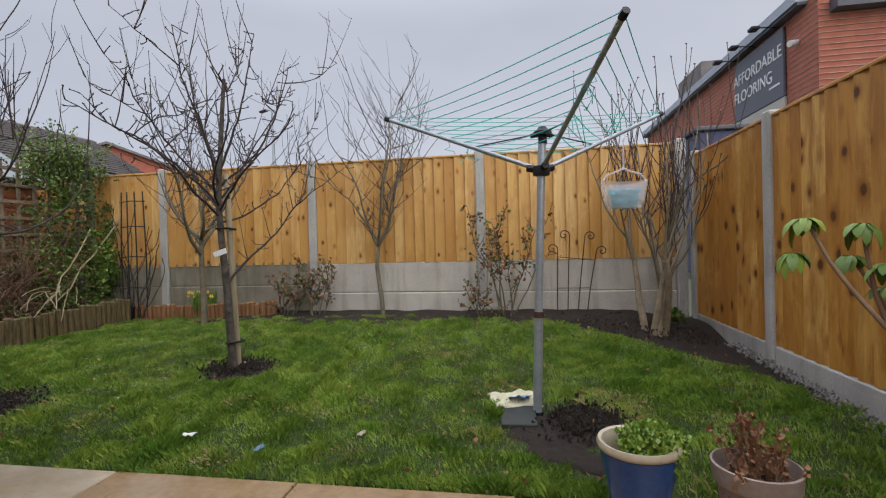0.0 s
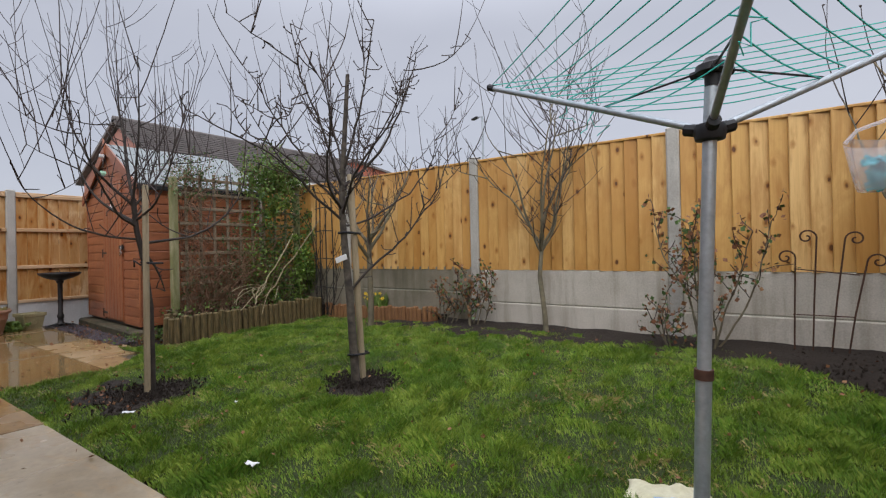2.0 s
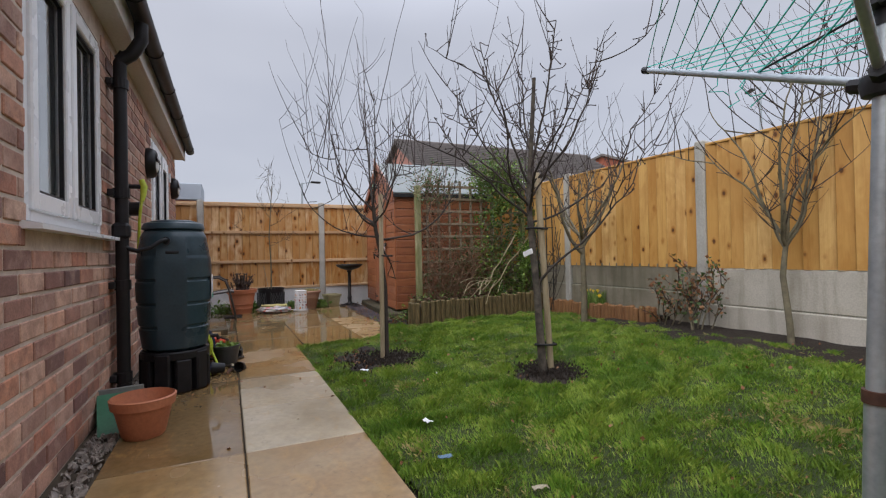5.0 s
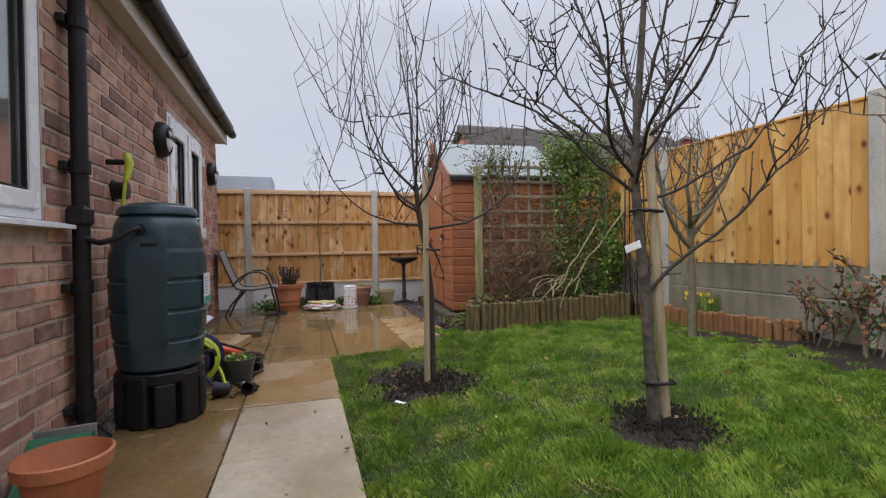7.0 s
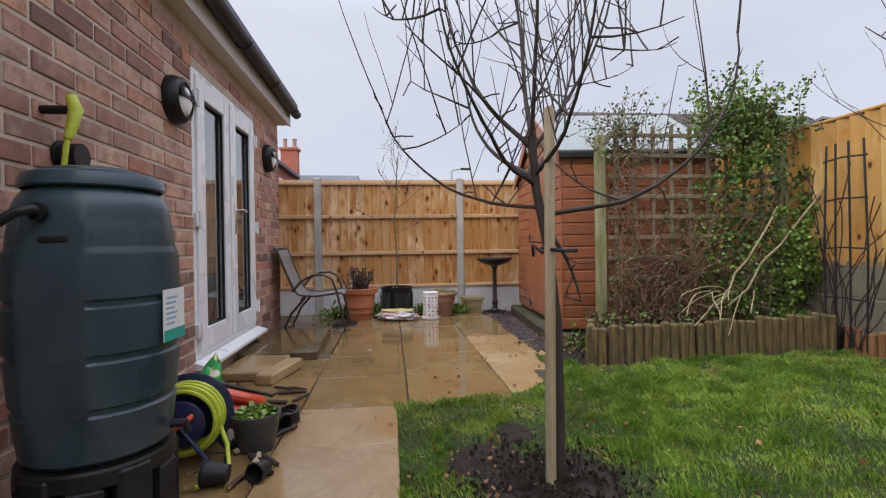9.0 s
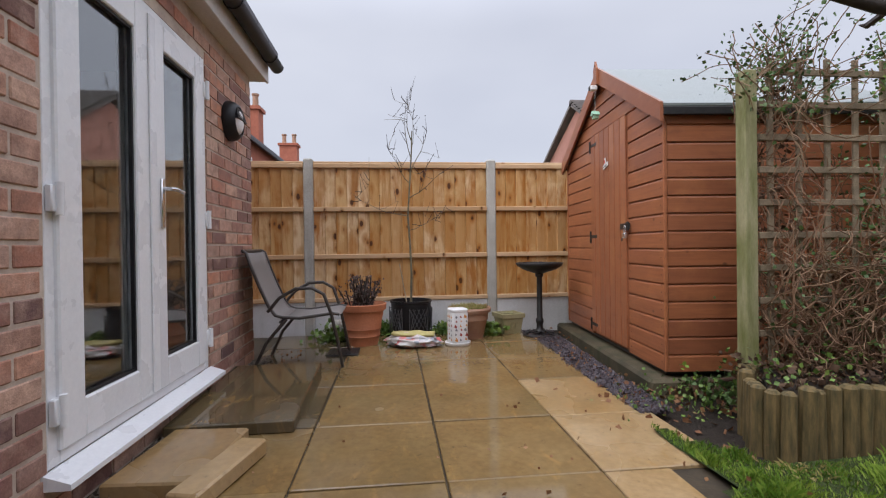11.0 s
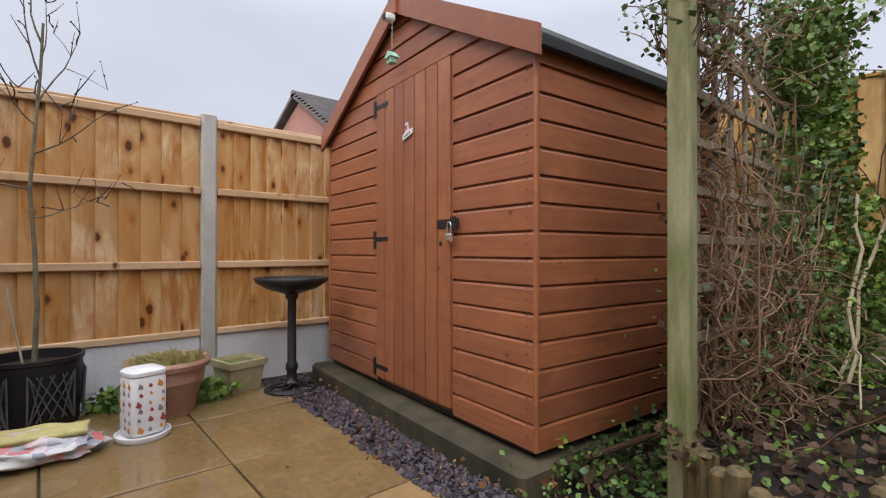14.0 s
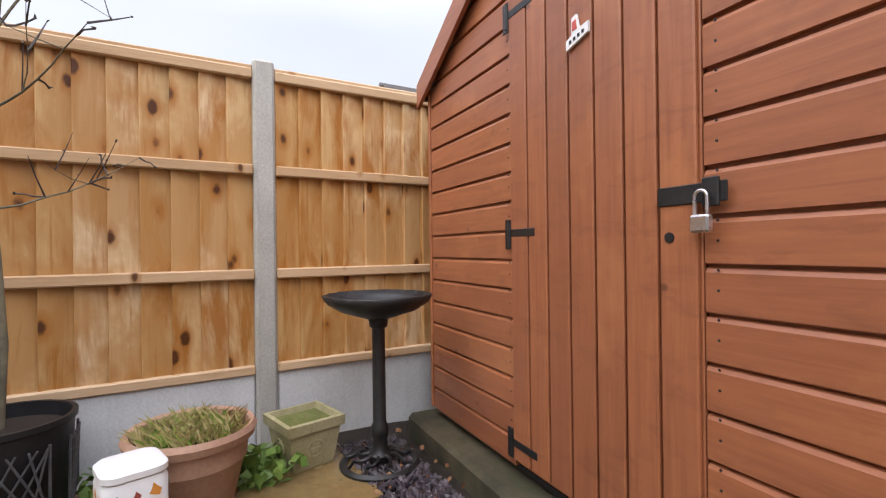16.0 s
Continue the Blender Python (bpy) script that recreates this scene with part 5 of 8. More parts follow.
tagged(part("stems", st, M_STEM_DRY, taupe), kind="stuff")
leaves(taupe, "dead_leaves", dead, 0.022, M_LEAF_BROWN, 6, 0.5)

terra = pot("plant_pot", (-2.12, 0.66, 0.0), "empty orange terracotta-coloured pot on the path", [(0, 0.006), (0.085, 0.0), (0.095, 0.012), (0.125, 0.14), (0.128, 0.15), (0.140, 0.152), (0.146, 0.195), (0.138, 0.2), (0.130, 0.16), (0.09, 0.02), (0, 0.016)], M_TERRA)
dust = thing("dustpan", (-2.36, 0.53, 0.0), "dark green dustpan leaning against the brick wall", "dustpan", rz=12)
bm = BM()
prism(bm, [(-0.16, 0.0), (0.15, 0.0), (0.12, 0.02), (-0.13, 0.14), (-0.16, 0.13)], "y", -0.11, 0.1)
part("pan", bm, plain("bottle_green_plastic", (0.02, 0.10, 0.05, 1), (0.04, 0.15, 0.08, 1), 8, 0.4), dust)
part("back_plate", boxed((-0.175, -0.12, 0.0), (-0.162, 0.11, 0.16), 0.004), plain("grey_plastic", (0.16, 0.16, 0.15, 1), (0.22, 0.22, 0.2, 1), 8, 0.5), dust)

# ---- water butt ----
wb = thing("water_butt", (-3.05, 0.72, 0.0), "dark green plastic water butt on a black stand by the downpipe", "water butt")
for k in range(10):
    a = math.tau * k / 10
    part("stand_rib", boxed((-0.055, 0.15, 0.0), (0.055, 0.235 + 0.004 * (k % 2), 0.262 if k % 2 else 0.22), 0.012, Matrix.Rotation(a, 4, "Z")), M_BLACK, wb)
bm = BM()
lathe(bm, [(0.0, 0.27), (0.23, 0.27), (0.235, 0.262), (0.235, 0.22), (0.17, 0.2), (0.17, 0.0), (0.0, 0.0)], 40)
part("stand", bm, M_BLACK, wb, "black ribbed plastic stand")


def barrel_radius(z):
    """A tapered, bellied body with a rounded shoulder."""
    pts = ((0.272, 0.2), (0.29, 0.222), (0.42, 0.242), (0.58, 0.256), (0.72, 0.26), (0.84, 0.257), (0.94, 0.246), (1.0, 0.232), (1.04, 0.216), (1.066, 0.192))
    for (z0, r0), (z1, r1) in zip(pts, pts[1:]):
        if z <= z1:
            return r0 + (r1 - r0) * (z - z0) / (z1 - z0)
    return pts[-1][1]


def barrel():
    """The moulded body: two flat upright panels, with ribs stepping round the bellies between them."""
    bm = BM()
    levels = [0.272, 0.29, 0.34] + [z + d for z in (0.43, 0.58, 0.735, 0.885) for d in (-0.05, -0.014, -0.006, 0.006, 0.014, 0.05)] + [0.96, 0.985, 1.01, 1.03, 1.05, 1.066]
    seg, rings = 96, []
    for z in levels:
        base, ring = barrel_radius(z), []
        rib = any(abs(z - c) < 0.008 for c in (0.43, 0.58, 0.735))
        step = 0.006 if 0.885 < z < 0.99 else 0.0
        for k in range(seg):
            a = math.degrees(math.tau * k / seg)
            off = min(abs((a - c + 180) % 360 - 180) for c in (0, 180))
            r = base - (0.010 if rib and off > 26 else 0.0) - (step if off > 26 else 0.0)
            if off < 26:
                flat = min(base, base * 0.93 / math.cos(radians(off)))
                r += (flat - base) * smooth(0.3, 0.42, z) * (1 - smooth(0.93, 1.03, z))
            ring.append(bm.verts.new((r * math.cos(radians(a)), r * math.sin(radians(a)), z)))
        rings.append(ring)
    for a, b in zip(rings, rings[1:]):
        for k in range(seg):
            bm.faces.new((a[k], a[(k + 1) % seg], b[(k + 1) % seg], b[k]))
    bm.faces.new(rings[0])
    bm.faces.new(rings[-1])
    return bm


part("barrel", barrel(), M_BUTT, wb, smooth=28)
part("lid", lathe(BM(), [(0.205, 1.066), (0.215, 1.072), (0.213, 1.088), (0.203, 1.108), (0.185, 1.116), (0.178, 1.108), (0.165, 1.108), (0.158, 1.124), (0.13, 1.132), (0.0, 1.136)], 56), M_BUTT, wb, "dark green domed lid", 35)
for a in (2, 182):
    m = Matrix.Rotation(radians(a), 4, "Z")
    part("handle_recess", boxed((0.2, -0.045, 0.905), (0.238, 0.045, 0.925), 0.006, m), M_BLACK, wb)
lb = part("label", boxed((0.2595, -0.075, 0.60), (0.2625, 0.075, 0.76), 0.0, Matrix.Rotation(radians(88), 4, "Z")), M_WHITE, wb, "worn white and teal paper label")
M_TEAL = plain("teal_print", (0.01, 0.30, 0.25, 1), (0.02, 0.36, 0.30, 1), 10, 0.5)
part("print", boxed((0.2626, -0.075, 0.60), (0.2632, 0.075, 0.635), 0, Matrix.Rotation(radians(88), 4, "Z")), M_TEAL, lb)
M_PRINT = plain("blue_print_small", (0.16, 0.35, 0.50, 1), (0.3, 0.45, 0.6, 1), 60, 0.5)
for k in range(6):
    part("print", boxed((0.2626, -0.06, 0.65 + 0.016 * k), (0.2632, -0.06 + 0.06 + 0.01 * (k % 3), 0.657 + 0.016 * k), 0, Matrix.Rotation(radians(88), 4, "Z")), M_PRINT, lb)
part("tap", tube(BM(), [(0.0, 0.24, 0.33), (0.0, 0.29, 0.33), (0.0, 0.3, 0.30)], 0.014, 10), M_BLACK, wb)
hose_in = tube(BM(), [(0.21, -0.03, 0.985), (0.26, -0.03, 0.995), (0.285, -0.06, 0.985), (0.3, -0.12, 0.945), (0.31, -0.2, 0.925), (0.3, -0.26, 0.945), (0.29, -0.29, 1.0), (0.29, -0.3, 1.05)], 0.014, 10)
part("hose_connector", tube(BM(), [(0.2, -0.03, 0.985), (0.245, -0.03, 0.99)], 0.026, 14), M_BLACK, wb, "black screwed hose connector", 50)
part("pipe_diverter", boxed((0.235, -0.345, 1.0), (0.34, -0.24, 1.1), 0.02), M_BLACK, wb, "black rain diverter on the downpipe")
part("filler_hose", hose_in, M_BLACK, wb, "black filler hose from the downpipe", 60)

wb.scale = (0.88, 0.88, 1.0)
blue.scale = (0.74, 0.74, 0.94)
taupe.scale = (0.68, 0.68, 0.9)

# outside tap with hose, and wall box
tap = thing("garden_tap", (-3.30, HY, 1.39), "outside tap with a yellow hose on the brick wall", "tap")
bm = tube(BM(), [(0, 0, 0), (0, 0.09, 0.0), (0, 0.11, -0.015)], 0.016, 10)
part("tap_body", bm, M_BLACK, tap)
M_YEL = plain("yellow_hose", (0.40, 0.48, 0.03, 1), (0.50, 0.58, 0.05, 1), 20, 0.45)
part("hose", tube(BM(), [(0, 0.105, 0.0), (0.01, 0.11, -0.05), (0.03, 0.10, -0.13), (0.035, 0.09, -0.24), (0.02, 0.08, -0.4), (0.0, 0.07, -0.7), (-0.1, 0.08, -1.1), (-0.2, 0.2, -1.34)], 0.0095, 8), M_YEL, tap, "yellow-green hose", 60)
part("nozzle", tube(BM(), [(0, 0.10, 0.05), (0.0, 0.115, 0.0), (0.015, 0.112, -0.06), (0.028, 0.104, -0.11)], [0.018, 0.024, 0.019, 0.013], 10), M_YEL, tap, smooth=60)
hole = thing("wall_vent", (-3.40, HY, 1.24), "black round pipe outlet in the brick wall", "vent")
part("pipe", tube(BM(), [(0, -0.02, 0), (0, 0.075, 0)], 0.05, 18), M_BLACK, hole)
part("flange", tube(BM(), [(0, 0.0, 0), (0, 0.012, 0)], 0.062, 18), M_BLACK, hole)


def bulkhead(at, group="bulkhead lamps"):
    """A round black bulkhead lamp with a slatted upper half and a white lower half."""
    t = thing("wall_lamp", at, "round black bulkhead lamp with hooded white lens on brick", "wall lamp", group)
    rim = BM()
    lathe(rim, [(0.0, 0.0), (0.135, 0.0), (0.138, 0.02), (0.13, 0.05), (0.112, 0.075), (0.098, 0.08), (0.095, 0.06)], 36)
    bmesh.ops.rotate(rim, verts=rim.verts, matrix=Matrix.Rotation(radians(-90), 3, "X"))
    part("housing", rim, M_BLACK, t, smooth=40)
    lens = BM()
    lathe(lens, [(0.097, 0.055), (0.09, 0.07), (0.06, 0.088), (0.0, 0.095)], 32)
    bmesh.ops.rotate(lens, verts=lens.verts, matrix=Matrix.Rotation(radians(-90), 3, "X"))
    part("lens", lens, M_WHITE, t, "white frosted lens", 60)
    for k in range(7):
        z = 0.004 + 0.0125 * k
        half_w = math.sqrt(max(0.0001, 0.1 ** 2 - z ** 2))
        part("slat", boxed((-half_w, 0.05, z), (half_w, 0.1 - 0.25 * z, z + 0.008), 0.002), M_BLACK, t)
    return t


lamp_a = bulkhead((-4.33, HY, 1.74))
lamp_b = copy_thing(lamp_a, pose(-6.37, HY, 1.78))
dish = thing("wall_lamp", (HX0 - 0.02, 0.1, 1.66), "small round maroon fitting on the house end wall", "wall fitting", "bulkhead lamps")
bm = BM()
lathe(bm, [(0, 0.0), (0.08, 0.0), (0.085, 0.02), (0.05, 0.05), (0, 0.055)], 24)
bmesh.ops.rotate(bm, verts=bm.verts, matrix=Matrix.Rotation(radians(-90), 3, "Y"))
part("housing", bm, M_BLACK, dish, smooth=40)


# ---- patio things ----
# sling garden chair
ch = thing("garden_chair", (-6.84, 0.80, 0.0), "grey sling garden chair with a bent metal frame, empty", "chair", rz=0)
M_SLING = plain("taupe_sling", (0.17, 0.155, 0.145, 1), (0.22, 0.20, 0.19, 1), 3, 0.6, bump=0.3, bscale=220)
M_FRAME = plain("bronze_tube", (0.045, 0.038, 0.034, 1), (0.075, 0.064, 0.056, 1), 20, 0.4, 0.4)


def chair_pt(u, v, z):
    """u runs from the backrest to the front edge, v across the seat."""
    return (0.08 + v * 1.02 - 0.02 * u, -0.36 + 0.72 * u, z)


def sling_strip(pts, half):
    bm = BM()
    rows = []
    for u, z in pts:
        rows.append([bm.verts.new(Vector(chair_pt(u, half * (2 * k / 6 - 1), z - 0.012 * (1 - (2 * k / 6 - 1) ** 2)))) for k in range(7)])
    for a, b in zip(rows, rows[1:]):
        for k in range(6):
            bm.faces.new((a[k], a[k + 1], b[k + 1], b[k]))
    return bm


back_line = [(0.0, 0.875), (0.035, 0.86), (0.08, 0.76), (0.16, 0.61), (0.25, 0.46), (0.31, 0.40), (0.38, 0.385)]
seat_line = [(0.38, 0.385), (0.55, 0.375), (0.72, 0.39), (0.88, 0.405), (0.95, 0.395)]
for nm, ln in (("backrest", back_line), ("seat", seat_line)):
    o = part(nm, sling_strip(ln, 0.24), M_SLING, ch, smooth=180)
    o.modifiers.new("thickness", "SOLIDIFY").thickness = 0.006
for s in (-0.25, 0.25):
    part("side_rail", tube(BM(), [chair_pt(u, s, z) for u, z in back_line + seat_line[1:]], 0.012, 8), M_FRAME, ch, smooth=60)
    arm_pts = [chair_pt(0.24, s * 1.04, 0.43), chair_pt(0.36, s * 1.1, 0.53), chair_pt(0.52, s * 1.12, 0.595), chair_pt(0.68, s * 1.12, 0.60), chair_pt(0.80, s * 1.1, 0.55), chair_pt(0.87, s * 1.06, 0.40), chair_pt(0.93, s * 1.06, 0.2), chair_pt(0.98, s * 1.06, 0.0)]
    part("armrest", tube(BM(), arm_pts, 0.0125, 8), M_FRAME, ch, smooth=60)
    part("leg", tube(BM(), [chair_pt(0.42, s * 1.02, 0.37), chair_pt(0.22, s * 1.04, 0.2), chair_pt(0.09, s * 1.06, 0.0)], 0.0125, 8), M_FRAME, ch, smooth=60)
part("crossbar", tube(BM(), [chair_pt(0.36, -0.25, 0.35), chair_pt(0.36, 0.25, 0.35)], 0.011, 8), M_FRAME, ch)
part("crossbar", tube(BM(), [chair_pt(0.0, -0.25, 0.875), chair_pt(0.0, 0.25, 0.875)], 0.012, 8), M_FRAME, ch)

# potted plants along the fence
p1 = pot("plant_pot", (-7.36, 1.24, 0.0), "ringed orange terracotta pot of brown withered stalks", [(0, 0.0), (0.12, 0.0), (0.125, 0.02), (0.135, 0.07), (0.142, 0.078), (0.138, 0.09), (0.145, 0.13), (0.152, 0.14), (0.148, 0.15), (0.172, 0.29), (0.19, 0.295), (0.196, 0.345), (0.186, 0.35), (0.176, 0.32), (0.15, 0.25)], M_TERRA, soil=(0.168, 0.31))
r = random.Random(12)
st, pts = BM(), []
for _ in range(34):
    a, d = r.uniform(0, 6.28), r.uniform(0, 0.13)
    p = limb_path(r, (d * math.cos(a), d * math.sin(a), 0.3), (r.gauss(0, 0.25), r.gauss(0, 0.25), 1), r.uniform(0.14, 0.30), 0.04, 0.05, 0.08)
    tube(st, p, 0.006, 5, True)
    pts += [q + Vector((r.gauss(0, 0.01), r.gauss(0, 0.01), r.gauss(0, 0.01))) for q in p[1:] for _ in range(7)]
tagged(part("stalks", st, M_BARK, p1), kind="stuff")
leaves(p1, "dead_leaves", pts, 0.022, plain("purple_brown_leaves", (0.07, 0.045, 0.04, 1), (0.13, 0.085, 0.07, 1), 20, 0.7), 13, 0.4)
# black lattice planter with a young tree
p2 = pot("planter", (-7.73, 1.70, 0.0), "black plastic planter with a moulded lattice, holding a young tree", [(0, 0.0), (0.17, 0.0), (0.175, 0.01), (0.19, 0.33), (0.198, 0.335), (0.198, 0.355), (0.183, 0.355), (0.178, 0.3)], M_BLACK, soil=(0.175, 0.31))
for a in range(0, 360, 72):
    m = Matrix.Rotation(radians(a + 20), 4, "Z")
    bm = BM()
    for k in range(-2, 3):
        for s in (-1, 1):
            q = [(0.187, k * 0.05 - s * 0.06, 0.06), (0.193, k * 0.05 + s * 0.06, 0.28)]
            q = [(x, max(-0.085, min(0.085, y)), z) for x, y, z in q]
            tube(bm, q, 0.0035, 5)
    for y in (-0.09, 0.09):
        tube(bm, [(0.182, y, 0.05), (0.188, y, 0.29)], 0.0045, 5)
    bm.transform(m)
    part("lattice", bm, plain("worn_black_plastic", (0.05, 0.05, 0.055, 1), (0.1, 0.1, 0.105, 1), 30, 0.4), p2)
p1.scale = (1.13, 1.13, 1.08)
p2.scale = (1.06, 1.06, 1.0)
sapling = bare_tree("sapling", (-7.73, 1.70, 0.3), 61, "thin bare young tree growing in the black planter", [(0, 0, 0), (-0.02, 0.01, 0.3), (0.0, 0.0, 0.6), (0.01, -0.02, 0.9), (0.03, 0.0, 1.2), (0.02, 0.02, 1.5), (0.04, 0.03, 1.75)], 0.013, 0.006,
                    [(100, 10, 0.55, 0.42), (-80, 20, 0.6, 0.5), (60, 28, 0.5, 0.6), (-70, 30, 0.45, 0.68), (110, 55, 0.45, 0.75), (-60, 60, 0.45, 0.82), (70, 66, 0.4, 0.88), (-100, 70, 0.35, 0.93)], 0.16, 1, M_BARK_GREEN, 0.03, 0.12, 0.14, 0.009, 0.5, 0.003)
sticks = thing("cane", (-7.67, 1.67, 0.3), "thin pale cane leaning in the planter", "cane")
part("rod", tube(BM(), [(0, 0, -0.05), (-0.05, -0.08, 0.42)], 0.005, 6), M_STAKE, sticks)
# pinkish pot of cut grass
p3 = pot("plant_pot", (-7.50, 2.26, 0.0), "pinkish terracotta pot of cropped yellow grass", [(0, 0.0), (0.115, 0.0), (0.12, 0.015), (0.155, 0.17), (0.162, 0.175), (0.168, 0.24), (0.186, 0.245), (0.194, 0.27), (0.184, 0.288), (0.17, 0.28), (0.16, 0.22)], M_TERRA_OLD, soil=(0.165, 0.25))
tuft(p3, "grass", 700, 0.15, 0.25, 0.06, 0.0022, M_DRYGRASS, 5, 1.0)
tuft(p3, "grass", 300, 0.14, 0.25, 0.05, 0.0022, M_GRASS, 6, 1.0)
# square mossy stone pot
p4 = thing("plant_pot", (-7.68, 2.69, 0.0), "square mossy stone pot with a rosette relief, full of water", "plant pot", "garden pots", rz=12)
M_STONE = concrete("mossy_stone", (0.27, 0.235, 0.12, 1), (0.38, 0.34, 0.2, 1), (0.14, 0.14, 0.04, 1), 0.6)
bm = BM()
rings = []
for h, z in ((0.085, 0.0), (0.09, 0.012), (0.112, 0.16), (0.125, 0.165), (0.128, 0.205), (0.11, 0.207), (0.1, 0.17), (0.0, 0.168)):
    rings.append([bm.verts.new((h * x, h * y, z)) for x, y in ((1, 1), (-1, 1), (-1, -1), (1, -1))])
for a, b in zip(rings, rings[1:]):
    for k in range(4):
        bm.faces.new((a[k], a[(k + 1) % 4], b[(k + 1) % 4], b[k]))
bm.faces.new(rings[0])
bmesh.ops.remove_doubles(bm, verts=bm.verts, dist=0.0005)
part("trough", bm, M_STONE, p4)
for a in (0, 90, 180, 270):
    bm = BM()
    for k in range(6):
        t = math.tau * k / 6
        lathe(bm, [(0, 0.008), (0.009, 0.005), (0.011, 0.0)], 10, (0.017 * math.cos(t), 0.017 * math.sin(t), 0))
    lathe(bm, [(0, 0.012), (0.008, 0.009), (0.01, 0)], 10)
    lathe(bm, [(0.031, 0.0), (0.033, 0.006), (0.037, 0.006), (0.039, 0)], 20)
    bm.transform(Matrix.Rotation(radians(a), 4, "Z") @ pose(0.0, -0.1, 0.09, 98, 0, 0))
    part("rosette", bm, M_STONE, p4)
part("water", boxed((-0.104, -0.104, 0.175), (0.104, 0.104, 0.182)), plain("green_water", (0.10, 0.12, 0.03, 1), (0.16, 0.17, 0.06, 1), 8, 0.06), p4, "greenish standing water")

# white canister feeder with coloured prints
can = thing("canister", (-7.19, 2.10, 0.0), "white plastic canister printed with orange and grey leaves", "canister", rz=15)


def rounded(bm, half, r, z):
    out = []
    for cx, cy, a0 in ((1, 1, 0), (-1, 1, 90), (-1, -1, 180), (1, -1, 270)):
        for k in range(5):
            a = radians(a0 + 22.5 * k)
            out.append(bm.verts.new((cx * (half - r) + r * math.cos(a), cy * (half - r) + r * math.sin(a), z)))
    return out


def stack(levels):
    bm = BM()
    rr = [rounded(bm, h, rad, z) for h, rad, z in levels]
    for a, b in zip(rr, rr[1:]):
        for k in range(len(a)):
            bm.faces.new((a[k], a[(k + 1) % len(a)], b[(k + 1) % len(b)], b[k]))
    bm.faces.new(rr[0])
    bm.faces.new(rr[-1])
    return bm


part("body", stack([(0.082, 0.04, 0.03), (0.085, 0.04, 0.04), (0.085, 0.04, 0.285), (0.08, 0.04, 0.3)]), M_WHITE, can, smooth=40)
part("lid", stack([(0.08, 0.04, 0.302), (0.086, 0.042, 0.306), (0.086, 0.042, 0.322), (0.078, 0.04, 0.33), (0.02, 0.015, 0.333)]), M_WHITE, can, smooth=40)
part("tray", lathe(BM(), [(0, 0.0), (0.115, 0.0), (0.125, 0.012), (0.125, 0.03), (0.118, 0.032), (0.11, 0.02), (0, 0.018)], 30), M_WHITE, can, "white drip tray", 40)
cols = [plain("print_orange", (0.55, 0.20, 0.03, 1), (0.62, 0.26, 0.05, 1), 30, 0.5), plain("print_grey", (0.17, 0.17, 0.18, 1), (0.25, 0.25, 0.26, 1), 30, 0.5), plain("print_red", (0.28, 0.05, 0.04, 1), (0.34, 0.07, 0.05, 1), 30, 0.5)]
r = random.Random(21)
for side in range(4):
    for row in range(6):
        for c in range(3):
            u, z = -0.05 + 0.05 * c + r.uniform(-0.008, 0.008), 0.06 + 0.04 * row + r.uniform(-0.007, 0.007)
            s = r.uniform(0.008, 0.017)
            bm = BM()
            vs = [bm.verts.new((u + s * q * math.cos(t), -0.0858, z + s * 1.2 * q * math.sin(t))) for t, q in ((0, 1), (1, 0.6), (1.8, 1.1), (2.7, 0.6), (3.5, 1), (4.5, 0.7), (5.4, 1.1))]
            bm.faces.new(vs)
            bm.transform(Matrix.Rotation(radians(90 * side), 4, "Z"))
            part("print", bm, r.choice(cols), can)
# open bag of compost
sk = thing("compost_bag", (-7.18, 1.70, 0.0), "crumpled red and white plastic bag with a yellow sponge on it", "bag", rz=-8)
n = Nodes("printed_bag")
vv = n.voronoi(n.coords((1, 1, 1)), 22, "Color")
sepc = n.t.nodes.new("ShaderNodeSeparateColor")
n.link(vv, sepc.inputs[0])
M_BAG = n.done(n.ramp(sepc.outputs[0], (0.0, (0.55, 0.04, 0.03, 1)), (0.42, (0.62, 0.6, 0.6, 1)), (0.6, (0.25, 0.28, 0.33, 1)), (0.8, (0.6, 0.58, 0.56, 1))), 0.3)
bm = BM()
bmesh.ops.create_icosphere(bm, subdivisions=4, radius=1)
for v in bm.verts:
    k = noise.noise(v.co * 2.4) * 0.3 + noise.noise(v.co * 6) * 0.16
    v.co = Vector((v.co.x * 0.13 * (1 + k), v.co.y * 0.24 * (1 + k), max(0.0, 0.05 + v.co.z * 0.065 * (1 + k))))
part("sack", bm, M_BAG, sk, smooth=60)
bm = BM()
bmesh.ops.create_grid(bm, x_segments=10, y_segments=16, size=1)
for v in bm.verts:
    v.co = Vector((v.co.x * 0.07, v.co.y * 0.19, 0.125 + 0.02 * noise.noise(v.co * 1.5)))
o = part("cover_strip", bm, plain("straw_yellow", (0.42, 0.36, 0.12, 1), (0.5, 0.44, 0.2, 1), 20, 0.7), sk, "straw-yellow folded strip", 180)
o.modifiers.new("thickness", "SOLIDIFY").thickness = 0.018
drain = thing("drain_cover", (-7.02, 1.10, 0.004), "dark square drain grate in the paving", "drain")
part("frame", boxed((-0.13, -0.13, -0.02), (0.13, 0.13, 0.006), 0.003), M_IRON, drain)
for k in range(7):
    part("bar", boxed((-0.11, -0.105 + 0.032 * k, 0.006), (0.11, -0.09 + 0.032 * k, 0.012), 0.002), M_IRON, drain)
w = thing("watering_bag", (-7.66, 0.98, 0.0), "pale carrier bag bunched on the ground behind the chair", "bag")
bm = BM()
bmesh.ops.create_icosphere(bm, subdivisions=3, radius=1)
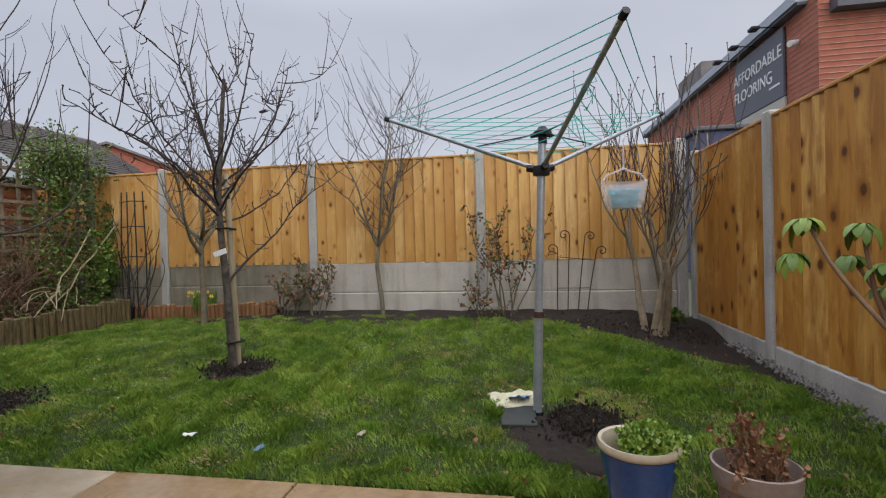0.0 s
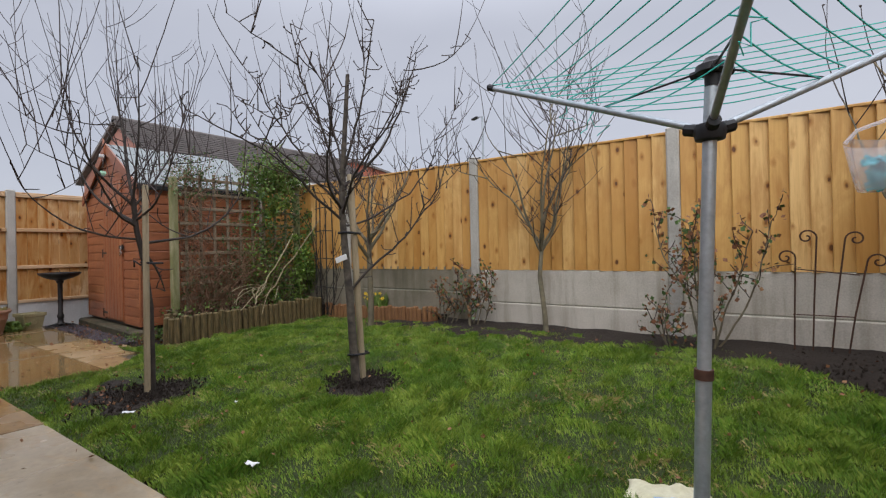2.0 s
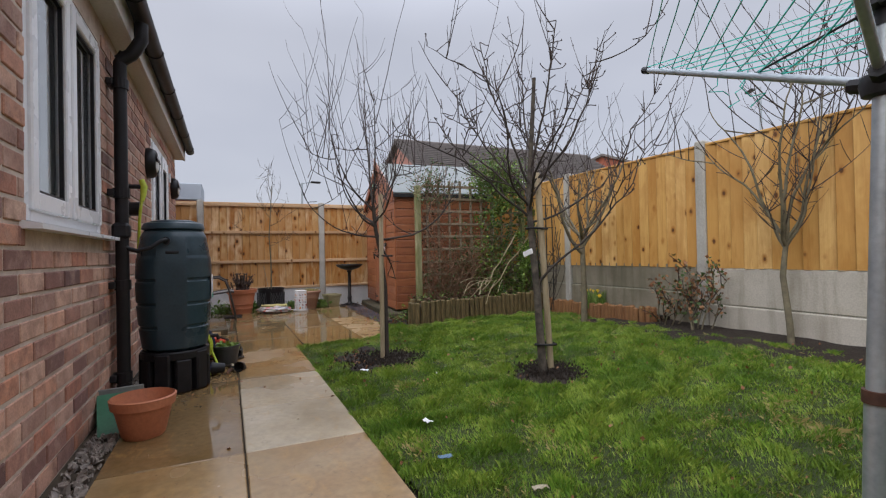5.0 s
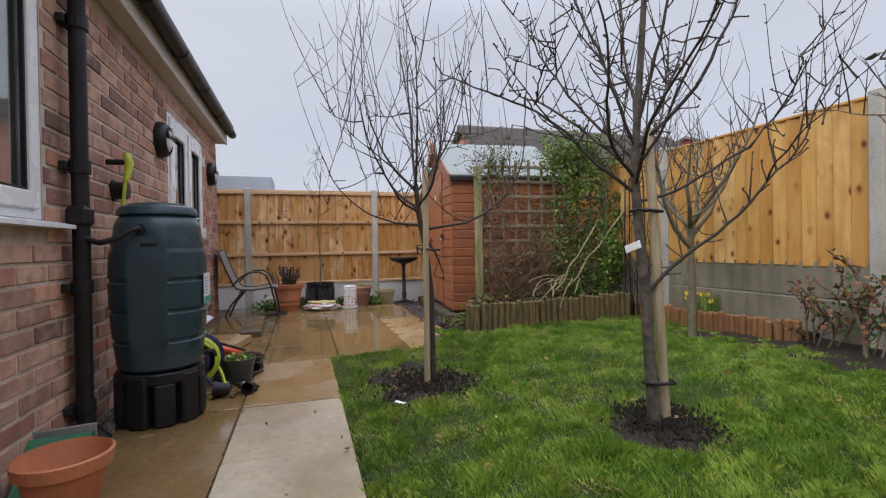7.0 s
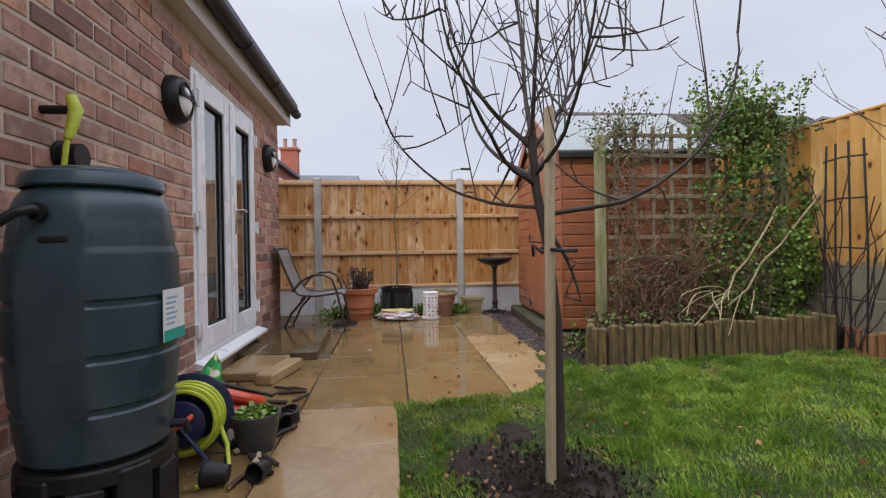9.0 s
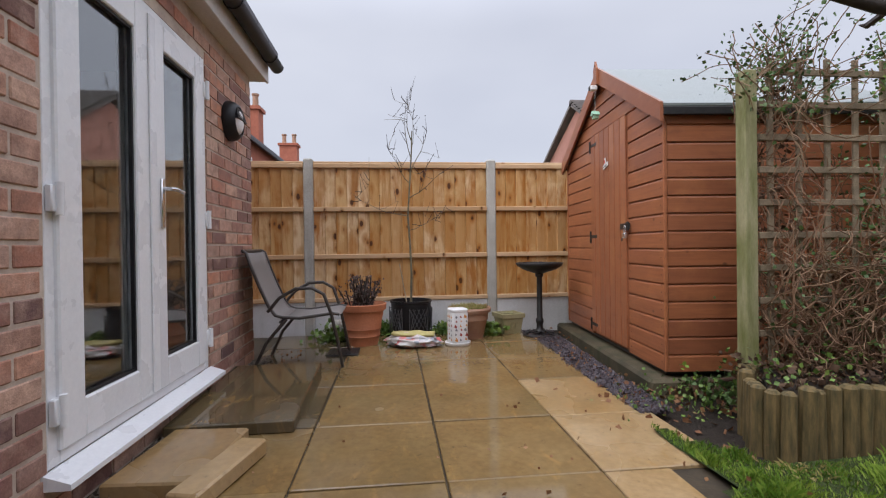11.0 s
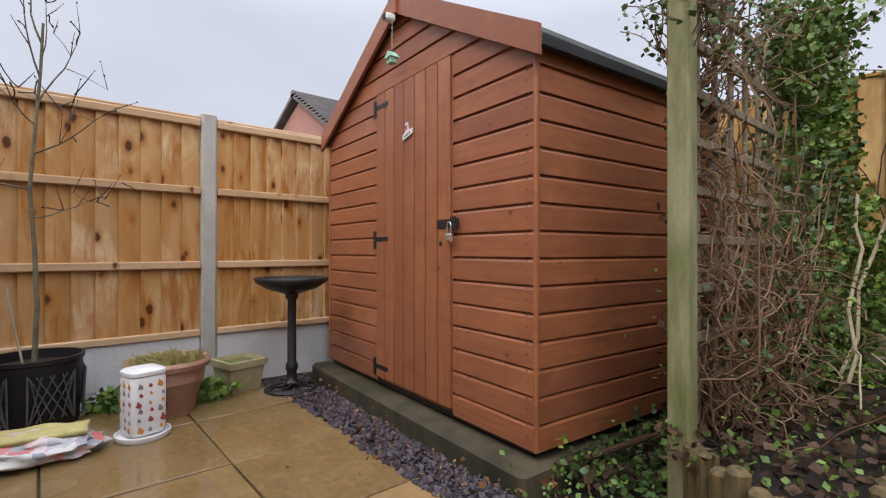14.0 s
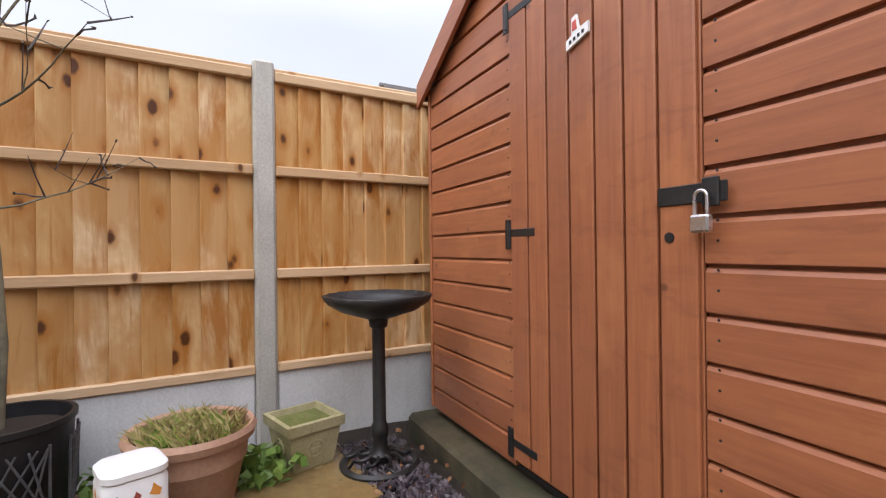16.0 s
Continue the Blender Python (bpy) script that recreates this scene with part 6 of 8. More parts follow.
for v in bm.verts:
    k = noise.noise(v.co * 2.0 + Vector((5, 0, 0))) * 0.5
    v.co = Vector((v.co.x * 0.07 * (1 + k), v.co.y * 0.09 * (1 + k), max(0, 0.08 + v.co.z * 0.10 * (1 + k))))
part("sack", bm, plain("grey_white_film", (0.28, 0.27, 0.25, 1), (0.5, 0.49, 0.46, 1), 14, 0.4, bump=0.5, bscale=30), w, smooth=60)

# cast iron bird bath
bb = thing("bird_bath", (-7.49, 2.96, 0.0), "black cast-iron bird bath on a pierced round foot", "bird bath")
bm = BM()
seg = 36
prof = [(0.035, 0.66), (0.07, 0.672), (0.15, 0.70), (0.20, 0.735), (0.215, 0.765)]
rings = []
for i, (rad, z) in enumerate(prof):
    rings.append([bm.verts.new((rad * (1 + (0.05 if k % 2 else -0.02) * (i / 4)) * math.cos(math.tau * k / seg), rad * (1 + (0.05 if k % 2 else -0.02) * (i / 4)) * math.sin(math.tau * k / seg), z)) for k in range(seg)])
for a, b in zip(rings, rings[1:]):
    for k in range(seg):
        bm.faces.new((a[k], a[(k + 1) % seg], b[(k + 1) % seg], b[k]))
bm.faces.new(rings[0])
o = part("bowl", bm, M_IRON, bb, "fluted black bowl", 60)
o.modifiers.new("wall", "SOLIDIFY").thickness = 0.01
part("column", lathe(BM(), [(0.0, 0.0), (0.045, 0.02), (0.05, 0.05), (0.034, 0.07), (0.03, 0.12), (0.038, 0.14), (0.038, 0.17), (0.028, 0.19), (0.027, 0.61), (0.038, 0.62), (0.042, 0.65), (0.03, 0.67), (0, 0.672)], 20), M_IRON, bb, smooth=40)
part("foot_ring", lathe(BM(), [(0.14, 0.0), (0.168, 0.0), (0.17, 0.014), (0.155, 0.026), (0.138, 0.016), (0.14, 0.0)], 36), M_IRON, bb, smooth=50)
for k in range(8):
    a = math.tau * k / 8
    c, s = math.cos(a), math.sin(a)
    pts = [(0.03, 0, 0.05), (0.06, 0.02, 0.045), (0.09, 0.01, 0.035), (0.11, -0.02, 0.03), (0.13, 0.0, 0.022), (0.15, 0.01, 0.016)]
    part("foot_scroll", tube(BM(), [(x * c - y * s, x * s + y * c, z) for x, y, z in pts], [0.01, 0.009, 0.008, 0.008, 0.008, 0.009], 6), M_IRON, bb, smooth=60)

bb.scale = (1, 1, 0.94)
p3.scale = (1.1, 1.1, 1.04)
can.scale = (0.94, 0.94, 1.0)

# shed ornaments
pl = new("door_plaque")
tagged(pl, "small white painted plaque on the shed door", "plaque")
pl.matrix_world = shed.matrix_world @ pose(-0.02 + (D0 + D1) / 2 - ox + 0.02, -0.037, 1.52)
part("board", prism(BM(), [(-0.045, -0.02), (0.05, 0.005), (0.05, 0.035), (0.01, 0.03), (0.0, 0.075), (-0.02, 0.07), (-0.02, 0.02), (-0.045, 0.01)], "y", -0.008, 0.0), M_WHITE, pl)
part("red_patch", prism(BM(), [(-0.015, 0.03), (0.005, 0.03), (0.0, 0.06), (-0.015, 0.055)], "y", -0.010, -0.0082), plain("red_paint", (0.45, 0.05, 0.04, 1), (0.5, 0.08, 0.06, 1), 20, 0.5), pl)
for k in range(4):
    part("mark", boxed((-0.03 + 0.018 * k, -0.0095, -0.004 + 0.004 * k), (-0.02 + 0.018 * k, -0.0082, 0.006 + 0.004 * k)), M_BLACK, pl)
bh = new("bird_house")
tagged(bh, "tiny mint-green bird house hanging from the shed gable", "ornament")
bh.matrix_world = shed.matrix_world @ pose(SXM - ox + 0.02, -0.09, 1.95)
M_MINT = plain("mint_paint", (0.30, 0.55, 0.40, 1), (0.36, 0.62, 0.46, 1), 12, 0.5)
part("box", boxed((-0.022, -0.022, -0.02), (0.022, 0.022, 0.02), 0.003), M_MINT, bh)
part("roof", prism(BM(), [(-0.034, 0.012), (0.034, 0.012), (0, 0.048)], "y", -0.03, 0.03), M_MINT, bh)
part("entrance", lathe(BM(), [(0, 0), (0.009, 0), (0.009, 0.002), (0, 0.002)], 14), M_IRON, bh).matrix_local = pose(0, -0.0215, 0.0, 90)
part("cord", tube(BM(), [(0, 0, 0.045), (0, 0.0, 0.25)], 0.0015, 4), M_WHITE, bh)
cm = new("security_light")
tagged(cm, "small grey security light under the shed gable", "light")
cm.matrix_world = shed.matrix_world @ pose(SXM - ox, -0.08, 2.2)
part("head", boxed((-0.02, -0.05, -0.03), (0.03, 0.01, 0.01), 0.008), M_WHITE, cm)
part("lens", boxed((-0.015, -0.054, -0.028), (0.02, -0.0505, 0.004), 0.003), M_BLACK, cm)

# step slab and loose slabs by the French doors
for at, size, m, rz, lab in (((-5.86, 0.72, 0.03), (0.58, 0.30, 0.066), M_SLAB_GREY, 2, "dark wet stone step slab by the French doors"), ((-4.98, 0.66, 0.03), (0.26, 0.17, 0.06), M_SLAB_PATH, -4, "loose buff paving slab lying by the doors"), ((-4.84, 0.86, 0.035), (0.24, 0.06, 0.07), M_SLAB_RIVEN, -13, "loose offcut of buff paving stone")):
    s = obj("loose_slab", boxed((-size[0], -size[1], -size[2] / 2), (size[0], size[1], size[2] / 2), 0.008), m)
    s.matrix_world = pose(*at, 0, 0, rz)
    tagged(s, lab, "slab", "loose slabs")

# hose reel and clutter behind the butt
hr = thing("hose_reel", (-3.50, 0.79, 0.0), "navy hose reel wound with yellow-green hose", "hose reel", rz=5)
M_NAVY = plain("navy_plastic", (0.012, 0.018, 0.06, 1), (0.02, 0.03, 0.09, 1), 10, 0.35)
M_ORANGE = plain("red_orange_plastic", (0.56, 0.06, 0.03, 1), (0.66, 0.10, 0.045, 1), 10, 0.35)
for x, rad in ((-0.075, 0.168), (0.075, 0.095)):
    bm = lathe(BM(), [(0.0, -0.006), (rad - 0.008, -0.006), (rad, 0.0), (rad - 0.008, 0.006), (0.0, 0.006)], 32)
    bmesh.ops.rotate(bm, verts=bm.verts, matrix=Matrix.Rotation(radians(90), 3, "Y"))
    bmesh.ops.translate(bm, verts=bm.verts, vec=(x, 0, 0.19))
    part("drum_side", bm, M_NAVY, hr, smooth=40)
for k in range(7):
    rad = 0.125 + 0.012 * (k % 2)
    x = -0.058 + 0.0185 * k
    part("hose_turn", tube(BM(), [(x, rad * math.cos(t), 0.19 + rad * math.sin(t)) for t in [math.tau * i / 28 for i in range(29)]], 0.0095, 6, False), M_YEL, hr, "yellow-green garden hose", 60)
part("tail", tube(BM(), [(0.0, 0.13, 0.15), (0.02, 0.16, 0.08), (0.08, 0.18, 0.02), (0.18, 0.16, 0.012), (0.24, 0.1, 0.012)], 0.0095, 8), M_YEL, hr, smooth=60)
for x in (-0.1, 0.1):
    part("frame", tube(BM(), [(x, -0.14, 0.0), (x, 0.0, 0.2), (x, 0.14, 0.0)], 0.011, 8), M_NAVY, hr)
part("crank", tube(BM(), [(0.1, 0, 0.19), (0.13, 0, 0.19), (0.13, 0.06, 0.24), (0.18, 0.06, 0.24)], 0.009, 8), M_ORANGE, hr)
tool = thing("garden_tool", (-3.72, 0.87, 0.0), "orange plastic garden tool case lying on its side", "tool", rz=-52)
part("case", boxed((-0.13, -0.055, 0.0), (0.13, 0.055, 0.085), 0.02, pose(0, 0, 0.06, 0, -24, 0)), M_ORANGE, tool, smooth=40)
part("lid", boxed((-0.11, -0.045, 0.09), (0.09, 0.045, 0.135), 0.016, pose(0, 0, 0.06, 0, -24, 0)), M_ORANGE, tool, smooth=40)
part("strap", boxed((-0.14, -0.012, 0.137), (0.14, 0.012, 0.15), 0.004, pose(0, 0, 0.06, 0, -24, 0)), M_BLACK, tool)
part("blade", boxed((0.08, -0.03, 0.02), (0.3, 0.01, 0.035), 0.004), M_IRON, tool)
tool.scale = (1.2, 1.2, 1.2)
gp = pot("plant_pot", (-3.63, 1.03, 0.0), "dark grey plastic pot with a small green plant", [(0, 0), (0.075, 0.0), (0.08, 0.01), (0.1, 0.14), (0.105, 0.142), (0.105, 0.16), (0.096, 0.16), (0.09, 0.12)], plain("dark_grey_plastic", (0.035, 0.036, 0.037, 1), (0.06, 0.06, 0.06, 1), 12, 0.4), soil=(0.09, 0.13))
leaves(gp, "foliage", disc_points(random.Random(3), 170, 0.09, 0.12, 0.17), 0.026, M_LEAF_YEL, 3, 0.5)
for k, (x, y, s) in enumerate(((-3.30, 1.02, 0.8), (-3.36, 1.14, 0.65), (-3.84, 1.06, 0.7))):
    q = thing("flower_pot", (x, y, 0.0), "small black plastic flower pot lying on the path", "plant pot", "small black pots", rz=40 * k)
    bm = lathe(BM(), [(0, 0.0), (0.04, 0.0), (0.055, 0.1), (0.06, 0.1), (0.06, 0.115), (0.052, 0.115), (0.04, 0.01)], 20)
    bm.transform(Matrix.Scale(s, 4) @ pose(0, 0, 0.055, 86, 0, 30 * k))
    part("pot", bm, M_BLACK, q, smooth=40)
sb = thing("seed_bag", (-3.92, 0.64, 0.0), "bright green and yellow garden product bag against the wall", "bag", rz=20)
bm = BM()
bmesh.ops.create_icosphere(bm, subdivisions=3, radius=1)
for v in bm.verts:
    k = noise.noise(v.co * 2.2) * 0.3
    v.co = Vector((v.co.x * 0.13 * (1 + k), v.co.y * 0.06 * (1 + k), max(0, 0.17 + v.co.z * 0.18 * (1 + k))))
bm.transform(pose(0, 0, 0, -20, 0, 0))
n = Nodes("green_yellow_print")
n.done(n.ramp(n.noise(n.coords(), 15, 1), (0.36, (0.03, 0.03, 0.03, 1)), (0.42, (0.02, 0.32, 0.08, 1)), (0.54, (0.04, 0.42, 0.12, 1)), (0.57, (0.65, 0.6, 0.12, 1)), (0.64, (0.7, 0.7, 0.62, 1))), 0.3)
part("sack", bm, n.mat, sb, smooth=60)
r = random.Random(41)
for k in range(26):
    g = thing("garden_offcut", (r.uniform(-4.5, -3.3), r.uniform(0.9, 1.12), 0.012), "short muddy offcut of wood on the path", "offcut", "path litter", rz=r.uniform(0, 180))
    part("stick", tube(BM(), [(-r.uniform(0.04, 0.1), 0, 0), (0, r.uniform(-0.01, 0.01), 0.005), (r.uniform(0.04, 0.1), 0, 0)], r.uniform(0.006, 0.014), 6), r.choice((M_BARK, M_STAKE_GREY, M_IRON, M_BARK, M_RUST)), g)
coil = thing("hose_coil", (-3.93, 1.1, 0.0), "small coil of black hose lying on the path", "hose")
for k in range(4):
    part("loop", tube(BM(), [(0.065 * math.cos(t) + 0.006 * k, 0.055 * math.sin(t), 0.012 + 0.018 * k + 0.006 * math.sin(t * 2 + k)) for t in [math.tau * i / 20 for i in range(21)]], 0.008, 6, False), M_BLACK, coil, smooth=60)
glove = thing("trowel", (-4.24, 0.78, 0.006), "garden trowel with a pale blade lying on the slabs", "trowel", rz=205)
part("blade", prism(BM(), [(-0.09, 0.0), (-0.03, 0.022), (0.02, 0.018), (0.02, -0.018), (-0.03, -0.022)], "z", 0.0, 0.006), M_STEEL, glove)
part("handle", tube(BM(), [(0.02, 0, 0.004), (0.06, 0, 0.012), (0.15, 0, 0.01)], [0.005, 0.011, 0.012], 8), M_TERRA, glove)
glove.scale = (1.5, 1.5, 1.5)


# ---- log edging, trellis, climbers ----
def log_edge(name, label, path, d, height, material, base=-0.06):
    t = thing(name, (0, 0, 0), label, "edging", "log edging")
    r = random.Random(name + label)
    me = mesh_of(tube(BM(), [(0, 0, base), (0, 0, height - 0.012), (0, 0, height)], [d / 2, d / 2, d / 2 - 0.012], 10), "log", material)
    for (x0, y0), (x1, y1) in zip(path, path[1:]):
        n = max(1, round(math.hypot(x1 - x0, y1 - y0) / (d * 0.99)))
        for k in range(n):
            f = k / n
            piece("log", me, (x0 + (x1 - x0) * f + r.uniform(-0.006, 0.006), y0 + (y1 - y0) * f + r.uniform(-0.006, 0.006), r.uniform(-0.02, 0.015) + rise(x0 + (x1 - x0) * f, y0 + (y1 - y0) * f)), t, (r.uniform(-0.03, 0.03), r.uniform(-0.03, 0.03), r.uniform(0, 6)), (r.uniform(0.85, 1.1),) * 2 + (1,))
    return t


log_edge("log_edging", "weathered round log edging round the climber bed", [(-5.26, 3.42), (-5.05, 3.2), (-4.82, 3.08), (-4.72, 3.14), (-4.68, 4.0), (-4.66, 4.95)], 0.066, 0.25, M_LOG)
log_edge("log_edging", "low reddish log roll in front of the back fence", [(-4.6, 4.98), (-3.9, 4.93), (-3.3, 4.88), (-2.95, 4.83), (-2.72, 4.92)], 0.062, 0.15, M_LOG_RED)
bm = BM()
prism(bm, [(-5.30, 3.5), (-5.22, 3.42), (-4.80, 3.14), (-4.72, 3.2), (-4.70, 5.05), (-5.30, 5.05)], "z", -0.1, 0.22)
prism(bm, [(-4.68, 5.0), (-3.3, 4.92), (-2.75, 4.98), (-2.75, 5.08), (-4.68, 5.08)], "z", -0.1, 0.2)
tagged(obj("raised_bed", bm, M_SOIL), "dark soil filling the log-edged bed", "soil", kind="structure")
# trellis panel on mossy posts
TX = -5.22
tr = thing("trellis", (TX, 3.36, 0.0), "weathered square wooden trellis on mossy green posts", "trellis")
for dx, dy in ((0.0, 0.0),):
    part("post", boxed((dx - 0.036, dy - 0.036, -0.1), (dx + 0.036, dy + 0.036, 1.78), 0.006), M_STAKE_MOSS, tr, "green mossy square post")
part("post", boxed((-0.035, 1.6, -0.1), (0.035, 1.67, 1.8), 0.006), M_STAKE_MOSS, tr)
for k in range(10):
    y = 0.14 + 0.165 * k
    part("upright_slat", boxed((-0.016, y - 0.017, 0.24), (-0.002, y + 0.017, 1.86), 0.003), M_SLAT, tr)
for k in range(9):
    z = 0.42 + 0.17 * k
    part("cross_slat", boxed((0.0, 0.06, z - 0.017), (0.014, 1.66, z + 0.017), 0.003), M_SLAT, tr)

M_LEAF_DEAD = leaf_mat("rotting_leaves", (0.045, 0.024, 0.014, 1), (0.075, 0.04, 0.022, 1), (0.12, 0.07, 0.038, 1), 0.75)
cl = thing("climber", (TX, 3.4, 0.15), "tangled climber with dry brown stems and green leaves on the trellis", "climber")
r = random.Random(90)
stems, green, brown = BM(), [], []
for k in range(170):
    y = r.triangular(0.0, 1.7, 0.25)
    p = limb_path(r, (r.uniform(-0.12, 0.1), y, r.uniform(0, 0.25)), (r.gauss(0.05, 0.25), r.gauss(0.0, 0.4), 1), r.uniform(0.4, 1.55), 0.07, 0.02, 0.26)
    p = [Vector((max(-0.08, min(0.2, q.x)), max(0.04, q.y), max(0.02, q.z))) for q in p]
    tube(stems, p, [0.0046 * (1 - 0.5 * i / len(p)) for i in range(len(p))], 4, False)
    for q in p[2:]:
        n = 4 if y > 0.85 else (1 if r.random() < 0.3 else 0)
        green += [q + Vector((r.gauss(0.0, 0.05), r.gauss(0, 0.05), r.gauss(0, 0.05))) for _ in range(n)]
for k in range(800):
    y = r.triangular(0.0, 1.5, 0.05)
    a = Vector((r.triangular(-0.16, 0.2, -0.05), y, r.uniform(0.03, 1.62) if y < 0.28 else 0.03 + 0.75 * r.random() ** 1.6))
    p = limb_path(r, a, (r.gauss(0, 0.5), r.gauss(0, 0.7), r.gauss(-0.5, 0.6)), r.uniform(0.15, 0.5), 0.05, -0.03, 0.35)
    p = [Vector((max(-0.08, q.x), max(0.06, q.y), max(0.03, q.z))) for q in p]
    tube(stems, p, 0.0027, 3, False)
tagged(part("stems", stems, M_STEM_DRY, cl), kind="stuff")
for k in range(15000):
    y = r.gauss(1.33, 0.42)
    z = r.uniform(0.05, 1.78)
    k2 = noise.noise(Vector((y * 3, z * 3, 5)))
    k2 += 0.5 * noise.noise(Vector((y * 9, z * 9, 2)))
    if k2 < 0.13 + 0.12 * abs(y - 1.25) or y > 1.95 or (y < 0.95 and r.random() < 0.75):
        continue
    depth = 0.36 * max(0.1, 1 - ((y - 1.4) / 0.65) ** 2) * (0.5 + 0.5 * math.sin(z * 1.9 + 0.4))
    green.append((r.uniform(-0.06, 0.06) + depth * (1 - 0.45 * r.random() ** 2), min(y, 1.68), z))
thin = [g for g in green if g[1] < 0.8]
green = [g for g in green if g[1] >= 0.8]
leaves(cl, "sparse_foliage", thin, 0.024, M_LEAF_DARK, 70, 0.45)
leaves(cl, "foliage", [g for i, g in enumerate(green) if i % 5 > 1], 0.036, M_LEAF, 7, 0.42, "fresh green leaves")
leaves(cl, "fresh_foliage", [g for i, g in enumerate(green) if i % 5 < 2], 0.034, M_LEAF_YEL, 71, 0.42, "yellow-green young leaves")
litter = [(r.uniform(-0.14, 0.02), r.uniform(0.06, 1.62), r.uniform(0.03, 1.66) ** 0.9) for _ in range(2600)]
leaves(cl, "dead_foliage", [q for q in litter if noise.noise(Vector((q[1] * 5, q[2] * 5, 3))) > -0.12 and (q[1] < 0.25 or q[2] < 0.6)], 0.034, M_LEAF_DEAD, 77, 0.5, "dead brown leaves deep in the climber")
# inner leaves: shade inside the climber is put into their darker colour
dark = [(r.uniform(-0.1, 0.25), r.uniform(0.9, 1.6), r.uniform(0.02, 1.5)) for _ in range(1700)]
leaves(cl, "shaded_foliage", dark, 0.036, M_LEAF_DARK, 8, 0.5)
topg = []
topt = BM()
for k in range(130):
    p = limb_path(r, (r.uniform(-0.1, 0.1), r.choice((r.uniform(-0.1, 0.3), r.uniform(-0.05, 1.7))), r.uniform(1.35, 1.7)), (r.gauss(0, 0.6), r.gauss(0, 0.6), 0.8), r.uniform(0.12, 0.42), 0.05, 0.0, 0.2)
    tube(topt, p, 0.0026, 4, False)
    topg += [q + Vector((r.gauss(0, 0.02), r.gauss(0, 0.02), r.gauss(0, 0.02))) for q in p[1:] for _ in range(2 if p[0].y < 0.7 else 4)]
sprig = []
for k in range(60):
    p = limb_path(r, (r.uniform(-0.05, 0.2), r.gauss(1.2, 0.25), r.uniform(1.45, 1.75)), (r.gauss(0, 0.35), r.gauss(0, 0.35), 1), r.uniform(0.15, 0.5), 0.05, 0.0, 0.15)
    tube(topt, p, 0.0026, 4, False)
    sprig += [q + Vector((r.gauss(0, 0.035), r.gauss(0, 0.035), r.gauss(0, 0.03))) for q in p for _ in range(7)]
tagged(part("top_growth", topt, M_STEM_DRY, cl), kind="stuff")
leaves(cl, "sprig_foliage", sprig, 0.033, M_LEAF, 91, 0.45)
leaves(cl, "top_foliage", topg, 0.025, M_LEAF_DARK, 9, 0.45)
arch = BM()
for k in range(11):
    p = limb_path(r, (0.3 + r.uniform(0, 0.1), 0.75 + r.uniform(-0.1, 0.3), 0.35), (r.uniform(0.3, 0.6), r.uniform(-0.9, -0.2), r.uniform(-0.1, 0.4)), r.uniform(0.3, 0.65), 0.06, -0.10, 0.08)
    tube(arch, [Vector((q.x, q.y, max(0.0, q.z))) for q in p], 0.004, 4, False)
for a, b in (((0.25, 0.9, 0.2), (0.35, 1.75, 1.25)), ((0.3, 0.75, 0.2), (0.25, 1.35, 1.0))):
    tube(arch, [Vector(a).lerp(Vector(b), u / 6) + Vector((0.02 * math.sin(u * 2), 0, 0.02 * math.cos(u * 3))) for u in range(7)], 0.008, 6, False)
tagged(part("arching_stems", arch, plain("pale_straw_stems", (0.27, 0.215, 0.12, 1), (0.38, 0.32, 0.2, 1), 12, 0.8), cl, "pale dry arching stems"), kind="stuff")

bedl = [(r.uniform(-0.05, 0.5), r.uniform(-0.2, 0.9)) for _ in range(600)]
leaves(cl, "bed_litter", [(x, y, 0.08 + 0.1 * r.random() ** 2) for x, y in bedl], 0.034, M_LEAF_DEAD, 178, 0.5)
leaves(cl, "bed_greenery", [(x, y, 0.09 + 0.14 * r.random() ** 2) for x, y in bedl[::2]], 0.024, M_LEAF, 179, 0.55)

# ivy and litter filling the gap between shed and trellis
iv = thing("ivy", (-5.46, 3.6, 0.0), "heap of dark ivy and fallen leaves between shed and trellis", "ivy")
heap = [(r.uniform(-0.2, 0.2), r.uniform(-0.35, 1.3)) for _ in range(1500)]
leaves(iv, "foliage", [(x, y, max(0.0, (0.09 + 0.12 * max(0, y)) * (1 + 0.7 * noise.noise(Vector((x * 6, y * 6, 1)))) * r.random())) for x, y in heap], 0.027, M_LEAF_DARK, 171, 0.6)
leaves(iv, "fresh_leaves", [(x, y, 0.03 + 0.16 * r.random() ** 2) for x, y in heap[:110]], 0.026, M_LEAF_YEL, 172, 0.6)
leaves(iv, "dead_leaves", [(x, y, 0.05 * r.random()) for x, y in heap[:700]], 0.036, M_LEAF_DEAD, 173, 0.55)
pole = thing("pole", (-5.60, 3.42, 0.06), "rusty brown pipe lying in the ivy beside the shed", "pipe")
part("pipe", tube(BM(), [(0, 0, 0), (0.26, 0.55, 0.12)], 0.013, 8), M_RUST, pole)
pk = thing("crisp_packet", (-5.36, 3.72, 0.16), "crumpled red and blue packet caught in the ivy", "litter")
bm = BM()
bmesh.ops.create_grid(bm, x_segments=7, y_segments=6, size=1)
for v in bm.verts:
    v.co = Vector((v.co.x * 0.05, v.co.y * 0.04, 0.03 * noise.noise(v.co * 2.5))) + Vector((0, 0, 0.02))
n = Nodes("packet_print")
n.done(n.ramp(n.noise(n.coords(), 22, 2), (0.4, (0.5, 0.03, 0.04, 1)), (0.55, (0.6, 0.35, 0.4, 1)), (0.65, (0.05, 0.3, 0.6, 1))), 0.25)
o = part("film", bm, n.mat, pk, smooth=60)
o.modifiers.new("thickness", "SOLIDIFY").thickness = 0.002
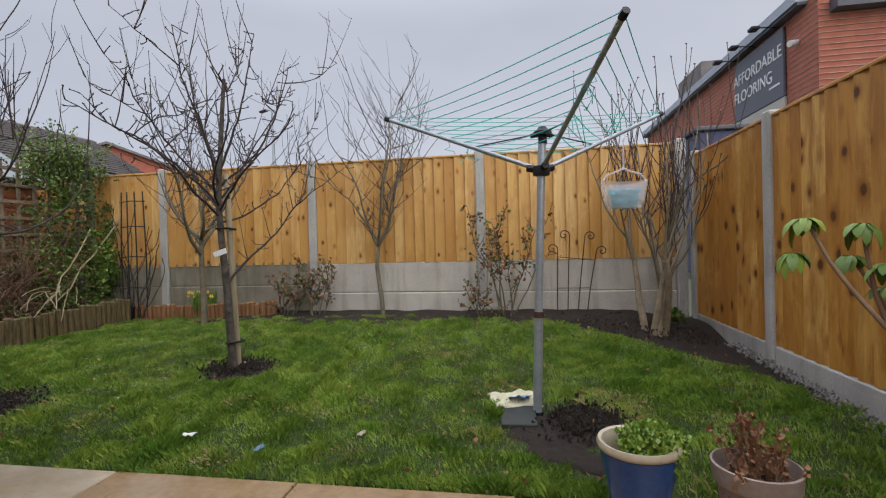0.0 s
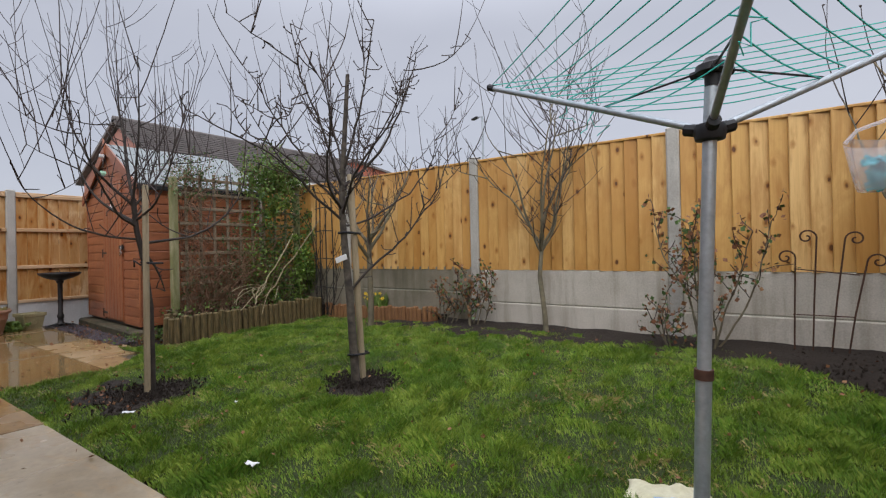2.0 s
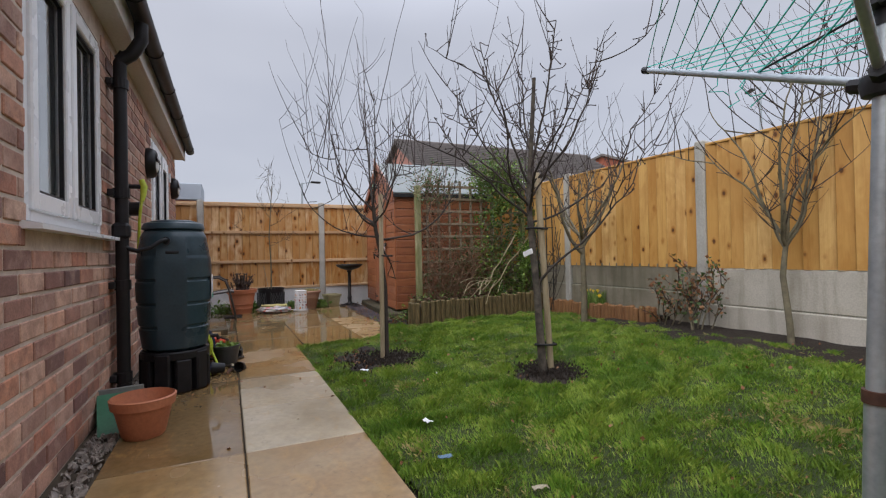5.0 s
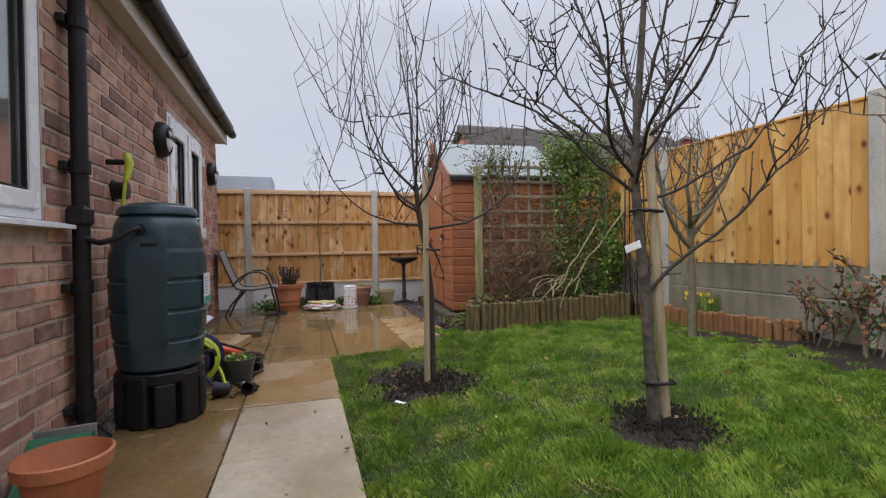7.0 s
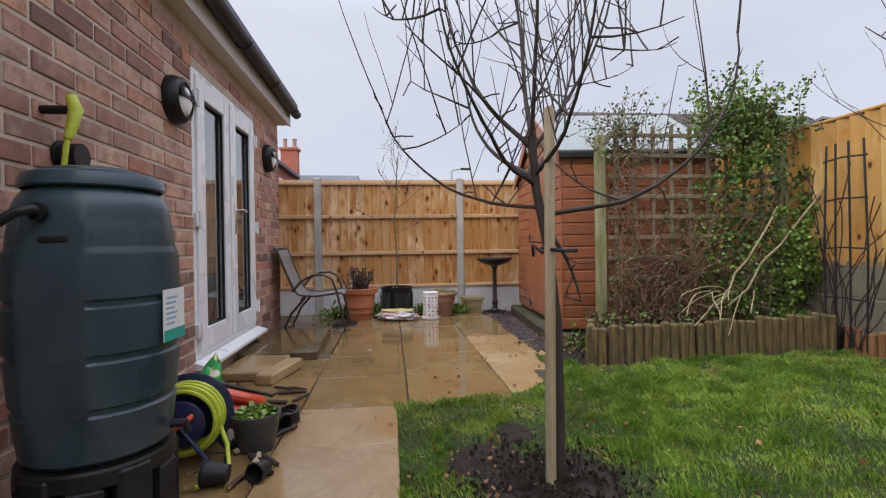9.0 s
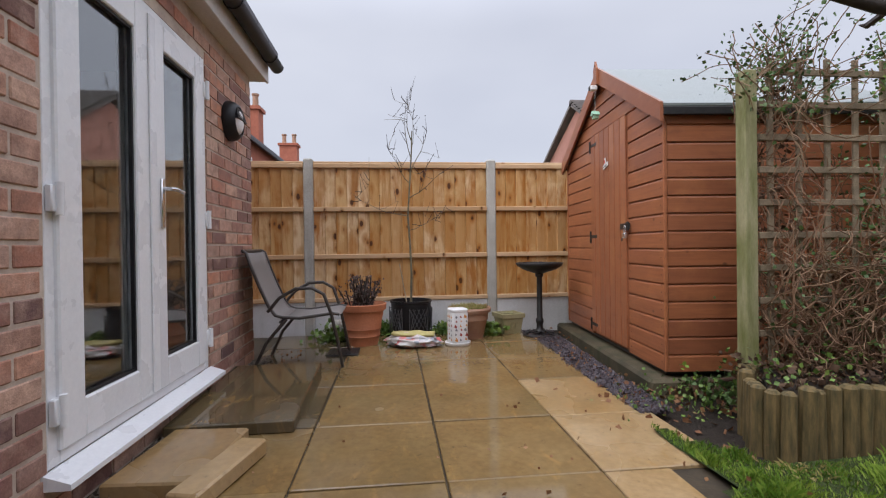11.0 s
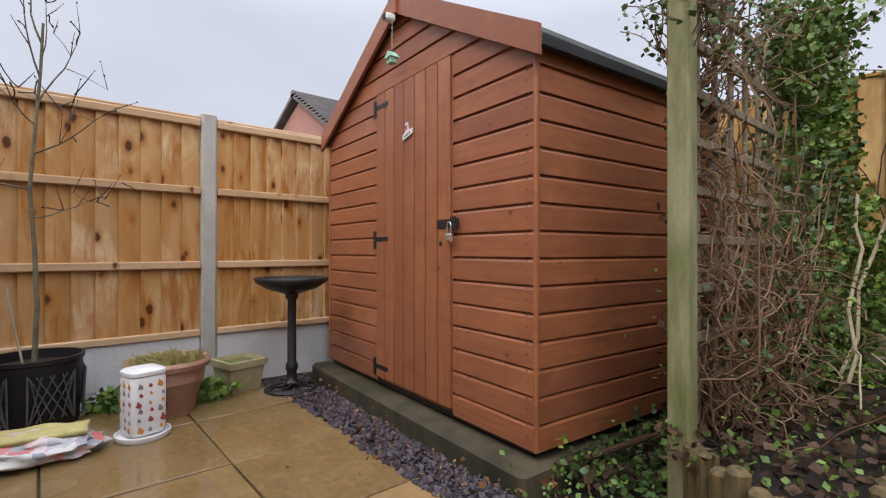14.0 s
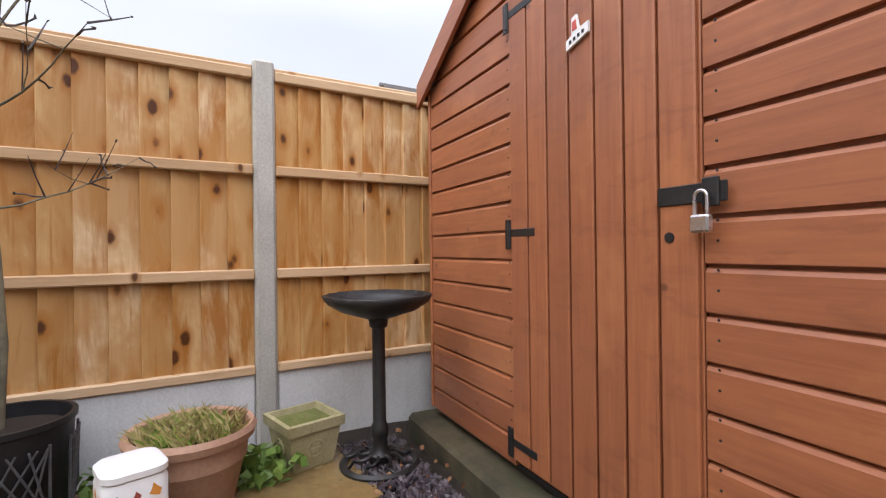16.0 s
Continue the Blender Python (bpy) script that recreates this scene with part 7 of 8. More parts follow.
# weeds and ivy by the shed base
wd = thing("weeds", (-5.42, 3.15, 0.0), "low ivy and weeds growing beside the shed base", "weeds")
leaves(wd, "foliage", [(r.gauss(0, 0.16), r.gauss(0.0, 0.2), abs(r.gauss(0.02, 0.04))) for _ in range(230)], 0.02, M_LEAF, 17, 0.6)
leaves(wd, "dead_leaves", [(r.gauss(0, 0.3), r.gauss(0, 0.25), 0.0) for _ in range(160)], 0.035, M_LEAF_BROWN, 18, 0.5)
for k, (x, y, s) in enumerate(((-7.62, 2.50, 0.11), (-7.8, 1.45, 0.12), (-7.78, 2.02, 0.09), (-7.55, 0.95, 0.16), (1.35, 4.85, 0.1))):
    q = thing("weeds", (x, y, rise(x, y)), "small clump of fresh green weeds on the ground", "weeds", "weed clumps")
    leaves(q, "foliage", [(r.gauss(0, s * 0.5), r.gauss(0, s * 0.5), abs(r.gauss(0.03, s * 0.35))) for _ in range(260)], 0.042, M_LEAF, 40 + k, 0.6)

# daffodils in the log bed
df = thing("daffodils", (-3.72, 5.0, 0.19), "clump of daffodils with yellow flowers behind the log roll", "flowers")
tuft(df, "leaf_blades", 240, 0.13, 0.0, 0.2, 0.005, M_LEAF, 31, 0.35)
M_DAFF = plain("daffodil_yellow", (0.75, 0.5, 0.02, 1), (0.8, 0.6, 0.05, 1), 20, 0.5)
bloom = BM()
for k in range(6):
    t = math.tau * k / 6
    prism_pts = [(0.004, 0), (0.014, 0.008), (0.026, 0), (0.014, -0.008)]
    vs = [bloom.verts.new((x * math.cos(t) - y * math.sin(t), x * math.sin(t) + y * math.cos(t), 0.002 * i)) for i, (x, y) in enumerate(prism_pts)]
    bloom.faces.new(vs)
lathe(bloom, [(0.005, 0), (0.008, 0.016), (0.011, 0.02)], 10)
bloom_me = mesh_of(bloom, "flower", M_DAFF)
for k in range(11):
    piece("flower", bloom_me, (r.gauss(0, 0.09), r.gauss(0, 0.05), r.uniform(0.14, 0.21)), df, (radians(60), 0, r.uniform(-1, 1)))
# metal plant frame in the far corner
of = thing("obelisk", (-4.60, 4.98, 0.1), "black metal lattice plant frame against the fence", "plant support")
for x, y in ((-0.16, -0.03), (-0.055, -0.05), (0.055, -0.05), (0.16, -0.03)):
    part("upright", tube(BM(), [(x, y, 0), (x * 1.05, y, 0.75), (x * 0.9, y, 1.5)], 0.0075, 6), M_IRON, of)
for z in (0.35, 0.72, 1.08, 1.38):
    part("hoop", tube(BM(), [(-0.17, -0.03, z), (0.0, -0.055, z + 0.01), (0.17, -0.03, z)], 0.0065, 6), M_IRON, of)
vine = BM()
for k in range(16):
    p = limb_path(r, (r.uniform(-0.15, 0.15), -0.04, 0), (r.gauss(0, 0.2), 0, 1), r.uniform(0.7, 1.5), 0.08, 0.03, 0.14)
    tube(vine, [Vector((q.x, max(-0.09, min(0.03, q.y)), q.z)) for q in p], 0.004, 4, False)
tagged(part("vine", vine, M_BARK, of), kind="stuff")

# scrolled iron plant support
sc = thing("plant_support", (0.47, 4.97, 0.0), "rusty iron plant support with four scrolled tops", "plant support")
for x0, x1, h, d in ((-0.16, -0.14, 0.86, -1), (-0.06, -0.02, 1.0, -1), (0.03, 0.13, 0.98, 1), (0.11, 0.24, 0.83, 1)):
    pts = [(x0, 0, -0.05), (x0 + (x1 - x0) * 0.5, 0, h * 0.5), (x1, 0, h - 0.06)]
    cx, cz, R = x1 + d * 0.055, h - 0.06, 0.055
    pts += [(cx - d * R * math.cos(t) * (1 - 0.11 * t), 0, cz + R * math.sin(t) * (1 - 0.11 * t)) for t in [0.35 * i for i in range(1, 24)]]
    part("scroll_rod", tube(BM(), pts, 0.0055, 6), M_RUST, sc, smooth=60)
part("tie_bar", tube(BM(), [(-0.15, -0.007, 0.72), (0.2, -0.007, 0.68)], 0.004, 6), M_RUST, sc)
for z in (0.4,):
    part("tie_bar", tube(BM(), [(-0.16, -0.007, z), (0.17, -0.007, z)], 0.004, 6), M_RUST, sc)


def rose(at, seed, label, height, spread_w, n):
    t = thing("rose_bush", at, label, "shrub", "rose bushes")
    q = random.Random(seed)
    tips = []
    for _ in range(n):
        p = limb_path(q, (q.gauss(0, 0.03), q.gauss(0, 0.02), 0), (q.gauss(0, spread_w), q.gauss(0, 0.15), 1), height * q.uniform(0.6, 1.05), 0.07, 0.06, 0.12)
        part("cane", tube(BM(), p, [0.009 * (1 - 0.6 * i / len(p)) for i in range(len(p))], 6), M_BARK_GREEN, t, smooth=60)
        tw = BM()
        for j in range(len(p) // 2, len(p)):
            s = limb_path(q, p[j], (q.gauss(0, 0.7), q.gauss(0, 0.4), 0.8), q.uniform(0.08, 0.26), 0.05, 0.05, 0.15)
            tube(tw, s, 0.0035, 4, False)
            tips += [v + Vector((q.gauss(0, 0.02), q.gauss(0, 0.02), q.gauss(0, 0.02))) for v in s[1:] for _ in range(4)]
        tagged(part("twigs", tw, M_TWIG, t), kind="stuff")
    leaves(t, "dead_leaves", tips[::2], 0.035, M_LEAF_BROWN, seed + 1, 0.5)
    leaves(t, "foliage", tips[1::3], 0.032, M_LEAF_DARK, seed + 2, 0.5)
    return t


rose((-2.28, 4.84, -0.04), 201, "leggy rose bush with bronze and dark leaves by a fence post", 0.72, 0.35, 7)
rose((-2.62, 4.86, -0.04), 207, "leggy rose bush with bronze and dark leaves by a fence post", 0.62, 0.4, 5)
rose((-0.22, 4.78, -0.04), 202, "tall straggly rose bush with reddish leaves by the fence", 1.15, 0.22, 7)
rose((-0.42, 4.72, -0.04), 203, "low straggly rose bush with few leaves", 0.5, 0.5, 4)

# broad-leaved shrub by the right fence
rh = thing("rhododendron", (1.47, 1.78, 0.0), "broad-leaved evergreen shrub with drooping yellow-green leaves", "shrub")
q = random.Random(300)
for az, tl, ln in ((165, 22, 1.1), (140, 30, 1.0), (110, 12, 1.2), (185, 38, 0.9), (150, 26, 0.72), (125, 20, 0.9)):
    d = Vector((math.cos(radians(az)) * math.sin(radians(tl)), math.sin(radians(az)) * math.sin(radians(tl)), math.cos(radians(tl))))
    p = limb_path(q, (0, 0, 0), d, ln, 0.09, 0.02, 0.08)
    part("stem", tube(BM(), p, [0.013 * (1 - 0.55 * i / len(p)) for i in range(len(p))], 7), M_STEM_DRY, rh, smooth=60)
    for tip in (p[-1], p[-3] + Vector((q.gauss(0, 0.08), q.gauss(0, 0.08), 0.03))):
        for k in range(10):
            a = math.tau * k / 10 + q.uniform(-0.2, 0.2)
            o, L, W = Vector((math.cos(a), math.sin(a), 0)), q.uniform(0.09, 0.135), q.uniform(0.017, 0.023)
            s = Vector((-o.y, o.x, 0))
            droop = q.uniform(0.75, 1.25)
            bm = BM()
            rows = []
            for u, wd_ in ((0, 0.15), (0.25, 0.8), (0.55, 1.0), (0.85, 0.6), (1.0, 0.05)):
                c = tip + o * L * u * (1 - 0.5 * droop * u) + Vector((0, 0, 0.02 * u - 0.85 * L * droop * u ** 1.4))
                rows.append([bm.verts.new(c - s * W * wd_ + Vector((0, 0, 0.006 * wd_))), bm.verts.new(c), bm.verts.new(c + s * W * wd_ + Vector((0, 0, 0.006 * wd_)))])
            for a_, b_ in zip(rows, rows[1:]):
                for j in range(2):
                    bm.faces.new((a_[j], a_[j + 1], b_[j + 1], b_[j]))
            part("leaf", bm, M_LEAF_YEL if q.random() < 0.5 else M_LEAF, rh, smooth=180)

# ties and tag on the apple tree
tie = thing("tree_tie", (-2.035, 2.955, 1.03), "black rubber tree tie round trunk and stake", "tree tie", "tree ties", rz=90)
part("strap", tube(BM(), [(-0.05, 0.02, 0), (-0.045, -0.026, 0.004), (0.02, -0.04, 0.0), (0.085, -0.034, -0.004), (0.092, 0.0, 0), (0.03, 0.03, 0.004), (-0.05, 0.02, 0)], 0.008, 6), M_BLACK, tie)
tie2 = copy_thing(tie, pose(-2.02, 3.0, 0.24, 0, 0, 90))
tie3 = thing("tree_tie", (-3.1, 2.22, 0.86), "blue-black string tied round stake and trunk", "tree tie", "tree ties")
part("strap", tube(BM(), [(-0.07, 0.0, 0), (-0.03, -0.04, 0.01), (0.06, -0.0, 0.0), (0.07, 0.05, 0), (0.0, 0.06, 0), (-0.07, 0.0, 0)], 0.007, 6), M_BLACK, tie3)
part("knot", tube(BM(), [(-0.05, -0.03, -0.01), (-0.08, -0.06, 0.02), (-0.1, -0.05, -0.02)], 0.006, 6), M_BLACK, tie3)
tag = thing("plant_label", (-2.03, 2.91, 0.865), "small white plastic label tied to the apple tree", "label")
part("tag", boxed((-0.045, -0.003, -0.018), (0.045, 0.003, 0.018), 0.002, pose(0, -0.01, 0, 0, -18, 10)), M_WHITE, tag)

# slate chippings by the shed and pebbles along the wall
def chips(name, label, count, place, size, material, seed, category):
    g = random.Random(seed)
    vs, fs = [], []
    for _ in range(count):
        x, y = place(g)
        s = size * g.uniform(0.5, 1.4)
        rot = Euler((g.gauss(0, 0.5), g.gauss(0, 0.5), g.uniform(0, 6.3))).to_matrix()
        i = len(vs)
        for c in ((-1, -0.6, -0.3), (1, -0.7, -0.25), (0.8, 0.7, -0.3), (-0.7, 0.6, -0.2), (-0.7, -0.4, 0.3), (0.7, -0.5, 0.25), (0.6, 0.5, 0.3), (-0.5, 0.45, 0.28)):
            p = rot @ Vector(c) * s
            vs.append((x + p.x, y + p.y, rise(x, y) + p.z + g.uniform(-0.012, 0.012)))
        fs += [tuple(i + k for k in f) for f in ((3, 2, 1, 0), (4, 5, 6, 7), (0, 1, 5, 4), (1, 2, 6, 5), (2, 3, 7, 6), (3, 0, 4, 7))]
    return tagged(soup(name, vs, fs, material), label, category, kind="stuff")


def slate_place(g):
    x = g.uniform(-7.75, -5.3)
    edge = 3.03 - 0.06 * (x + 5.7)
    return x, g.uniform(2.82 if x > -6.5 else 2.86, edge - 0.01)


chips("slate_chippings", "purple slate chippings between patio and shed", 2600, slate_place, 0.0145, M_SLATE, 1, "stones")
chips("pebbles", "grey and brown pebbles along the foot of the house wall", 1500, lambda g: (g.uniform(-6.9, -0.9), g.uniform(0.43, 0.545)), 0.016, plain("pebble_stone", (0.10, 0.08, 0.065, 1), (0.30, 0.26, 0.22, 1), 40, 0.6), 2, "stones")
chips("pebbles", "pale stones along the foot of the garden fence", 420, lambda g: (g.uniform(1.5, 1.62), g.uniform(1.4, 4.0)), 0.0085, plain("pale_stone", (0.12, 0.11, 0.095, 1), (0.30, 0.28, 0.25, 1), 30, 0.7), 3, "stones")
chips("soil_clods", "crumbs of dark soil in the beds and tree pits", 2600, lambda g: g.choice(((g.gauss(-3.13, 0.17), g.gauss(2.2, 0.15)), (g.gauss(-2.02, 0.12), g.gauss(3.05, 0.1)), (g.uniform(0.3, 1.5), g.uniform(3.9, 5.0)), (g.gauss(0.26, 0.1), g.gauss(2.34, 0.1)))), 0.008, M_SOIL, 4, "soil")
r = random.Random(500)
lv = []
for _ in range(420):
    x, y = r.uniform(-5, 1.5), r.uniform(0.6, 4.9)
    if y < 1.66 and r.random() < 0.6:
        continue
    lv.append((x, y, (0.004 if y < 1.66 else lawn_z(x, y) + 0.025)))
g2 = random.Random(9)
for _ in range(230):
    x, y = slate_place(g2)
    lv.append((x, y + g2.uniform(-0.03, 0.08), 0.012))
for _ in range(140):
    lv.append((g2.gauss(-3.2, 0.3), g2.gauss(2.1, 0.2), 0.012))
for _ in range(160):
    lv.append((g2.uniform(-7.1, -4.2), g2.uniform(0.55, 0.75), 0.012))
for _ in range(70):
    lv.append((g2.uniform(-4.3, -3.2), g2.uniform(0.6, 1.15), 0.008))
for _ in range(45):
    lv.append((r.uniform(-7.6, -4.2), r.uniform(0.5, 2.8), 0.005))
vs, fs = leaf_cloud(r, lv, 0.021, 1.0, 0.5)
tagged(soup("fallen_leaves", vs, fs, M_LEAF_BROWN), "scattered brown fallen leaves on lawn and paving", "leaves", kind="stuff")

r = random.Random(66)
M_SCRAP = plain("blue_grey_scrap", (0.06, 0.12, 0.18, 1), (0.12, 0.2, 0.28, 1), 30, 0.5)
for x, y, m in ((-1.55, 1.95, M_WHITE), (-1.15, 1.86, M_SCRAP), (-2.3, 2.35, M_WHITE), (-0.75, 2.05, M_STAKE), (-2.75, 1.95, M_WHITE)):
    s = thing("scrap", (x, y, lawn_z(x, y) + 0.03), "small crumpled scrap of litter on the lawn", "litter", "lawn litter", rz=r.uniform(0, 180))
    bm = BM()
    bmesh.ops.create_grid(bm, x_segments=4, y_segments=3, size=1)
    for v in bm.verts:
        v.co = Vector((v.co.x * 0.03, v.co.y * 0.013, 0.012 * noise.noise(v.co * 2 + Vector((x, y, 0)))))
    o = part("flake", bm, m, s)
    o.modifiers.new("thickness", "SOLIDIFY").thickness = 0.002


# ---- beyond the fences ----
def building(name, at, label, rz=0):
    return thing(name, at, label, "building", "neighbouring buildings", rz)


def far_window(parent, a, b, axis, face, out):
    """A window with frame and pane on a wall. a, b: (along, height) corners."""
    def bx(u0, z0, u1, z1, d0, d1):
        p = (face + out * d0, u0, z0) if axis == "y" else (u0, face + out * d0, z0)
        q = (face + out * d1, u1, z1) if axis == "y" else (u1, face + out * d1, z1)
        return [min(k) for k in zip(p, q)], [max(k) for k in zip(p, q)]
    fr = BM()
    w = 0.09
    for u0, z0, u1, z1 in ((a[0], a[1], a[0] + w, b[1]), (b[0] - w, a[1], b[0], b[1]), (a[0] + w, a[1], b[0] - w, a[1] + w), (a[0] + w, b[1] - w, b[0] - w, b[1])):
        box(fr, *bx(u0, z0, u1, z1, 0.0, 0.08))
    wn = part("window", fr, M_UPVC, parent, "white framed window")
    part("pane", box(BM(), *bx(a[0] + w, a[1] + w, b[0] - w, b[1] - w, 0.01, 0.04)), M_PANE, wn)


M_PANE = plain("dark_window_pane", (0.05, 0.06, 0.08, 1), (0.12, 0.14, 0.17, 1), 1, 0.08)

# bungalow behind the shed, ridge along y
b1 = building("house", (0, 0, 0), "neighbouring house with grey tiled roof and pink rendered gable")
X, Y0, Y1, RZ = -18.6, 7.6, 17.8, 5.6
part("wall", prism(BM(), [(X - 3.4, 0), (X + 2.8, 0), (X + 2.8, 3.9), (X, RZ - 0.15), (X - 3.4, 3.9)], "y", Y0 + 0.2, Y1), M_PINK, b1)
bm = BM()
prism(bm, [(X, RZ), (X + 3.1, 3.75), (X + 3.1, 3.85), (X, RZ + 0.12)], "y", Y0, Y1 + 0.2)
prism(bm, [(X, RZ), (X - 3.7, 3.75), (X - 3.7, 3.85), (X, RZ + 0.12)], "y", Y0, Y1 + 0.2)
rf = part("roof", bm, M_TILE, b1, "grey concrete tile roof")
tl = BM()
for k in range(16):
    f = k / 16
    x0, z0 = X + 3.1 * f, RZ + 0.13 - (RZ - 3.85 + 0.12) * f
    box(tl, (x0, Y0 - 0.02, z0 - 0.05), (x0 + 0.2, Y1 + 0.2, z0 + 0.005))
tagged(part("tile_courses", tl, M_TILE, rf), kind="stuff")
part("ridge", tube(BM(), [(X, Y0, RZ + 0.1), (X, Y1 + 0.2, RZ + 0.1)], 0.13, 8), M_TILE, b1)
part("gutter", boxed((X + 3.05, Y0, 3.62), (X + 3.2, Y1, 3.74)), M_UPVC, b1)
part("fascia", boxed((X + 2.95, Y0, 3.45), (X + 3.04, Y1, 3.75)), M_UPVC, b1)
for y in (9.5, 13.0, 16.5):
    far_window(b1, (y, 1.6), (y + 1.6, 3.1), "y", X + 2.8, 1)

# red brick house far behind
b2 = building("house", (-27.4, 28.6, 0), "distant red brick house with a low gable", rz=35)
part("wall", prism(BM(), [(-4.5, 0), (4.5, 0), (4.5, 5.8), (0, 7.5), (-4.5, 5.8)], "y", -4, 4), M_BRICK_RED, b2)
bm = BM()
for s in (-1, 1):
    prism(bm, [(0, 7.5), (5 * s, 5.6), (5 * s, 5.75), (0, 7.65)], "y", -4.3, 4.3)
part("roof", bm, M_TILE, b2)

# large brick unit with a sign
b3 = building("shop_building", (0, 0, 0), "tall red brick commercial building with a grey sign")
H = 7.1
part("wall", boxed((7.6, 13.8, 0), (16, 31, H)), M_BRICK_RED, b3)
part("wall", prism(BM(), [(7.75, H), (16, H), (16, 10.5), (11.9, 12.0), (7.75, 8.2)], "y", 13.79, 14.2), M_BRICK_RED, b3, "red brick gable")
courses = BM()
for k in range(30):
    box(courses, (7.585, 13.8, 2.6 + 0.15 * k), (7.6, 31, 2.6 + 0.15 * k + 0.012))
for k in range(40):
    box(courses, (7.6, 13.775, 2.6 + 0.15 * k), (16, 13.79, 2.6 + 0.15 * k + 0.012))
tagged(part("mortar_courses", courses, M_MORTAR, b3), kind="stuff")
part("eaves", boxed((7.3, 14.25, H), (16, 31, H + 0.28)), M_SHEET, b3, "grey metal eaves")
part("soffit", boxed((7.35, 14.25, H - 0.08), (7.62, 31, H - 0.005)), M_TILE_DARK, b3)
part("parapet", boxed((7.45, 21.5, H + 0.29), (9, 24.5, H + 1.1)), M_TILE, b3)
far_window(b3, (8.5, 6.9), (11.4, 8.1), "x", 13.79, -1)
part("canopy", boxed((7.85, 13.45, 6.55), (12.5, 13.77, 6.86)), M_TILE_DARK, b3)
part("camera_housing", tube(BM(), [(7.6, 14.75, 6.2), (7.35, 14.65, 6.15)], 0.09, 10), M_WHITE, b3)
M_SIGN = plain("charcoal_sign", (0.075, 0.085, 0.11, 1), (0.10, 0.11, 0.135, 1), 2, 0.5)
sg = part("sign_board", boxed((7.5, 15.3, 4.9), (7.57, 18.5, 6.9), 0.01), M_SIGN, b3, "charcoal grey shop sign")


def lettering(words, at, size, parent):
    cu = bpy.data.curves.new("lettering", "FONT")
    cu.body, cu.size, cu.extrude, cu.align_x, cu.align_y = words, size, 0.008, "CENTER", "CENTER"
    ob = new("lettering", cu)
    ob.data.materials.append(M_WHITE)
    ob.parent = parent
    ob.matrix_local = Matrix.Translation(at) @ Matrix(((0, 0, -1), (-1, 0, 0), (0, 1, 0))).to_4x4()
    return ob


lettering("AFFORDABLE", (7.49, 16.95, 6.25), 0.53, sg)
lettering("FLOORING", (7.49, 17.2, 5.65), 0.53, sg)
part("print", boxed((7.49, 15.5, 5.3), (7.498, 16.1, 5.36)), M_WHITE, sg)
part("lower_panel", boxed((7.52, 15.3, 4.4), (7.58, 18.5, 4.88)), plain("pale_panel", (0.4, 0.38, 0.34, 1), (0.46, 0.44, 0.4, 1), 3, 0.6), b3)
for y in (15.6, 17.0, 18.3):
    lampb = part("sign_lamp", tube(BM(), [(7.5, y, 7.0), (6.95, y, 7.05)], 0.02, 6), M_BLACK, b3)
    part("lamp_head", boxed((6.75, y - 0.14, 6.96), (7.0, y + 0.14, 7.06), 0.02), M_BLACK, lampb)
b4 = building("store", (4.9, 12.4, 0), "dark blue flat-topped store behind the fence")
part("wall", boxed((-0.9, -0.6, 0), (1.0, 0.8, 3.3), 0.02), plain("dark_blue_sheet", (0.03, 0.04, 0.10, 1), (0.05, 0.06, 0.13, 1), 2, 0.5), b4)
part("roof", boxed((-1.0, -0.7, 3.302), (1.1, 0.9, 3.4), 0.02), M_TILE_DARK, b4)

# brick terrace with chimneys beyond the end fence
b5 = building("terrace", (0, 0, 0), "red brick terrace with a dark slate roof and chimneys")
part("wall", boxed((-43, -12, 0), (-17.2, -4.85, 5.75)), M_BRICK_RED, b5)
bm = BM()
prism(bm, [(-4.55, 5.7), (-4.55, 5.85), (-8.4, 7.2), (-12.3, 5.85), (-12.3, 5.7), (-8.4, 7.05)], "x", -43.2, -17.0)
part("roof", bm, M_TILE_DARK, b5)
part("gutter", boxed((-43.1, -4.65, 5.6), (-17.1, -4.5, 5.72)), M_BLACK, b5)
for x in (-40.0, -37.0, -34.0, -31.0, -28.2, -25.2, -22.3, -19.6):
    far_window(b5, (x, 3.6), (x + 1.1, 5.0), "x", -4.85, 1)
for x, y, top in ((-28.0, -5.7, 8.1), (-38.5, -5.9, 8.5)):
    c = part("chimney", boxed((x - 0.45, y - 0.6, 5.6), (x + 0.45, y + 0.6, top - 0.25)), M_BRICK_RED, b5, "red brick chimney stack")
    part("cap", boxed((x - 0.55, y - 0.7, top - 0.249), (x + 0.55, y + 0.7, top - 0.08)), M_BRICK_RED, c)
    for dy in (-0.35, 0.35):
        part("chimney_pot", lathe(BM(), [(0.16, 0), (0.2, 0.05), (0.15, 0.12), (0.14, 0.6), (0.18, 0.65), (0.18, 0.72), (0.12, 0.72)], 14, (x, y + dy, top - 0.08)), M_TERRA_OLD, c)
part("aerial", tube(tube(tube(BM(), [(-28.0, -5.7, 8.0), (-28.0, -5.7, 9.6)], 0.025, 5), [(-29.0, -5.4, 9.7), (-26.6, -5.9, 9.4)], 0.02, 5), [(-28.7, -5.1, 9.65), (-28.7, -5.9, 9.65)], 0.015, 4), M_IRON, b5)
b7 = building("warehouse", (-30, -0.6, 0), "low grey sheet-roofed building beyond the fence")
part("wall", boxed((-4, -3.0, 0), (-1.0, 0.1, 4.3)), M_BRICK_RED, b7)
part("roof", boxed((-4.2, -3.2, 4.302), (-0.8, 0.3, 5.3), 0.05), M_SHEET, b7)


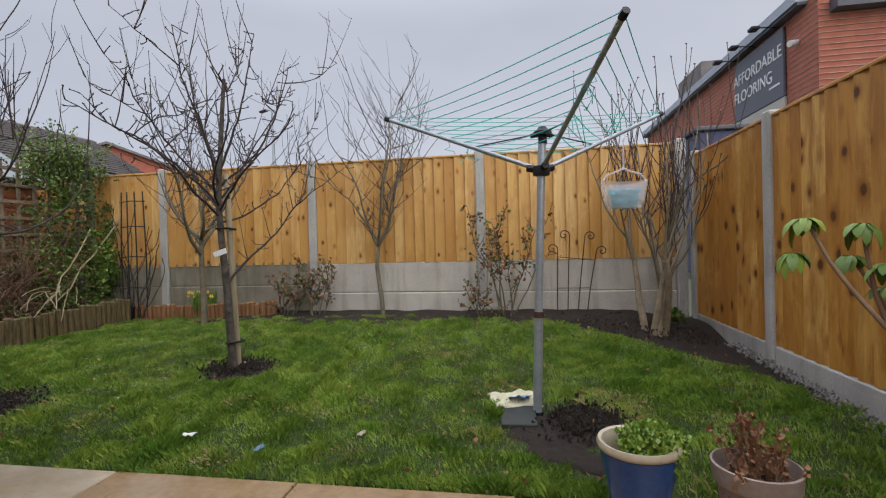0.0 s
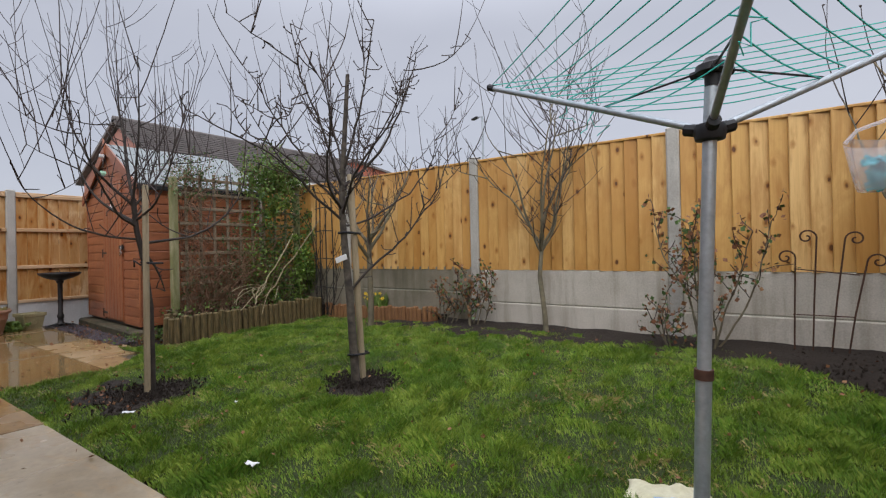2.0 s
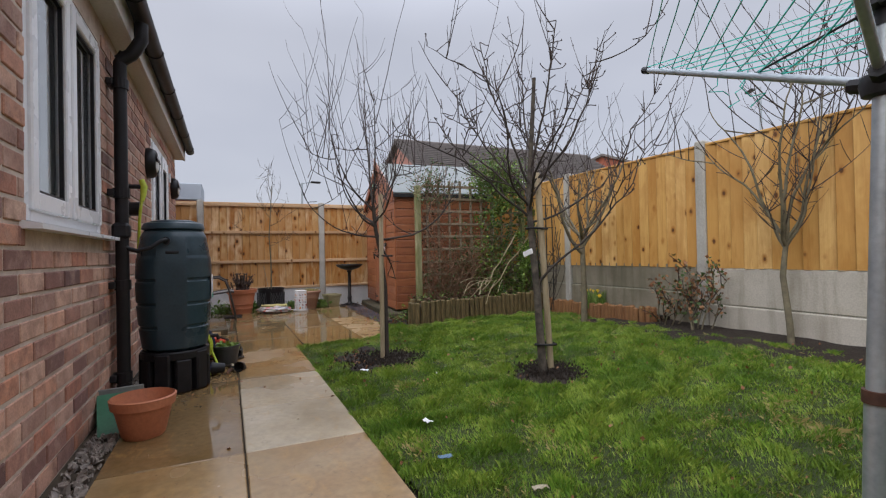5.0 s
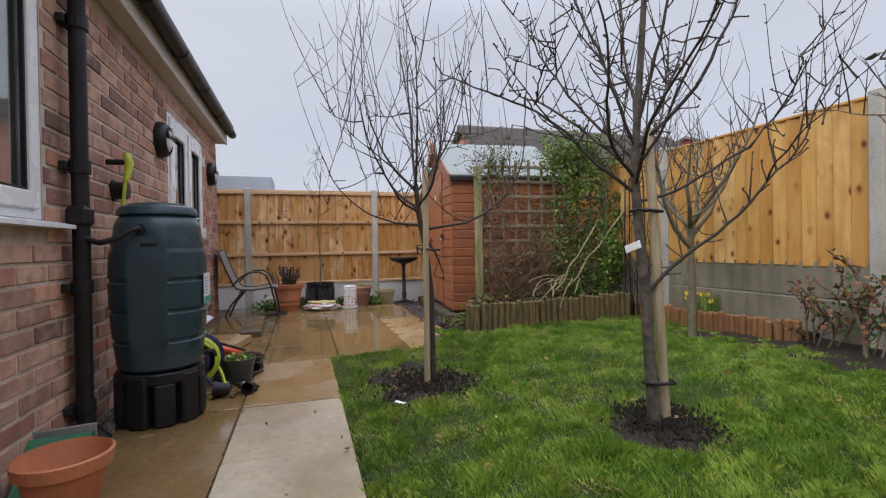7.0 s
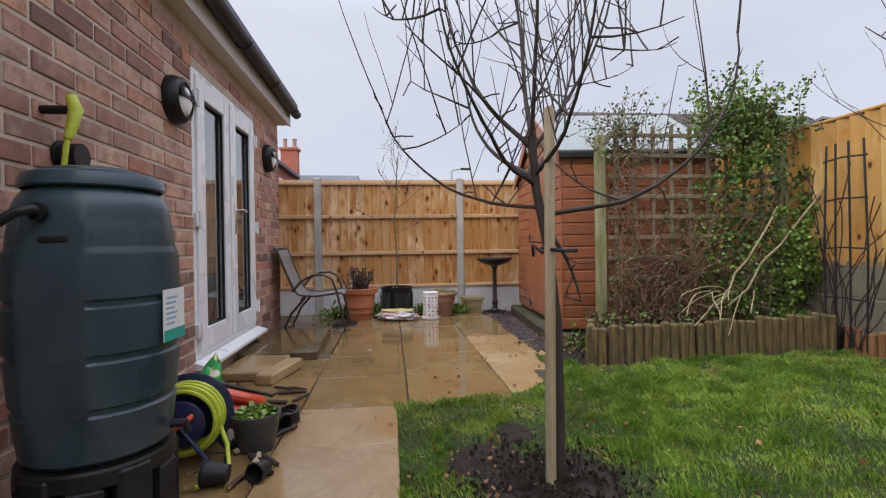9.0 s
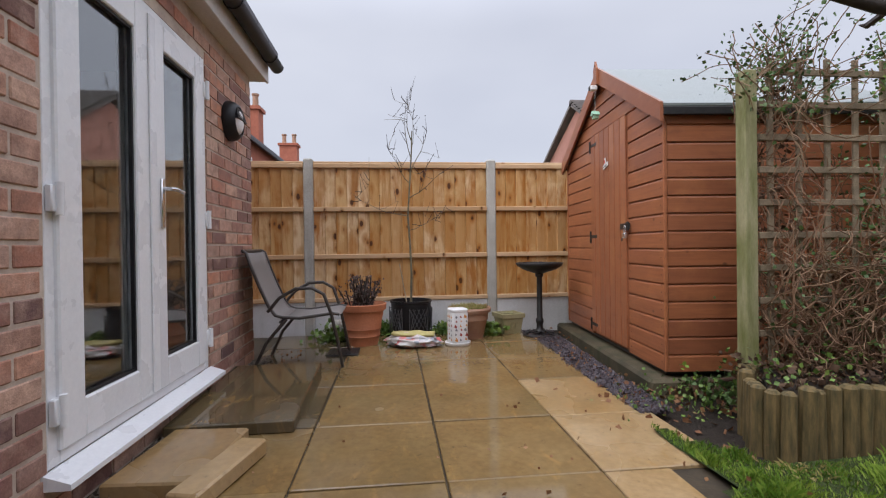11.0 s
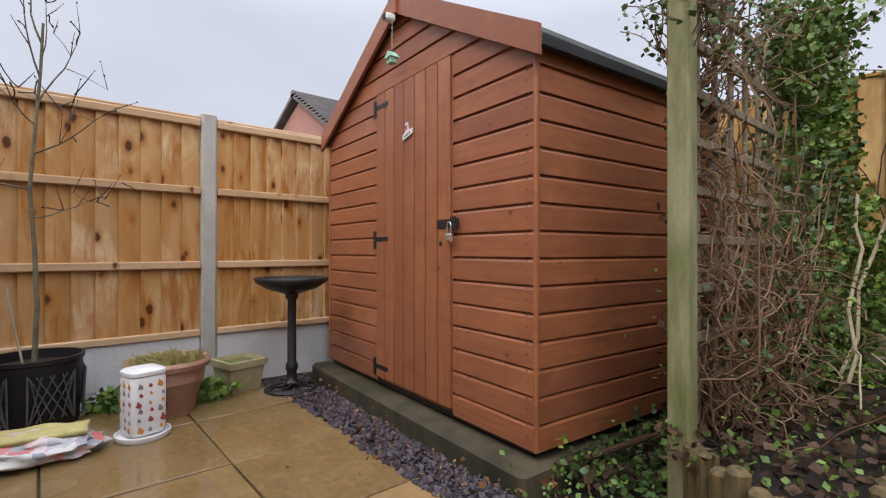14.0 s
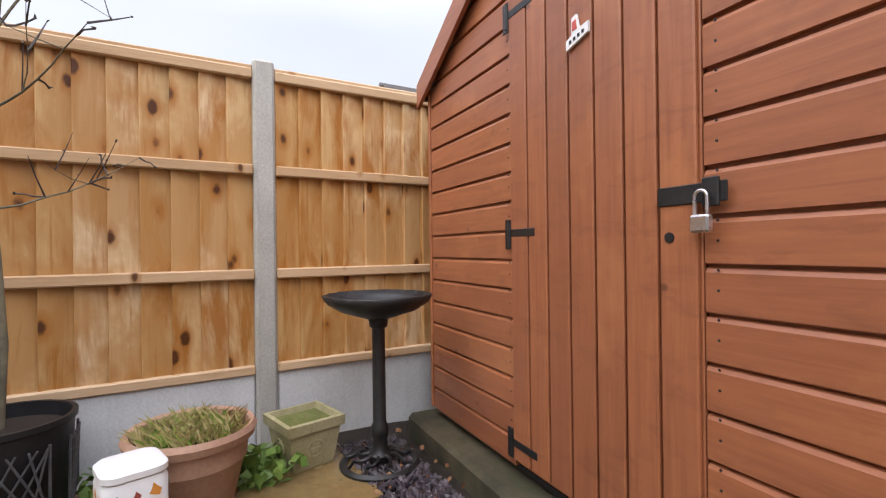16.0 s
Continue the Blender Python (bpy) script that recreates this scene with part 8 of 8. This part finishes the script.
def street_lamp(at, h, az):
    t = thing("street_lamp", at, "slim grey street lamp standing beyond the garden fence", "street lamp", "street lamps", rz=az)
    part("column", tube(BM(), [(0, 0, 0), (0, 0, h * 0.5), (0, 0, h)], [0.09, 0.07, 0.05], 10), M_GALV, t)
    part("arm", tube(BM(), [(0, 0, h - 0.02), (0.3, 0, h + 0.05), (0.7, 0, h + 0.08)], 0.035, 8), M_GALV, t)
    part("lantern", boxed((0.55, -0.12, h + 0.04), (1.15, 0.12, h + 0.15), 0.03), M_IRON, t)


street_lamp((-13.4, 24.0, 0), 8.4, 150)
street_lamp((-29.0, 5.2, 0), 5.3, 100)
part_tree = bare_tree("tree", (-30, 13, 0), 71, "distant bare tree behind the houses", [(0, 0, 0), (0, 0.1, 1.5), (0.1, 0, 3.0)], 0.16, 0.1, [(k * 60, 50, 2.2, 0.9) for k in range(6)], 1.2, 1, M_BARK, 0.05, 0.1, 0.1, 0, 0, 0.03)


# ---- paving, slab by slab ----
def paving(name, label, cells, parent_mat=None):
    p = thing(name, (0, 0, 0), label, "paving", kind="structure")
    for x0, y0, x1, y1, m, z in cells:
        r = random.Random(f"{x0:.2f}{y0:.2f}")
        bm = boxed((-(x1 - x0) / 2 + 0.004, -(y1 - y0) / 2 + 0.004, -0.06), ((x1 - x0) / 2 - 0.004, (y1 - y0) / 2 - 0.004, 0), 0.004)
        ob = piece("slab", mesh_of(bm, "slab", m), ((x0 + x1) / 2, (y0 + y1) / 2, z + r.uniform(-0.003, 0.003)), p, (r.uniform(-0.004, 0.004), r.uniform(-0.004, 0.004), 0))
    return p


cells = []
xs = [0.62, -0.05, -0.87, -1.65, -2.33, -3.06, -3.60, -4.09]
for k, (a, b) in enumerate(zip(xs, xs[1:])):
    for y0, y1 in ((0.55, 1.11), (1.11, 1.66)):
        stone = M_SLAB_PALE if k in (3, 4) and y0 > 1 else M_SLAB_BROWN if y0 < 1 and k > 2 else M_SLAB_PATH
        cells.append((b, y0, a, y1, stone, 0.0))
for k, (a, b) in enumerate(((2.0, 1.31), (1.31, 0.62))):
    cells.append((b, 0.55, a, 1.11, M_SLAB_PATH, -0.01))
for a, b in zip(xs, xs[1:]):
    cells.append((b, -0.02 if b > -0.95 else 0.62, a, 0.55, M_SLAB_PATH, -0.004) if b > -0.95 else (b, 0.5499, a, 0.55, M_SLAB_PATH, -0.03))
cells = [c for c in cells if c[3] - c[1] > 0.05]
for a, b in ((0.62, -0.05), (-0.05, -0.85)):
    for y0, y1 in ((-0.64, -0.02), (-1.26, -0.64), (-1.88, -1.26), (-2.4, -1.88)):
        cells.append((b, y0, a, y1, M_SLAB_PATH, -0.004))
px = [-4.09, -4.72, -5.34, -6.02, -6.62, -7.24, -7.86]
for a, b in zip(px, px[1:]):
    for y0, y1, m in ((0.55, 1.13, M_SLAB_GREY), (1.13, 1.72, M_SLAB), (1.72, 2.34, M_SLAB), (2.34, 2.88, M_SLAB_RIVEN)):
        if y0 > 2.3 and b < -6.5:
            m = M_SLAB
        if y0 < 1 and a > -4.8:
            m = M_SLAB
        if y0 > 2.3 and a > -4.3:
            y1 = 2.62
        if y0 < 1 and b < -7.0:
            y0 = 0.42
        cells.append((b, y0, a, y1, m, 0.0))
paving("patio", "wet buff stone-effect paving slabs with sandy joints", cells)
bm = boxed((-7.9, -2.5, -0.075), (2.0, 1.655, -0.014))
box(bm, (-7.9, 1.656, -0.075), (-4.11, 2.85, -0.014))
tagged(obj("paving_bed", bm, plain("joint_grit", (0.022, 0.016, 0.009, 1), (0.07, 0.05, 0.028, 1), 7, 0.85, bump=0.5)), "dark grit between the paving slabs", "ground", kind="structure")

# ---- brickwork ----
C_H, B_L, J = 0.0845, 0.243, 0.015
brick_full = mesh_of(boxed((0, -0.03, 0), (B_L - J, 0, C_H - J), 0.004), "brick", M_BRICK)
brick_half = mesh_of(boxed((0, -0.03, 0), (B_L / 2 - J, 0, C_H - J), 0.004), "brick", M_BRICK)


def blocked(x0, x1, z0, z1):
    for o in (DOOR, WIN):
        if x1 > o[0] + 0.002 and x0 < o[1] - 0.002 and z1 > o[2] - 0.035 and z0 < o[3]:
            return True
    return False


rest = BM()
count = 0
br = random.Random(3)
for row in range(-1, 28):
    z0 = row * C_H
    if z0 + C_H > Z_EAVE + 0.01:
        break
    x = HX1 - (B_L / 2 if row % 2 else 0)
    cuts = []
    bx = HX0
    edges = [bx] + ([bx + B_L / 2] if row % 2 else [])
    u = edges[-1]
    while u < HX1 - 0.01:
        u += B_L
        edges.append(min(u, HX1))
    for a, b in zip(edges, edges[1:]):
        lo, hi = a, b
        zt = z0 + C_H - J
        segs = [(lo, hi)]
        for o in (DOOR, WIN):
            if zt > o[2] - 0.035 and z0 < o[3]:
                new_segs = []
                for s, e in segs:
                    if e <= o[0] or s >= o[1]:
                        new_segs.append((s, e))
                    else:
                        if s < o[0]:
                            new_segs.append((s, o[0]))
                        if e > o[1]:
                            new_segs.append((o[1], e))
                segs = new_segs
        for s, e in segs:
            if e - s < 0.03:
                continue
            w = e - s - J
            y = HY + br.uniform(-0.0025, 0.0025)
            if count < 300 and s > -5.2 and z0 > 0.15:
                count += 1
                if abs(w - (B_L - J)) < 0.002:
                    piece("brick", brick_full, (s + J / 2, y, z0), wall_north)
                else:
                    piece("brick", mesh_of(boxed((0, -0.03, 0), (w, 0, C_H - J), 0.004), "brick", M_BRICK), (s + J / 2, y, z0), wall_north)
            else:
                box(rest, (s + J / 2, y - 0.03, z0), (s + J / 2 + w, y, zt))
tagged(obj("brickwork", rest, M_BRICK, wall_north), kind="stuff")


def brick_face(name, parent, fixed, lo, hi, axis, out):
    bm = BM()
    for row in range(-1, 27):
        z0 = row * C_H
        u = lo - (B_L / 2 if row % 2 else 0)
        while u < hi:
            a, b = max(u, lo), min(u + B_L - J, hi)
            if b - a > 0.03:
                p, q = ((fixed, a, z0), (fixed + out * 0.028, b, z0 + C_H - J)) if axis == "y" else ((a, fixed, z0), (b, fixed + out * 0.028, z0 + C_H - J))
                box(bm, [min(k) for k in zip(p, q)], [max(k) for k in zip(p, q)])
            u += B_L
    tagged(obj(name, bm, M_BRICK, parent), kind="stuff")


brick_face("brickwork", wall_west, HX0 + 0.012, -3.0, HY - 0.035, "y", -1)
brick_face("brickwork", wall_east, HX1 - 0.012, -2.4, HY - 0.035, "y", 1)
brick_face("brickwork", wall_south, -2.412, HX1 + 0.02, 1.6, "x", 1)
